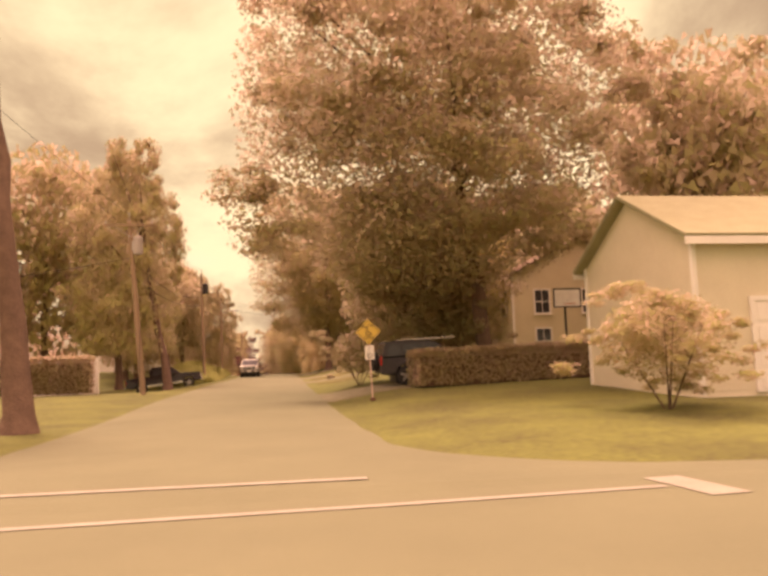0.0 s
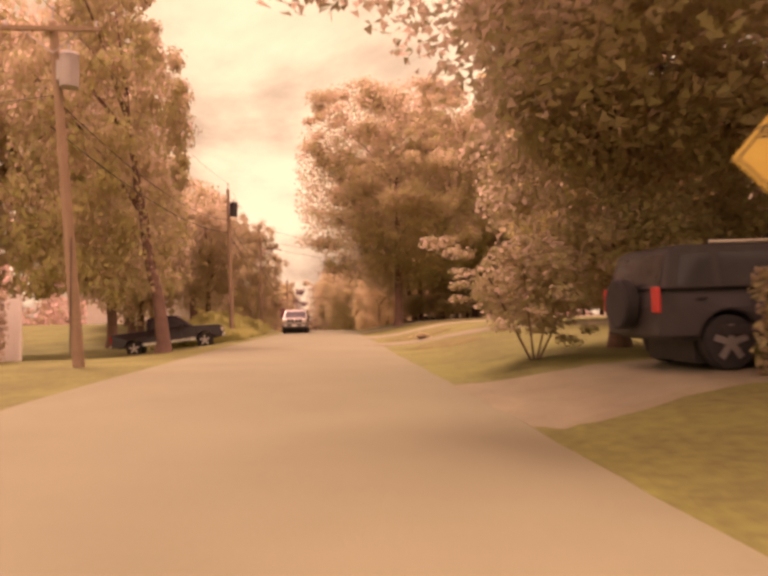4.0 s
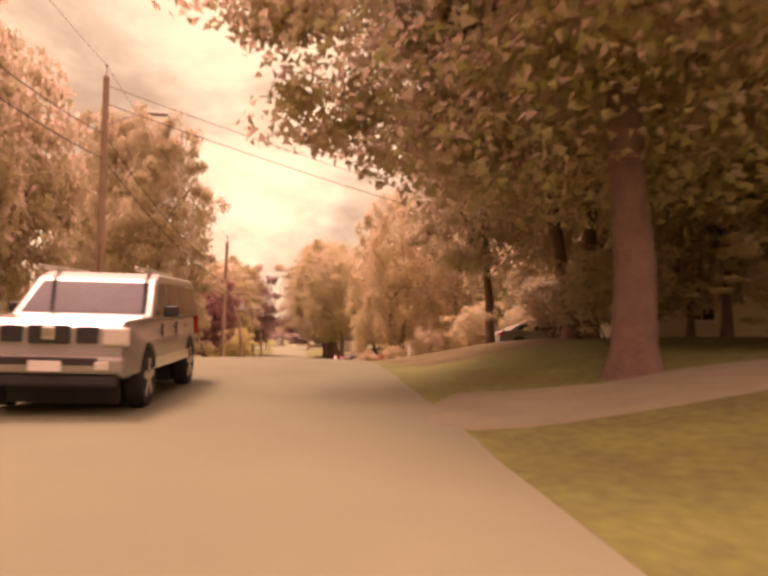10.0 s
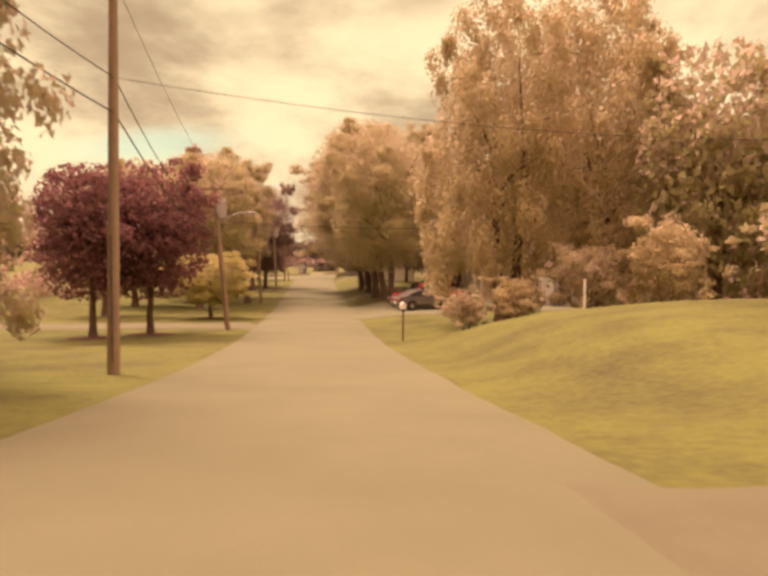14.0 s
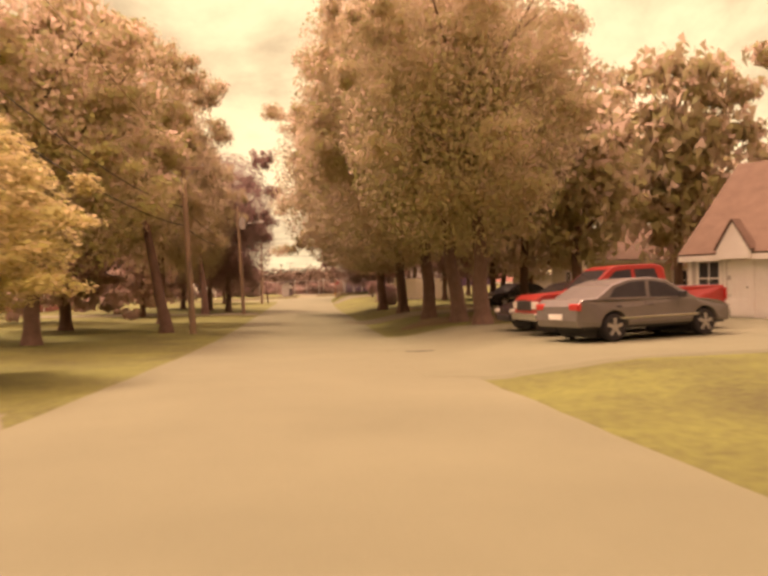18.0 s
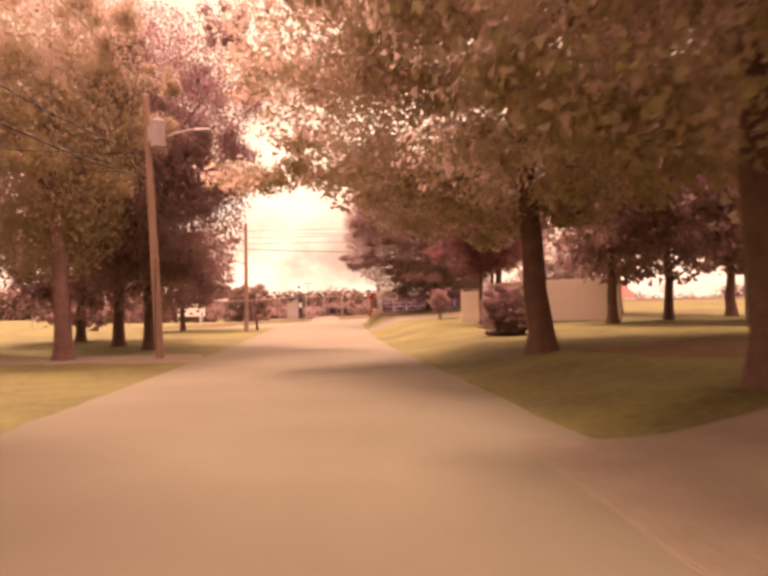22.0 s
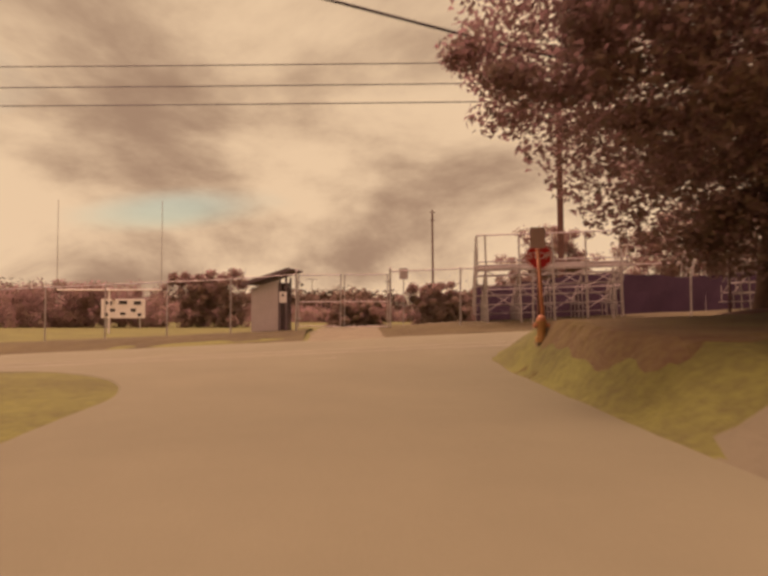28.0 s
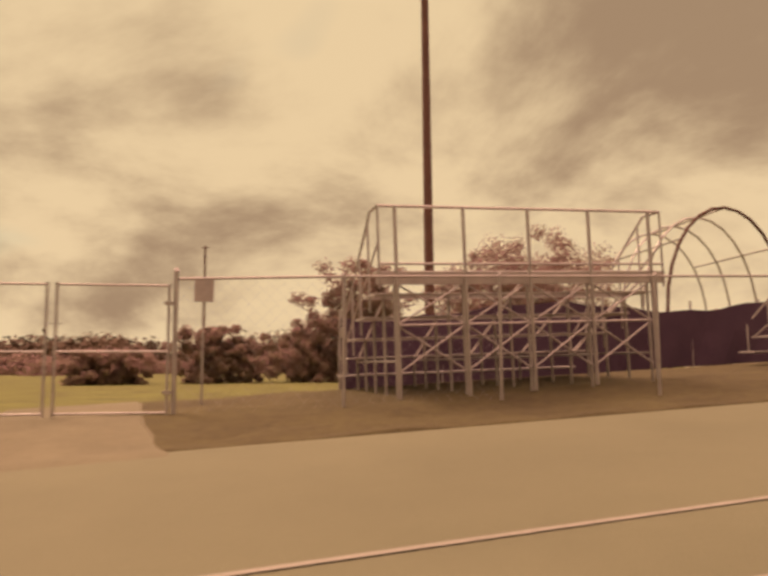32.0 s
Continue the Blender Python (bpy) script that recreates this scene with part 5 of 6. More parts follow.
    def face(side, along):
        return {"s": (Vector((along, -D / 2 - .03, 0)), 0), "n": (Vector((along, D / 2 + .03, 0)), 180),
                "w": (Vector((-L / 2 - .03, along, 0)), -90), "e": (Vector((L / 2 + .03, along, 0)), 90)}[side]
    for side, along, sill, w, h in windows:
        p, rz = face(side, along)
        m = Matrix.Translation(p + Vector((0, 0, sill + h / 2))) @ Matrix.Rotation(radians(rz), 4, "Z")
        bm = B()
        box(bm, (0, .012, 0), (w + .2, .024, h + .2))
        wi = part("window", bm, WHITE, root, "white framed sash window")
        wi.matrix_basis = m
        for nm, c, z in (("head", (0, -.02, h / 2 + .05), (w + .2, .06, .1)), ("foot", (0, -.02, -h / 2 - .05), (w + .2, .06, .1)), ("meeting_rail", (0, -.02, 0), (w, .05, .05)),
                         ("jamb", (-w / 2 - .05, -.02, 0), (.1, .06, h)), ("jamb", (w / 2 + .05, -.02, 0), (.1, .06, h)), ("mullion", (0, -.018, 0), (.03, .04, h))):
            bm = B()
            box(bm, c, z)
            part(nm, bm, WHITE, wi)
        bm = B()
        box(bm, (0, -.002, 0), (w, .012, h))
        part("pane", bm, GLASS, wi)
        bm = B()
        box(bm, (0, -.05, -h / 2 - .11), (w + .3, .12, .04))
        part("sill", bm, WHITE, wi)
        if shutters:
            for s in (-1, 1):
                bm = B()
                box(bm, (s * (w / 2 + .28), -.01, 0), (.32, .03, h + .1))
                part("shutter", bm, SHED_WALL, wi, "grey wooden shutter")
    if porch is not None:
        # a small gabled hood over the entry
        bm = B()
        prism(bm, [(porch - .6, 2.1), (porch + .6, 2.1), (porch + .6, 2.4), (porch, 3.35), (porch - .6, 2.4)], -D / 2 - .4, -D / 2)
        part("porch_gable", bm, WHITE, root, "small white gable over the entry")
        for s in (-1, 1):
            bm = B()
            box(bm, (porch + s * .34, -D / 2 - .2, 2.93), (1.25, .5, .05), Matrix.Rotation(s * 1.0, 3, "Y"))
            part("porch_roof", bm, roof_mat, root)
    for side, along, sill, w, h in doors:
        p, rz = face(side, along)
        big = w > 1.8
        n, k = (4, 4) if big else (2, 3)
        bm = B()
        box(bm, (0, 0, h / 2), (w, .04, h))
        d = part("garage_door" if big else "door", bm, WHITE, root, "white panelled door")
        d.matrix_basis = Matrix.Translation(p + Vector((0, 0, sill))) @ Matrix.Rotation(radians(rz), 4, "Z")
        for i in range(n):
            for j in range(k):
                bm = B()
                box(bm, ((i + .5 - n / 2) * w / n, -.025, (j + .5) * h / k), (w / n * .8, .02, h / k * .75), bevel=.006)
                part("panel", bm, WHITE, d)
        for c, z in (((-w / 2 - .06, -.01, h / 2), (.12, .07, h)), ((w / 2 + .06, -.01, h / 2), (.12, .07, h)), ((0, -.01, h + .06), (w + .24, .07, .12))):
            bm = B()
            box(bm, c, z)
            part("door_frame", bm, WHITE, d)
        if not big:
            bm = B()
            tube(bm, (w / 2 - .1, -.03, 1.0), (w / 2 - .1, -.09, 1.0), .03, .03, 8)
            part("door_knob", bm, CHROME, d)
    return root


house("garage_house", 10.4, 19.5, 16.9, 23.3, .42, 4.1, 1.65, "x", CREAM, ROOF_TAN, "cream sided garage house with a tan shingle roof",
      windows=(("s", 2.9, 2.2, .8, .9),), doors=(("s", -1.6, .05, 2.8, 2.3),))
house("yellow_house", 14.3, 23.0, 43.0, 51.0, 1.35, 5.6, 2.2, "y", YELLOW_SIDING, ROOF_BROWN, "two-storey pale yellow sided house behind the hedge",
      windows=(("w", -2.2, 3.2, .9, 1.4), ("w", 1.8, 3.2, .9, 1.4), ("s", -2.5, 3.2, .9, 1.4), ("s", .6, 3.2, .9, 1.4), ("s", -2.5, .7, .9, 1.5), ("w", 0, .7, .9, 1.5)), doors=(("s", 2.8, .1, .95, 2.05),))
house("white_house", 13.15, 21.2, 112.0, 119.0, ground_z(14, 111) + .1, 2.9, 2.9, "y", WHITE, ROOF_TAN, "white sided house with a steep tan gable on the hill",
      windows=(("s", -2.9, .8, 1.0, 1.4), ("s", -1.2, .8, .9, 1.4), ("s", 2.2, .8, 1.0, 1.4), ("w", -2.0, .8, 1.0, 1.4), ("w", 1.8, .8, 1.0, 1.4)), doors=(("s", .8, .1, .95, 2.05),), turn=-23)
house("cape_house", 11.7, 19.1, 156.6, 163.6, ground_z(13, 154), 2.45, 3.4, "x", WHITE, ROOF_BROWN, "low white sided cape house with a brown shingle roof",
      windows=(("s", -2.95, .85, .8, 1.15), ("s", .67, .85, .75, 1.2), ("s", 2.7, .75, 1.2, 1.4), ("e", -1.5, .85, .9, 1.2)), doors=(("s", -1.83, .1, .9, 2.0),), shutters=True, turn=-63, porch=-1.83)
house("beige_house", 12.6, 20.0, 89.5, 96.0, ground_z(13, 90), 3.0, 2.2, "x", CREAM, ROOF_BROWN, "beige sided house half hidden by the wood",
      windows=(("w", -1.2, .9, .9, 1.3), ("w", 1.4, .9, .9, 1.3), ("s", -2, .9, 1.0, 1.3), ("s", 1.5, .9, 1.0, 1.3)))
house("porch_house", -24.0, -14.2, 92.0, 101.0, ground_z(-15, 95), 5.2, 2.6, "y", WHITE, ROOF_BROWN, "tall white house half hidden by trees",
      windows=(("e", -2.5, .9, .9, 1.4), ("e", 0.5, 3.2, .9, 1.4), ("s", 2.0, .9, .9, 1.4), ("s", 3.6, 3.3, .9, 1.4), ("s", .4, 3.3, .9, 1.4)), doors=(("s", -.6, .1, .95, 2.05),))
house("brick_house", -36.0, -27.5, 200.0, 208.0, ground_z(-28, 202), 2.7, 1.8, "x", BRICK_RED, ROOF_BROWN, "low red brick house behind the street maples",
      windows=(("s", 2.2, 1.0, 1.2, 1.0), ("s", -1.5, 1.0, 1.2, 1.0), ("e", 0, 1.0, 1.2, 1.0)), board=.2)
house("rear_house", 15.0, 24.0, 176.0, 183.0, ground_z(16, 178), 3.0, 2.0, "x", CREAM, ROOF_BROWN, "cream sided house behind the big maples",
      windows=(("s", -3.2, .9, .9, 1.3), ("s", -1.2, .9, .9, 1.3), ("s", 1.6, .9, .9, 1.3), ("w", 0, .9, .9, 1.3)), doors=(("s", 3.2, .1, .95, 2.05),))
house("cream_garage", 16.0, 23.0, 193.0, 198.0, ground_z(17, 194), 2.4, .9, "x", VINYL, ROOF_TAN, "long low cream garage behind the trees",
      doors=(("s", -1.5, .05, 2.4, 2.0),))
house("left_house", -30.0, -21.5, 36.0, 43.0, ground_z(-22, 38), 2.7, 2.2, "x", WHITE, ROOF_BROWN, "white house behind the dark hedge",
      windows=(("s", 2.2, .9, 1.0, 1.3), ("s", -1.5, .9, 1.0, 1.3), ("e", 0, .9, 1.0, 1.3)))


def entry_steps(x, y, deg):
    root = thing("entry_steps", Matrix.Translation(on_ground(x, y)) @ Matrix.Rotation(radians(deg), 4, "Z"), "dark wooden entry steps with a railing beside the white house", "steps")
    for i in range(4):
        bm = B()
        box(bm, (.28 * i, 0, .18 * (i + 1) - .03), (.32, 1.1, .05), bevel=.008)
        part("tread", bm, SHED_DARK, root)
        bm = B()
        box(bm, (.28 * i + .14, 0, .09 + .18 * i), (.03, 1.06, .17))
        part("riser", bm, SHED_DARK, root)
    for s in (-1, 1):
        bm = B()
        tube(bm, (0, s * .55, .95), (.95, s * .55, 1.6), .03, .03, 8)
        part("handrail", bm, SHED_DARK, root)
        for i in (0, 3):
            bm = B()
            box(bm, (.28 * i, s * .55, .5 + .1 * i), (.06, .06, 1.0 + .14 * i))
            part("newel", bm, SHED_DARK, root)


entry_steps(15.9, 149.2, 27)


def basketball_hoop(x, y):
    root = thing("basketball_hoop", Matrix.Translation(on_ground(x, y)), "basketball backboard on a dark pole beside the house", "basketball hoop")
    bm = B()
    tube(bm, (0, .3, -.2), (0, .3, 3.1), .06, .05, 10)
    tube(bm, (0, .3, 3.0), (0, 0, 3.2), .04, .04, 8)
    part("pole", bm, BLACK_TRIM, root)
    bm = B()
    box(bm, (0, 0, 3.3), (1.2, .03, .8))
    part("backboard", bm, LAMP_GLASS, root, "pale backboard")
    for c, z in (((0, -.01, 2.91), (1.24, .05, .05)), ((0, -.01, 3.69), (1.24, .05, .05)), ((-.6, -.01, 3.3), (.05, .05, .73)), ((.6, -.01, 3.3), (.05, .05, .73))):
        bm = B()
        box(bm, c, z)
        part("frame_bar", bm, BLACK_TRIM, root)
    bm = B()
    pipe(bm, [Vector((.22 * math.cos(a), -.3 + .22 * math.sin(a), 3.03)) for a in np.linspace(0, 2 * math.pi, 17)], .012, 6)
    part("rim", bm, HYDRANT, root)


basketball_hoop(12.3, 29.7)


def panel_fence(pts, h, mat, label, top=.0):
    """A board fence through (x, y) corners: posts, rails and single boards."""
    root = thing("board_fence", Matrix.Translation(on_ground(*pts[0])), label, "fence")
    o = root.matrix_basis.translation
    for (xa, ya), (xb, yb) in zip(pts[:-1], pts[1:]):
        L = math.hypot(xb - xa, yb - ya)
        rz = Matrix.Rotation(math.atan2(yb - ya, xb - xa), 3, "Z")
        n = max(1, int(L / .18))
        for i in range(n):
            t = (i + .5) / n
            p = on_ground(xa + (xb - xa) * t, ya + (yb - ya) * t) - o
            bm = B()
            box(bm, (0, 0, h / 2), (L / n * .985, .03, h), bevel=.006)
            ob = part("board", bm, mat, root)
            ob.matrix_basis = Matrix.Translation(p) @ rz.to_4x4()
        m = max(1, round(L / 2.2))
        for i in range(m + 1):
            t = i / m
            p = on_ground(xa + (xb - xa) * t, ya + (yb - ya) * t) - o
            bm = B()
            box(bm, (0, .03, h / 2 - .1), (.12, .12, h + .25), bevel=.01)
            box(bm, (0, .03, h + .07), (.15, .15, .05), bevel=.01)
            ob = part("post", bm, mat, root)
            ob.matrix_basis = Matrix.Translation(p) @ rz.to_4x4()


panel_fence([(4.0, 204.6), (5.3, 203.6)], 1.65, VINYL, "low cream vinyl privacy fence at the lot's corner")
panel_fence([(5.3, 203.6), (7.2, 201.6), (10.5, 199.0)], 2.0, VINYL, "tall cream vinyl privacy fence along the lawn")
panel_fence([(-9.8, 41.5), (-13.5, 42.5)], 1.9, WHITE, "white board fence behind the hedge")


# ---- vehicles ----
def vehicle(name, m, label, category, prof, L, W, paint, wheels, wheel_r, cabin, glass, lights_front, lights_rear, lower=None, bed=None, tumble=.16, bars=()):
    """A car pointing along +x. prof: the side outline above the sills; cabin: outline of the upper body;
    glass: panes as (kind, points) in side view or (x, z) pairs for the ends."""
    root = thing(name, m, label, category, "parked vehicles")
    # side outline with round wheel arches cut out
    pts = []
    for x, z in prof:
        pts.append((x, z))
    sill = prof[0][1]
    under = []
    for wx in wheels:
        R = wheel_r * 1.18
        for a in range(0, 181, 15):
            under.append((wx - R * math.cos(radians(a)), max(sill, wheel_r + R * math.sin(radians(a)))))
    outline = [prof[0]] + under + prof[1:]
    bm = B()
    prism(bm, outline, -W / 2, W / 2)
    for v in bm.verts:
        k = max(0.0, (v.co.z - .75)) * .10 + max(0.0, .45 - v.co.z) * .15
        e = max(0.0, abs(v.co.x) - L / 2 + .5) * .22
        v.co.y *= 1 - k - e
    sharp = [ed for ed in bm.edges if len(ed.link_faces) == 2 and ed.calc_face_angle(0) > .7]
    bmesh.ops.bevel(bm, geom=sharp, offset=.035, segments=2, profile=.6, affect="EDGES")
    part("body", bm, paint, root, smooth=False)
    bm = B()
    prism(bm, cabin, -W / 2 * .97, W / 2 * .97)
    zb = min(z for _, z in cabin)
    zt = max(z for _, z in cabin)
    for v in bm.verts:
        v.co.y *= 1 - tumble * (v.co.z - zb) / (zt - zb)
    sharp = [ed for ed in bm.edges if len(ed.link_faces) == 2 and ed.calc_face_angle(0) > .5]
    bmesh.ops.bevel(bm, geom=sharp, offset=.03, segments=2, profile=.6, affect="EDGES")
    part("cab", bm, paint, root)
    for pane in glass:
        for s in (-1, 1):
            bm = B()
            vs = []
            for x, z in pane:
                y = s * (W / 2 * .97 * (1 - tumble * (z - zb) / (zt - zb)) + .006)
                vs.append(bm.verts.new((x, y, z)))
            bm.faces.new(vs)
            part("side_window", bm, GLASS, root)
    # front and rear screens follow the cabin's slanted ends
    front = sorted(cabin, key=lambda p: -p[0])
    for ends, nm in (((front[0], max((p for p in cabin if p[1] > zt - .12), key=lambda p: p[0])), "windscreen"),
                     ((front[-1], min((p for p in cabin if p[1] > zt - .12), key=lambda p: p[0])), "rear_window")):
        (xa, za), (xb, zb2) = ends
        d = Vector((xb - xa, 0, zb2 - za))
        nrm = Vector((d.z, 0, -d.x)).normalized() * (1 if nm == "windscreen" else -1) * .008
        bm = B()
        vs = []
        for t, s in ((.1, -1), (.1, 1), (.9, 1), (.9, -1)):
            x, z = xa + d.x * t, za + d.z * t
            vs.append(bm.verts.new(Vector((x, s * W / 2 * .86 * (1 - tumble * (z - zb) / (zt - zb)), z)) + nrm))
        bm.faces.new(vs)
        part(nm, bm, GLASS, root)
    for wx in wheels:
        for s in (-1, 1):
            bm = B()
            y0, y1 = s * (W / 2 - .22), s * (W / 2 - .0)
            tube(bm, (wx, y0, wheel_r), (wx, y1, wheel_r), wheel_r, wheel_r, 24)
            bmesh.ops.bevel(bm, geom=[e for e in bm.edges if abs(e.verts[0].co.y - e.verts[1].co.y) < 1e-5], offset=.03, segments=2, affect="EDGES")
            ty = part("tyre", bm, RUBBER, root, smooth=False)
            bm = B()
            ya, yb = s * (W / 2 - .05), s * (W / 2 + .012)
            tube(bm, (wx, ya, wheel_r), (wx, ya + s * .02, wheel_r), wheel_r * .68, wheel_r * .68, 20)
            for k in range(5):
                a = 2 * math.pi * k / 5 + .3
                c = Vector((wx + math.cos(a) * wheel_r * .36, yb - s * .02, wheel_r + math.sin(a) * wheel_r * .36))
                box(bm, c, (wheel_r * .6, .022, wheel_r * .24), Matrix.Rotation(-a, 3, "Y"))
            tube(bm, (wx, ya, wheel_r), (wx, yb, wheel_r), wheel_r * .16, wheel_r * .14, 10)
            part("rim", bm, RIM, ty)
    for (x, y, z, sx, sy, sz, mat, nm) in lights_front + lights_rear + list(bars):
        for s in ((-1, 1) if y else (1,)):
            bm = B()
            box(bm, (x, s * y, z), (sx, sy, sz), bevel=min(sx, sy, sz) * .25)
            part(nm, bm, mat, root)
    bm = B()
    box(bm, (0, 0, sill + .02), (L * .9, W * .86, .16))
    for wx in wheels:
        box(bm, (wx, 0, wheel_r), (wheel_r * 2.1, W * .72, wheel_r * 1.5))
    part("underbody", bm, BLACK_TRIM, root)
    for s in (-1, 1):
        bm = B()
        xm = max(p[0] for p in cabin) - .55
        box(bm, (xm, s * (W / 2 + .1), zb + .1), (.12, .2, .15), bevel=.03)
        part("wing_mirror", bm, BLACK_TRIM, root)
        for dx in (xm - .85, xm - 1.75):
            bm = B()
            box(bm, (dx, s * (W / 2 * .97 + .01), zb - .12), (.16, .03, .03), bevel=.008)
            part("door_handle", bm, BLACK_TRIM, root)
        for dx in (xm - .05, xm - 1.0):
            bm = B()
            box(bm, (dx, s * (W / 2 * .975), (zb + sill) / 2), (.012, .03, (zb - sill) * .8))
            part("door_gap", bm, BLACK_TRIM, root)
    return root


def pick_up(name, m, label, paint, plate_mat=CHROME):
    L, W = 5.4, 1.9
    r = vehicle(name, m, label, "pickup truck",
                [(-2.7, .48), (2.62, .45), (2.70, .62), (2.68, .98), (2.5, 1.08), (1.35, 1.16), (1.0, 1.18), (-2.68, 1.16), (-2.7, .6)], L, W, paint, (-1.65, 1.75), .37,
                [(1.25, 1.15), (.55, 1.74), (.3, 1.80), (-.75, 1.80), (-.95, 1.72), (-1.0, 1.15)],
                [[(.95, 1.2), (.45, 1.64), (.0, 1.68), (.0, 1.2)], [(-.1, 1.2), (-.1, 1.68), (-.68, 1.68), (-.8, 1.2)]],
                [(2.66, .72, .82, .10, .34, .2, LAMP_GLASS, "headlight")], [(-2.69, .80, .92, .06, .16, .34, LAMP_RED, "tail_light")],
                bars=[(2.70, 0, .52, .14, 1.8, .2, plate_mat, "bumper"), (-2.74, 0, .55, .12, 1.75, .18, plate_mat, "rear_bumper"),
                      (2.69, 0, .82, .08, 1.05, .26, BLACK_TRIM, "grille"), (-1.85, 0, 1.12, 1.5, 1.5, .12, BLACK_TRIM, "bed_floor"),
                      (0.05, .955, .50, 2.55, .02, .15, plate_mat, "side_strip")])
    return r


def sedan(name, m, label, paint):
    return vehicle(name, m, label, "car",
                   [(-2.22, .34), (2.2, .32), (2.27, .5), (2.2, .70), (1.85, .82), (1.0, .93), (-1.55, .99), (-2.1, .98), (-2.25, .82), (-2.27, .5)], 4.55, 1.78, paint, (-1.3, 1.36), .32,
                   [(1.15, .91), (.35, 1.36), (-.1, 1.43), (-.75, 1.41), (-1.25, 1.27), (-1.75, .98)],
                   [[(.85, .96), (.3, 1.28), (-.2, 1.35), (-.25, .97)], [(-.35, .98), (-.3, 1.35), (-.75, 1.33), (-1.2, 1.2), (-1.4, 1.0)]],
                   [(2.18, .62, .62, .16, .36, .14, LAMP_GLASS, "headlight")], [(-2.2, .66, .80, .12, .34, .16, LAMP_RED, "tail_light")],
                   bars=[(2.26, 0, .42, .06, 1.0, .16, BLACK_TRIM, "grille"), (-2.27, 0, .58, .02, .52, .12, WHITE, "number_plate"), (0, .895, .52, 2.3, .02, .05, CHROME, "side_strip")])


def suv(name, m, label, paint, jeep=False):
    L = 4.75 if not jeep else 4.0
    h = L / 2
    return vehicle(name, m, label, "suv",
                   [(-h, .48), (h - .05, .45), (h, .65), (h - .04, 1.02), (h - .17, 1.11), (h - 1.2, 1.17), (-h + .1, 1.16), (-h, .9)], L, 1.85, paint, (-h + .98, h - .93), .38,
                   [(h - 1.1, 1.13), (h - 1.75, 1.66), (h - 2.0, 1.75), (-h + .35, 1.75), (-h + .2, 1.68), (-h + .05, 1.14)],
                   [[(h - 1.4, 1.18), (h - 1.85, 1.6), (h - 2.2, 1.63), (h - 2.2, 1.18)], [(h - 2.3, 1.18), (h - 2.3, 1.63), (h - 3.1, 1.63), (h - 3.1, 1.18)], [(h - 3.2, 1.18), (h - 3.2, 1.63), (-h + .35, 1.6), (-h + .25, 1.18)]],
                   [(h - .06, .74, .93, .14, .30, .22, LAMP_GLASS, "headlight")], [(-h - .0, .78, 1.0, .06, .18, .36, LAMP_RED, "tail_light")], tumble=.14,
                   bars=[(h - .01, 0, .95, .06, .46, .21, BLACK_TRIM, "grille"), (h - .02, .42, .95, .06, .24, .19, BLACK_TRIM, "grille"), (h + .0, 0, .96, .09, .16, .16, CHROME, "grille_badge"), (h + .06, 0, .645, .06, 1.15, .09, BLACK_TRIM, "air_intake"), (h + .0, 0, .60, .16, 1.7, .20, paint, "bumper"), (h - .02, 0, .42, .14, 1.55, .14, BLACK_TRIM, "air_dam"), (h + .07, .62, .60, .05, .16, .10, LAMP_GLASS, "fog_lamp"), (h + .095, 0, .59, .02, .36, .12, WHITE, "number_plate"), (0, .62, 1.79, 2.2, .05, .05, CHROME, "roof_rail"), (0, .93, .55, 2.3, .02, .14, CHROME if not jeep else BLACK_TRIM, "side_step")])


def parked(x, y, deg, dz=.06, tilt=0.0, side=0.0):
    """A pose on the ground at (x, y), turned deg from +x, laid to the slope."""
    f = Vector((math.cos(radians(deg)), math.sin(radians(deg))))
    z1 = ground_z(x + f.x * 1.3, y + f.y * 1.3)
    z0 = ground_z(x - f.x * 1.3, y - f.y * 1.3)
    s1 = ground_z(x - f.y * .8, y + f.x * .8)
    s0 = ground_z(x + f.y * .8, y - f.x * .8)
    return Matrix.Translation((x, y, (z0 + z1 + s0 + s1) / 4 + dz)) @ Matrix.Rotation(radians(deg), 4, "Z") @ Matrix.Rotation(-math.atan2(z1 - z0, 2.6), 4, "Y") @ Matrix.Rotation(math.atan2(s1 - s0, 1.6), 4, "X")


pick_up("pickup_truck", parked(-8.5, 56.6, 7, -.06), "dark extended-cab pickup parked on the grass verge", CAR_DARK)
pick_up("pickup_truck", parked(6.35, 150.4, 184), "bright red pickup parked facing the street", CAR_RED)
sedan("car", parked(5.75, 148.0, 17), "dark grey sedan parked with its tail to the street", CAR_GREY)
sedan("car", parked(5.9, 152.8, 187), "dark sedan parked behind the red pickup", CAR_DARK)
sedan("car", parked(10.7, 97.4, 8), "silver sedan parked on the wide driveway", CAR_SILVER)
sedan("car", parked(9.9, 174.6, 200), "dark sedan parked under the maples", CAR_DARK)
suv("suv", parked(-2.95, 75.1, -91, .05), "silver-white suv facing up the street", CAR_SILVER)
jeep = suv("suv", parked(5.93, 29.3, 2, .05), "dark boxy suv with a spare wheel parked behind the hedge", BLACK_TRIM, jeep=True)
bm = B()
tube(bm, (-2.02, 0, .95), (-2.24, 0, .95), .37, .37, 24)
bmesh.ops.bevel(bm, geom=bm.edges[:], offset=.03, segments=1, affect="EDGES")
part("spare_tyre", bm, RUBBER, jeep)


# ---- the sports field across the end of the street ----
SKEW = Matrix.Rotation(radians(-11.7), 4, "Z")


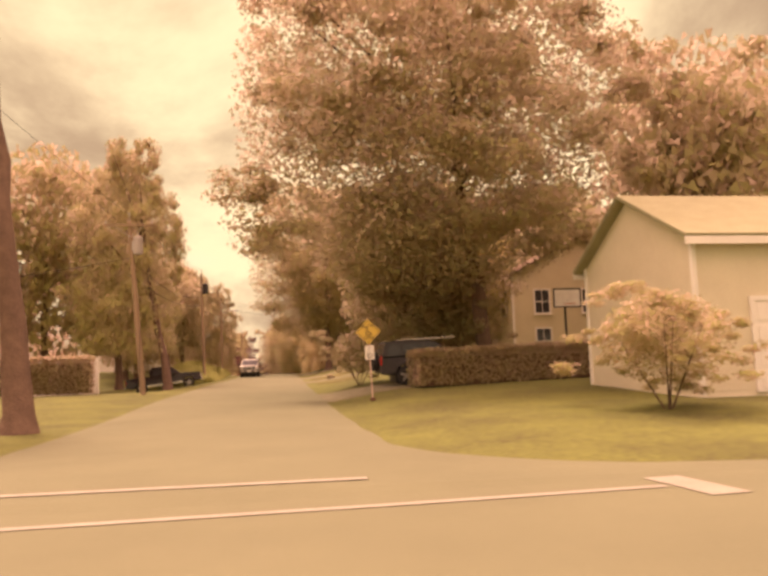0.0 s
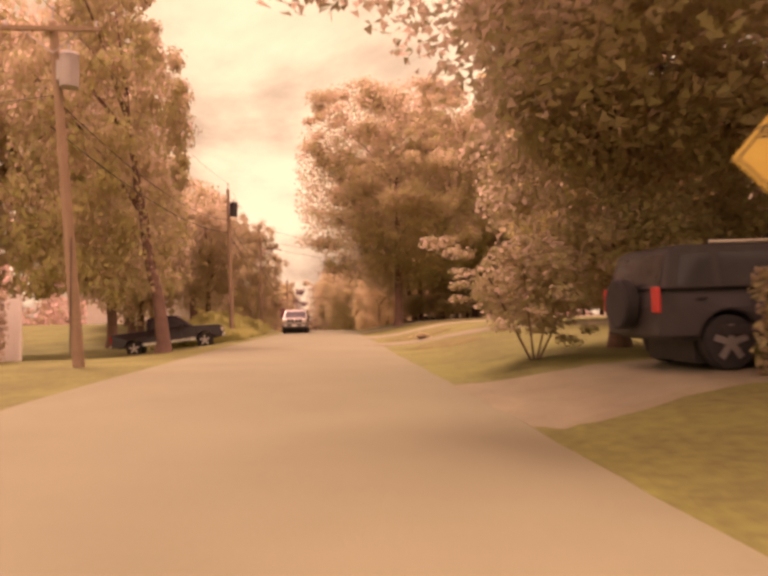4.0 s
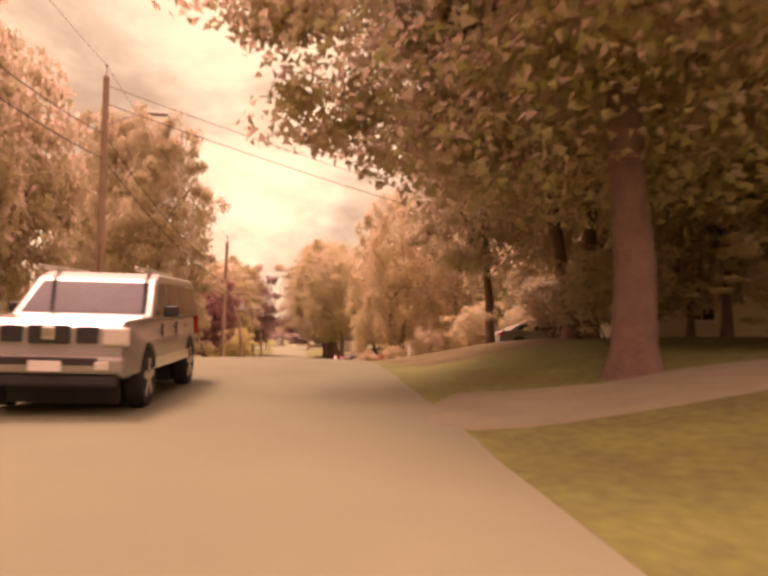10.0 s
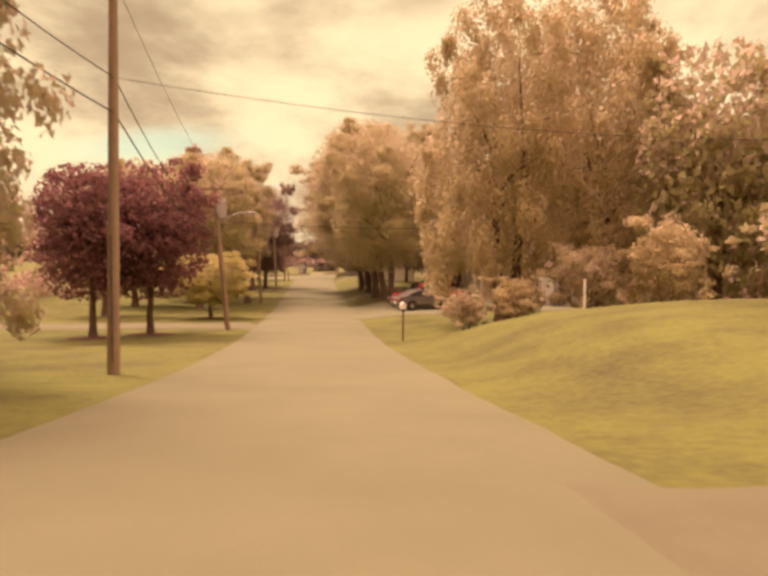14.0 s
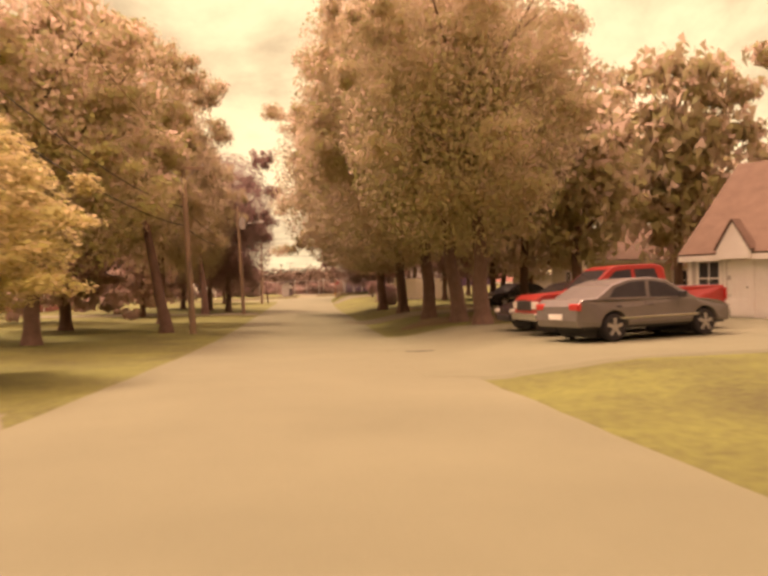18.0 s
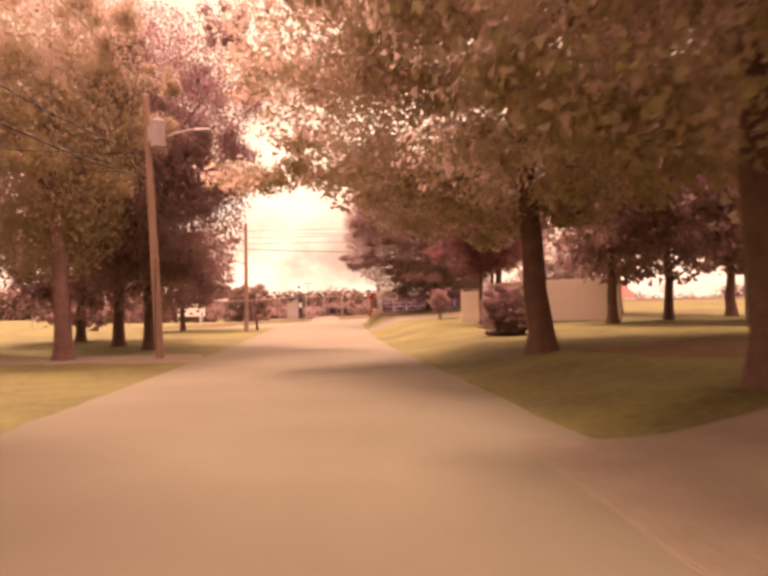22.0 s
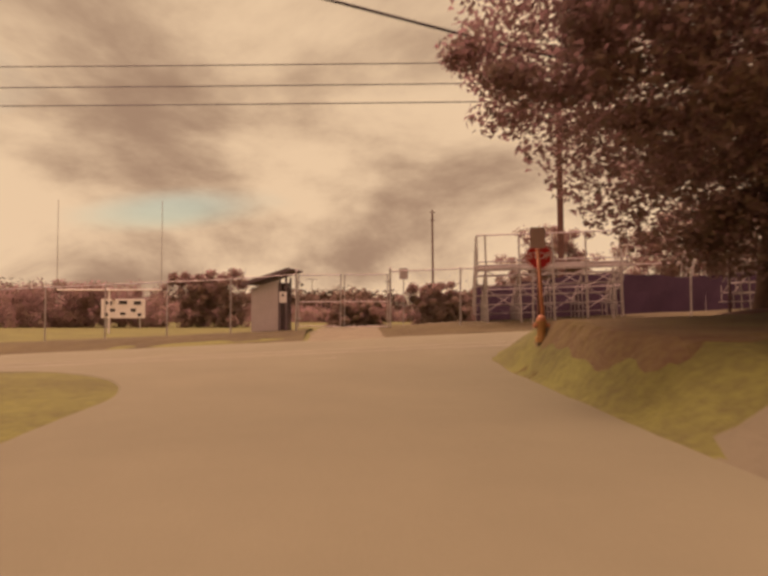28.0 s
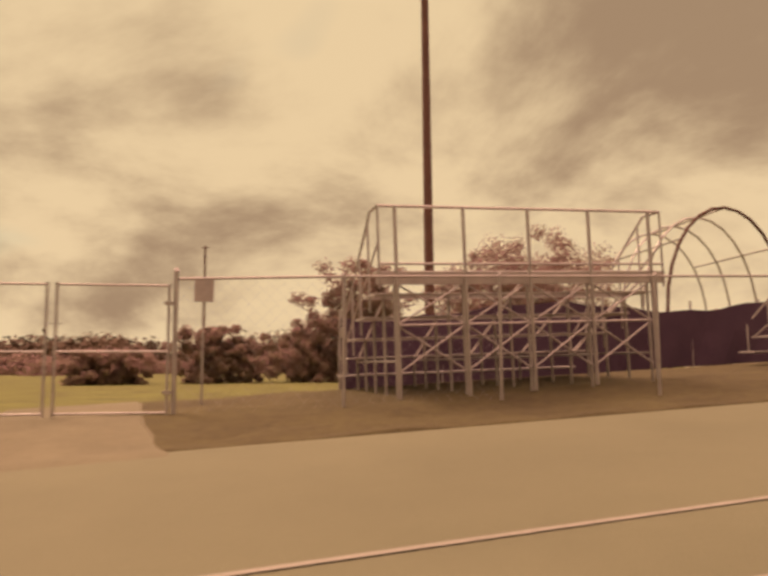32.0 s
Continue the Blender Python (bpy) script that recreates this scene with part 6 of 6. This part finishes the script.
def bleachers(x, y, L, label, base, posts):
    root = thing("bleachers", Matrix.Translation((x, y, base)) @ Matrix.Rotation(radians(-6), 4, "Z") @ Matrix.Rotation(radians(-1.8), 4, "Y"), label, "bleachers")
    x0, x1 = 0.0, L
    rows, rise, run = 5, .36, .74
    top = 1.86
    # seats step down towards the field
    for k in range(rows):
        z, y = top - k * rise, .25 + k * run
        bm = B()
        box(bm, ((x0 + x1) / 2, y, z), (x1 - x0, .26, .045), bevel=.008)
        part("seat_plank", bm, ALU, root)
        bm = B()
        box(bm, ((x0 + x1) / 2, y + .34, z - rise), (x1 - x0, .5, .04), bevel=.008)
        part("foot_plank", bm, ALU, root)
    bm = B()
    box(bm, ((x0 + x1) / 2, -.03, top - .12), (x1 - x0 + .1, .04, .22), bevel=.006)
    part("back_plank", bm, ALU, root)
    for x in posts:
        for k in range(rows):
            bm = B()
            z = top - k * rise
            q = root.matrix_basis @ Vector((x, k * run, 0))
            zl = ground_z(q.x, q.y) - base
            tube(bm, (x, .1 + k * run, zl - .1), (x, .1 + k * run, z - .03), .028, .028, 8)
            part("leg", bm, GALV, root)
        bm = B()
        tube(bm, (x, .1, .35), (x, .1 + (rows - 1) * run, .35), .022, .022, 6)
        tube(bm, (x, .1, top - .05), (x, .1 + (rows - 1) * run, top - .05 - (rows - 1) * rise), .025, .025, 6)
        part("bearer", bm, GALV, root)
        bm = B()
        q = root.matrix_basis @ Vector((x, 0, 0))
        tube(bm, (x, -.06, -.05 + ground_z(q.x, q.y) - base), (x, -.06, top + 1.1), .034, .034, 8)
        part("rail_post", bm, GALV, root)
    for a, b in zip(posts[:-1], posts[1:]):
        for za, zb in ((.15, .95), (.95, top - .2)):
            for s in (0, 1):
                bm = B()
                tube(bm, (a, 0 if s else .04, za if s else zb), (b, 0 if s else .04, zb if s else za), .019, .019, 6)
                part("cross_brace", bm, GALV, root)
        bm = B()
        tube(bm, (a, .0, .95), (b, .0, .95), .024, .024, 6)
        part("stringer", bm, GALV, root)
    for z, r in ((top + 1.1, .026), (top + .12, .022)):
        bm = B()
        tube(bm, (x0, -.06, z), (x1, -.06, z), r, r, 8)
        part("guard_rail", bm, GALV, root)
    # the side guards fall with the seats
    for x in (x0, x1):
        bm = B()
        low = Vector((x, .1 + (rows - 1) * run + .2, top + .35 - (rows - 1) * rise))
        pipe(bm, [Vector((x, -.06, top + 1.1)), Vector((x, .45, top + 1.1)), low + Vector((0, 0, .1))], .024, 8)
        pipe(bm, [Vector((x, -.06, top + .5)), low + Vector((0, 0, -.35))], .02, 8)
        part("side_rail", bm, GALV, root)
        for k in range(rows + 1):
            bm = B()
            y = -.06 + k * run * .95
            zt = top + 1.1 if y < .5 else top + 1.1 - (y - .45) / (low.y - .45) * (top + 1.1 - low.z - .1)
            tube(bm, (x, y, max(.05, top - .3 - k * rise)), (x, y, zt), .022, .022, 6)
            part("side_post", bm, GALV, root)
    return root


bleachers(.78, 234.7, 5.45, "aluminium bleachers with guard rails seen from behind", -1.5, (.3, 1.53, 2.75, 3.95, 5.2))
bleachers(10.6, 233.2, 5.2, "second aluminium bleachers farther along the fence", -1.0, (.3, 1.45, 2.6, 3.75, 4.95))


def chain_fence():
    root = thing("chain_fence", Matrix.Translation((-2.5, 235.0, 0)) @ SKEW, "tall galvanised chain-link fence posts and rails", "fence")

    def post(x, y, zt, r, nm="post"):
        bm = B()
        q = root.matrix_basis @ Vector((x, y, 0))
        tube(bm, (x, y, ground_z(q.x, q.y) - .2), (x, y, zt), r, r * .95, 10)
        tube(bm, (x, y, zt), (x, y, zt + .06), r * 1.2, r * .3, 10)
        part(nm, bm, GALV, root)

    def rail(a, b, r=.022, nm="rail"):
        bm = B()
        tube(bm, a, b, r, r, 8)
        part(nm, bm, GALV, root)
    xs = [-3.6 - 2.6 * i for i in range(1, 12)]
    last = (-3.6, .06)
    for x in xs:
        z = -.10 + .035 * (x + 6)
        post(x, 0, z + .02, .03)
        rail((x, 0, z), (last[0], 0, last[1]))
        last = (x, z)
    post(-3.6, 0, .22, .04, "gate_post")
    post(0, 0, .26, .04, "gate_post")
    last = (0, .14)
    for i, x in enumerate((2.6, 5.2, 8.0, 10.6, 13.4, 16.2, 19)):
        z = .22 + .045 * i
        post(x, 0, z + .02, .03)
        rail((last[0], 0, last[1]), (x, 0, z))
        last = (x, z)
    # a thin fabric of crossed wires on the nearest bays
    bm = B()
    for xa, xb, zt in ((-6.1, -3.65, -.1), (.05, 2.6, .12), (2.6, 5.2, .18)):
        zb = -1.95
        n = int((xb - xa) / .22)
        for i in range(-int((zt - zb) / .22), n):
            for s in (1, -1):
                x = xa + i * .22 if s > 0 else xb - i * .22
                t0, t1 = 0.0, zt - zb
                p, q = Vector((x, 0, zb)), Vector((x + s * t1, 0, zt))
                if s > 0:
                    if p.x < xa: p = Vector((xa, 0, zb + xa - x))
                    if q.x > xb: q = Vector((xb, 0, zb + xb - x))
                else:
                    if p.x > xb: p = Vector((xb, 0, zb + x - xb))
                    if q.x < xa: q = Vector((xa, 0, zb + x - xa))
                if q.z > p.z + .05:
                    tube(bm, p, q, .0011, .0011, 3, False)
    tagged(part("wire_mesh", bm, GALV, root), kind="stuff")
    return root


chain_fence()


def gate_leaf(xa, xb, za):
    root = thing("field_gate", Matrix.Translation((-2.5, 234.97, 0)) @ SKEW, "galvanised double gate leaf standing closed", "gate", "gate leaves")
    for x in (xa, xb):
        bm = B()
        tube(bm, (x, 0, -1.95), (x, 0, za), .023, .023, 10)
        part("stile", bm, GALV, root)
    for z in (za - .03, -.98, -1.9):
        bm = B()
        tube(bm, (xa, 0, z), (xb, 0, z), .018, .018, 8)
        part("rail", bm, GALV, root)
    for z in (za - .3, -1.6):
        bm = B()
        box(bm, (xa if xa < -3 else xb, -.0, z), (.14, .06, .05))
        part("hinge", bm, GALV, root)


gate_leaf(-3.5, -1.87, .06)
gate_leaf(-1.73, -.1, .06)


def ticket_shed(x, y):
    root = thing("ticket_shed", Matrix.Translation(on_ground(x, y, -.04)) @ SKEW, "small grey board shed with a slanting dark roof", "shed")
    for i in range(7):
        bm = B()
        box(bm, (-.54 + (i + .5) * 1.08 / 7 - .0, 0, .9 + .025 * i), (1.08 / 7 * .985, .04, 1.8 + .05 * i), bevel=.004)
        part("wall_board", bm, SHED_WALL, root)
    bm = B()
    box(bm, (-.54, .75, .9), (.05, 1.5, 1.85))
    part("side_wall", bm, SHED_WALL, root)
    bm = B()
    box(bm, (0, 1.5, 1.0), (1.08, .04, 2.1))
    part("rear_wall", bm, SHED_DARK, root)
    for px in (.60, .86):
        for py in (.0, 1.5):
            bm = B()
            box(bm, (px, py, 1.1), (.07, .07, 2.3))
            part("corner_post", bm, SHED_DARK, root)
    bm = B()
    box(bm, (.12, .7, 2.24), (2.0, 2.0, .05), Matrix.Rotation(radians(-17), 3, "Y"))
    part("roof", bm, SHED_DARK, root)
    bm = B()
    box(bm, (.12, -.31, 2.22), (2.02, .03, .14), Matrix.Rotation(radians(-17), 3, "Y"))
    part("fascia", bm, SHED_DARK, root)
    bm = B()
    plate(bm, .3, .44, .02)
    bmesh.ops.translate(bm, verts=bm.verts[:], vec=(.75, -.05, 1.42))
    no = part("notice", bm, WHITE, root, "white notice with a dark picture")
    bm = B()
    box(bm, (.75, -.056, 1.5), (.1, .004, .07))
    box(bm, (.73, -.056, 1.46), (.03, .004, .06))
    part("picture", bm, SIGN_BLACK, no)


ticket_shed(-7.35, 237.0)


def goal(x, y, w, tall, bar, label):
    root = thing("goal_post", Matrix.Translation(on_ground(x, y)), label, "goal post", "goal posts")
    bm = B()
    tube(bm, (0, 0, -.2), (0, 0, bar), .07, .07, 10)
    part("post", bm, WHITE, root)
    bm = B()
    tube(bm, (-w / 2, 0, bar), (w / 2, 0, bar), .06, .06, 10)
    part("crossbar", bm, WHITE, root)
    for s in (-1, 1):
        bm = B()
        tube(bm, (s * w / 2, 0, bar), (s * w / 2, 0, tall), .03, .022, 8)
        part("upright", bm, GALV, root)


goal(-20.6, 259, 7.1, 9.2, 3.0, "white football goal post with tall thin uprights")
goal(-25, 330, 7.1, 9.2, 3.0, "far white football goal post")


def scoreboard(x, y, board=WHITE, panel=SIGN_BLACK, k=1.0, label="white scoreboard with dark number panels on posts"):
    root = thing("scoreboard", Matrix.Translation(on_ground(x, y)) @ Matrix.Diagonal((k, k, k, 1)), label, "scoreboard")
    bm = B()
    box(bm, (0, 0, 1.9), (4.2, .2, 1.9), bevel=.03)
    part("board", bm, board, root)
    for sx in (-1.6, 1.6):
        bm = B()
        box(bm, (sx, .1, .5), (.14, .14, 1.4))
        part("post", bm, GALV, root)
    for i, (px, pz, w, h) in enumerate(((-1.4, 2.45, .7, .35), (0, 2.5, .8, .35), (1.4, 2.45, .7, .35), (-1.0, 1.75, .5, .3), (1.0, 1.75, .5, .3), (-1.6, 1.3, .35, .3), (0, 1.4, .5, .25), (1.6, 1.3, .35, .3))):
        bm = B()
        box(bm, (px, -.11, pz), (w, .03, h))
        part("number_panel", bm, panel, root)


scoreboard(-26.1, 280)
scoreboard(11.2, 317.7, BLUE_TARP, WHITE, .68, "small dark blue scoreboard with pale number panels")


def tall_pole(x, y, h, r, label, arms=(), mat=POLE_DARK):
    root = thing("tall_pole", Matrix.Translation(on_ground(x, y)), label, "pole")
    bm = B()
    loft(bm, [(-.12 * k, 0, -.3 + (h + .3) * k) for k in (0, .3, .6, .99, 1)], [r * (1 - .3 * k) for k in (0, .3, .6, .99, 1)], 14)
    part("shaft", bm, mat, root, smooth=True)
    for z, w in arms:
        bm = B()
        box(bm, (-.12, -.15, z), (w, .1, .12))
        part("crossarm", bm, mat, root)
        for s in (-1, -.5, .5, 1):
            bm = B()
            tube(bm, (-.12 + s * w * .46, -.15, z + .05), (-.12 + s * w * .46, -.15, z + .25), .05, .03, 8)
            part("insulator", bm, GALV, root)
    return root


tall_pole(7.83, 248.1, 16.3, .2, "tall dark wooden pole behind the bleachers", ((16.0, 1.5),))
tall_pole(12.77, 354.3, 22.6, .24, "thin far field lighting pole", ((22.2, 1.2), (20.6, .9)))
tall_pole(-15.0, 420, 12, .12, "far thin field lighting pole", ((11.8, 3.0),))
tall_pole(-45, 230.5, 9.0, .165, "tall dark wooden utility pole along the crossing road", ((8.6, 1.6),))
for z in (6.0, 5.4, 4.87):
    wire("overhead_cable", (-45, 230.5, z - .4), (40, 226.5, z + .6), .4, .016)
wire("overhead_cable", TOPS[7] + Vector((0, 0, -.6)), (40, 232, 6.6), .5, .01)


def notice_board(x, y):
    root = thing("notice_board", Matrix.Translation(on_ground(x, y)), "pale blank notice board on a post behind the gate", "notice board")
    bm = B()
    box(bm, (0, 0, 2.05), (.34, .03, .44), bevel=.006)
    part("board", bm, ALU, root)
    bm = B()
    tube(bm, (0, .04, -.2), (0, .04, 2.2), .022, .022, 8)
    part("post", bm, GALV, root)


notice_board(-1.88, 236.6)


def windscreen(x0, x1, y, h):
    """Dark fabric hung on a low fence, sagging between its posts."""
    root = thing("fabric_screen", Matrix.Translation((0, y, 0)), "dark fabric screen hung along the ball field fence", "screen")
    n = int((x1 - x0) / .5)
    rows = []
    bm = B()
    vs = []
    for i in range(n + 1):
        x = x0 + (x1 - x0) * i / n
        g = ground_z(x, y)
        sag = .10 * abs(math.sin(i * .8)) + .16 * math.sin(i * .35 + 1)
        vs.append((bm.verts.new((x, .06 * math.sin(i * 1.7), g + .02)), bm.verts.new((x, .02 * math.sin(i), g + h * .55)), bm.verts.new((x, 0, g + h - sag))))
    for a, b in zip(vs[:-1], vs[1:]):
        bm.faces.new((a[0], b[0], b[1], a[1]))
        bm.faces.new((a[1], b[1], b[2], a[2]))
    part("fabric", bm, BLUE_TARP, root)
    for i in range(0, n + 1, 5):
        x = x0 + (x1 - x0) * i / n
        bm = B()
        tube(bm, (x, .05, ground_z(x, y) - .2), (x, .05, ground_z(x, y) + h + .05), .03, .03, 8)
        part("post", bm, GALV, root)


windscreen(1.4, 24.0, 238.9, 1.75)


def sweep(bm, pts, r, side, seg=8):
    """One bent tube along points that lie in a plane square to side."""
    rings = []
    for i, p in enumerate(pts):
        d = (pts[min(i + 1, len(pts) - 1)] - pts[max(i - 1, 0)]).normalized()
        up = d.cross(side).normalized()
        rings.append([bm.verts.new(p + (side * math.cos(a) + up * math.sin(a)) * r) for a in (2 * math.pi * k / seg for k in range(seg))])
    for a, b in zip(rings[:-1], rings[1:]):
        for k in range(seg):
            bm.faces.new((a[k], a[(k + 1) % seg], b[(k + 1) % seg], b[k]))
    bm.faces.new(rings[0])
    bm.faces.new(rings[-1])


def batting_cage(x, y):
    root = thing("batting_cage", Matrix.Translation(on_ground(x, y)), "bare arched hoops of a batting cage frame", "batting cage")
    for k in range(4):
        bm = B()
        pts = [Vector((.4 * k + 2.4 * math.cos(a), k * 1.5, 1.6 + 3.3 * math.sin(a))) for a in np.linspace(0, math.pi, 15)]
        sweep(bm, [Vector((pts[0].x, pts[0].y, -.2))] + pts + [Vector((pts[-1].x, pts[-1].y, -.2))], .05 if k == 0 else .035, Vector((0, 1, 0)))
        bmesh.ops.recalc_face_normals(bm, faces=bm.faces)
        part("hoop", bm, POLE_DARK if k == 0 else GALV, root)
    for a in (.7, 1.57, 2.4):
        bm = B()
        tube(bm, (2.4 * math.cos(a), 0, 1.6 + 3.3 * math.sin(a)), (1.2 + 2.4 * math.cos(a), 4.5, 1.6 + 3.3 * math.sin(a)), .03, .03, 8)
        part("purlin", bm, GALV, root)


batting_cage(14.2, 240.2)
house("field_house", 26.5, 31.5, 250, 255, ground_z(26, 250), 2.6, 1.6, "x", CREAM, ROOF_RED, "low field house with a red roof beyond the screen")


def mulch_ring(x, y, r):
    rows = []
    for k in range(4):
        rr = r * k / 3
        rows.append([(x + rr * math.cos(a), y + rr * math.sin(a), ground_z(x + rr * math.cos(a), y + rr * math.sin(a)) + (.07 * (1 - (k / 3) ** 2) if k < 3 else -.04)) for a in np.linspace(0, 2 * math.pi, 21)])
    sheet("mulch", rows, DIRT, "ring of dark mulch round a trunk", category="mulch")


def brown_ground(x, y, rx, ry, seed, label, mat=WORN_SHADED):
    """A thin brown sheet with a ragged edge, for dry worn lawn and for shade painted over grass."""
    rows = []
    for k in range(17):
        row = []
        for a in np.linspace(0, 2 * math.pi, 73):
            c, d = math.cos(a), math.sin(a)
            rag = 1 + .28 * noise.noise((c * 1.6 + seed, d * 1.6, 0)) + .12 * noise.noise((c * 6, d * 6 + seed, 2))
            px, py = x + rx * rag * k / 16 * c, y + ry * rag * k / 16 * d
            inset = min(px - edge_r(py) - flare(py, True), end_edge(px) - py) - .15 - .5 * abs(noise.noise((px * 1.3, py * 1.3, seed)))
            lift = .05 if k < 14 else .02 if k < 16 else -.07
            row.append((px, py, ground_z(px, py) + min(lift, .11 * step(0, .5, inset) - .06)))
        rows.append(row)
    sheet("brown_ground", rows, mat, label)


brown_ground(3.5, 43.8, 1.3, 1.6, 11, "dry patch in the sloping lawn", DRY_GRASS)
brown_ground(3.6, 52.6, 1.5, 2.4, 13, "dry patch in the sloping lawn", DRY_GRASS)
brown_ground(5.0, 86.4, 3.7, 4.9, 2, "dry brown worn grass below the roadside tree")
brown_ground(5.4, 162.2, 3.6, 3.2, 5, "brown ground below the street maples")
# the next two lay tree shade on the grass as brown colour
brown_ground(6.0, 180.5, 3.0, 3.0, 8, "brown patch painting the maples' shade onto the lawn")
brown_ground(.6, 219.4, 3.0, 2.8, 4, "brown patch painting tree shade onto the corner bank")
for x, y, r in ((-9.7, 132.0, 1.5), (-11.8, 130.0, 1.5), (-8.9, 108.5, 1.5), (-8.9, 144.4, 1.1), (4.2, 221.8, 1.3), (-12.4, 112, 1.4)):
    mulch_ring(x, y, r)


def sunken_patch(x, y, rx, ry, mat, label):
    rows = []
    for k in range(5):
        row = []
        for a in np.linspace(0, 2 * math.pi, 33):
            rag = 1 + .3 * noise.noise((math.cos(a) * 2, math.sin(a) * 2, 7))
            px, py = x + rx * rag * k / 4 * math.cos(a), y + ry * rag * k / 4 * math.sin(a)
            row.append((px, py, ground_z(px, py) + (.062 if k < 4 else .045)))
        rows.append(row)
    sheet("road_patch", rows, mat, label, category="road patch")


sunken_patch(.75, 150.1, .46, .2, TAR, "small dark broken patch in the asphalt")


# ---- woods that close the view behind the lots ----
def belt(name, x, ys, h, seed, label):
    rng = np.random.default_rng(seed)
    cs, rs = [], []
    for y in ys:
        for i in range(30):
            px = x + rng.normal() * 3.5
            py = y + rng.uniform(-4, 4)
            t = rng.uniform(.03, 1)
            cs.append((px, py, ground_z(px, py) + h * t * (.75 + .3 * noise.noise((y * .13, seed, 0)))))
            rs.append(rng.uniform(.9, 1.7))
    v = leaf_cloud(np.array(cs), np.array(rs), 26, .55, rng, .7)
    tagged(new(name, blade_mesh(name, v, LEAF_NEEDLE)), label, "woods", kind="stuff")


belt("back_woods", 36, np.arange(14, 216, 7), 15, 11, "wood closing the view behind the houses")
belt("back_woods", -33, np.arange(10, 216, 7), 12, 12, "wood closing the view behind the lawns")
belt("back_hedgerow", 27, np.arange(124, 206, 7), 7, 13, "undergrowth behind the house lots")
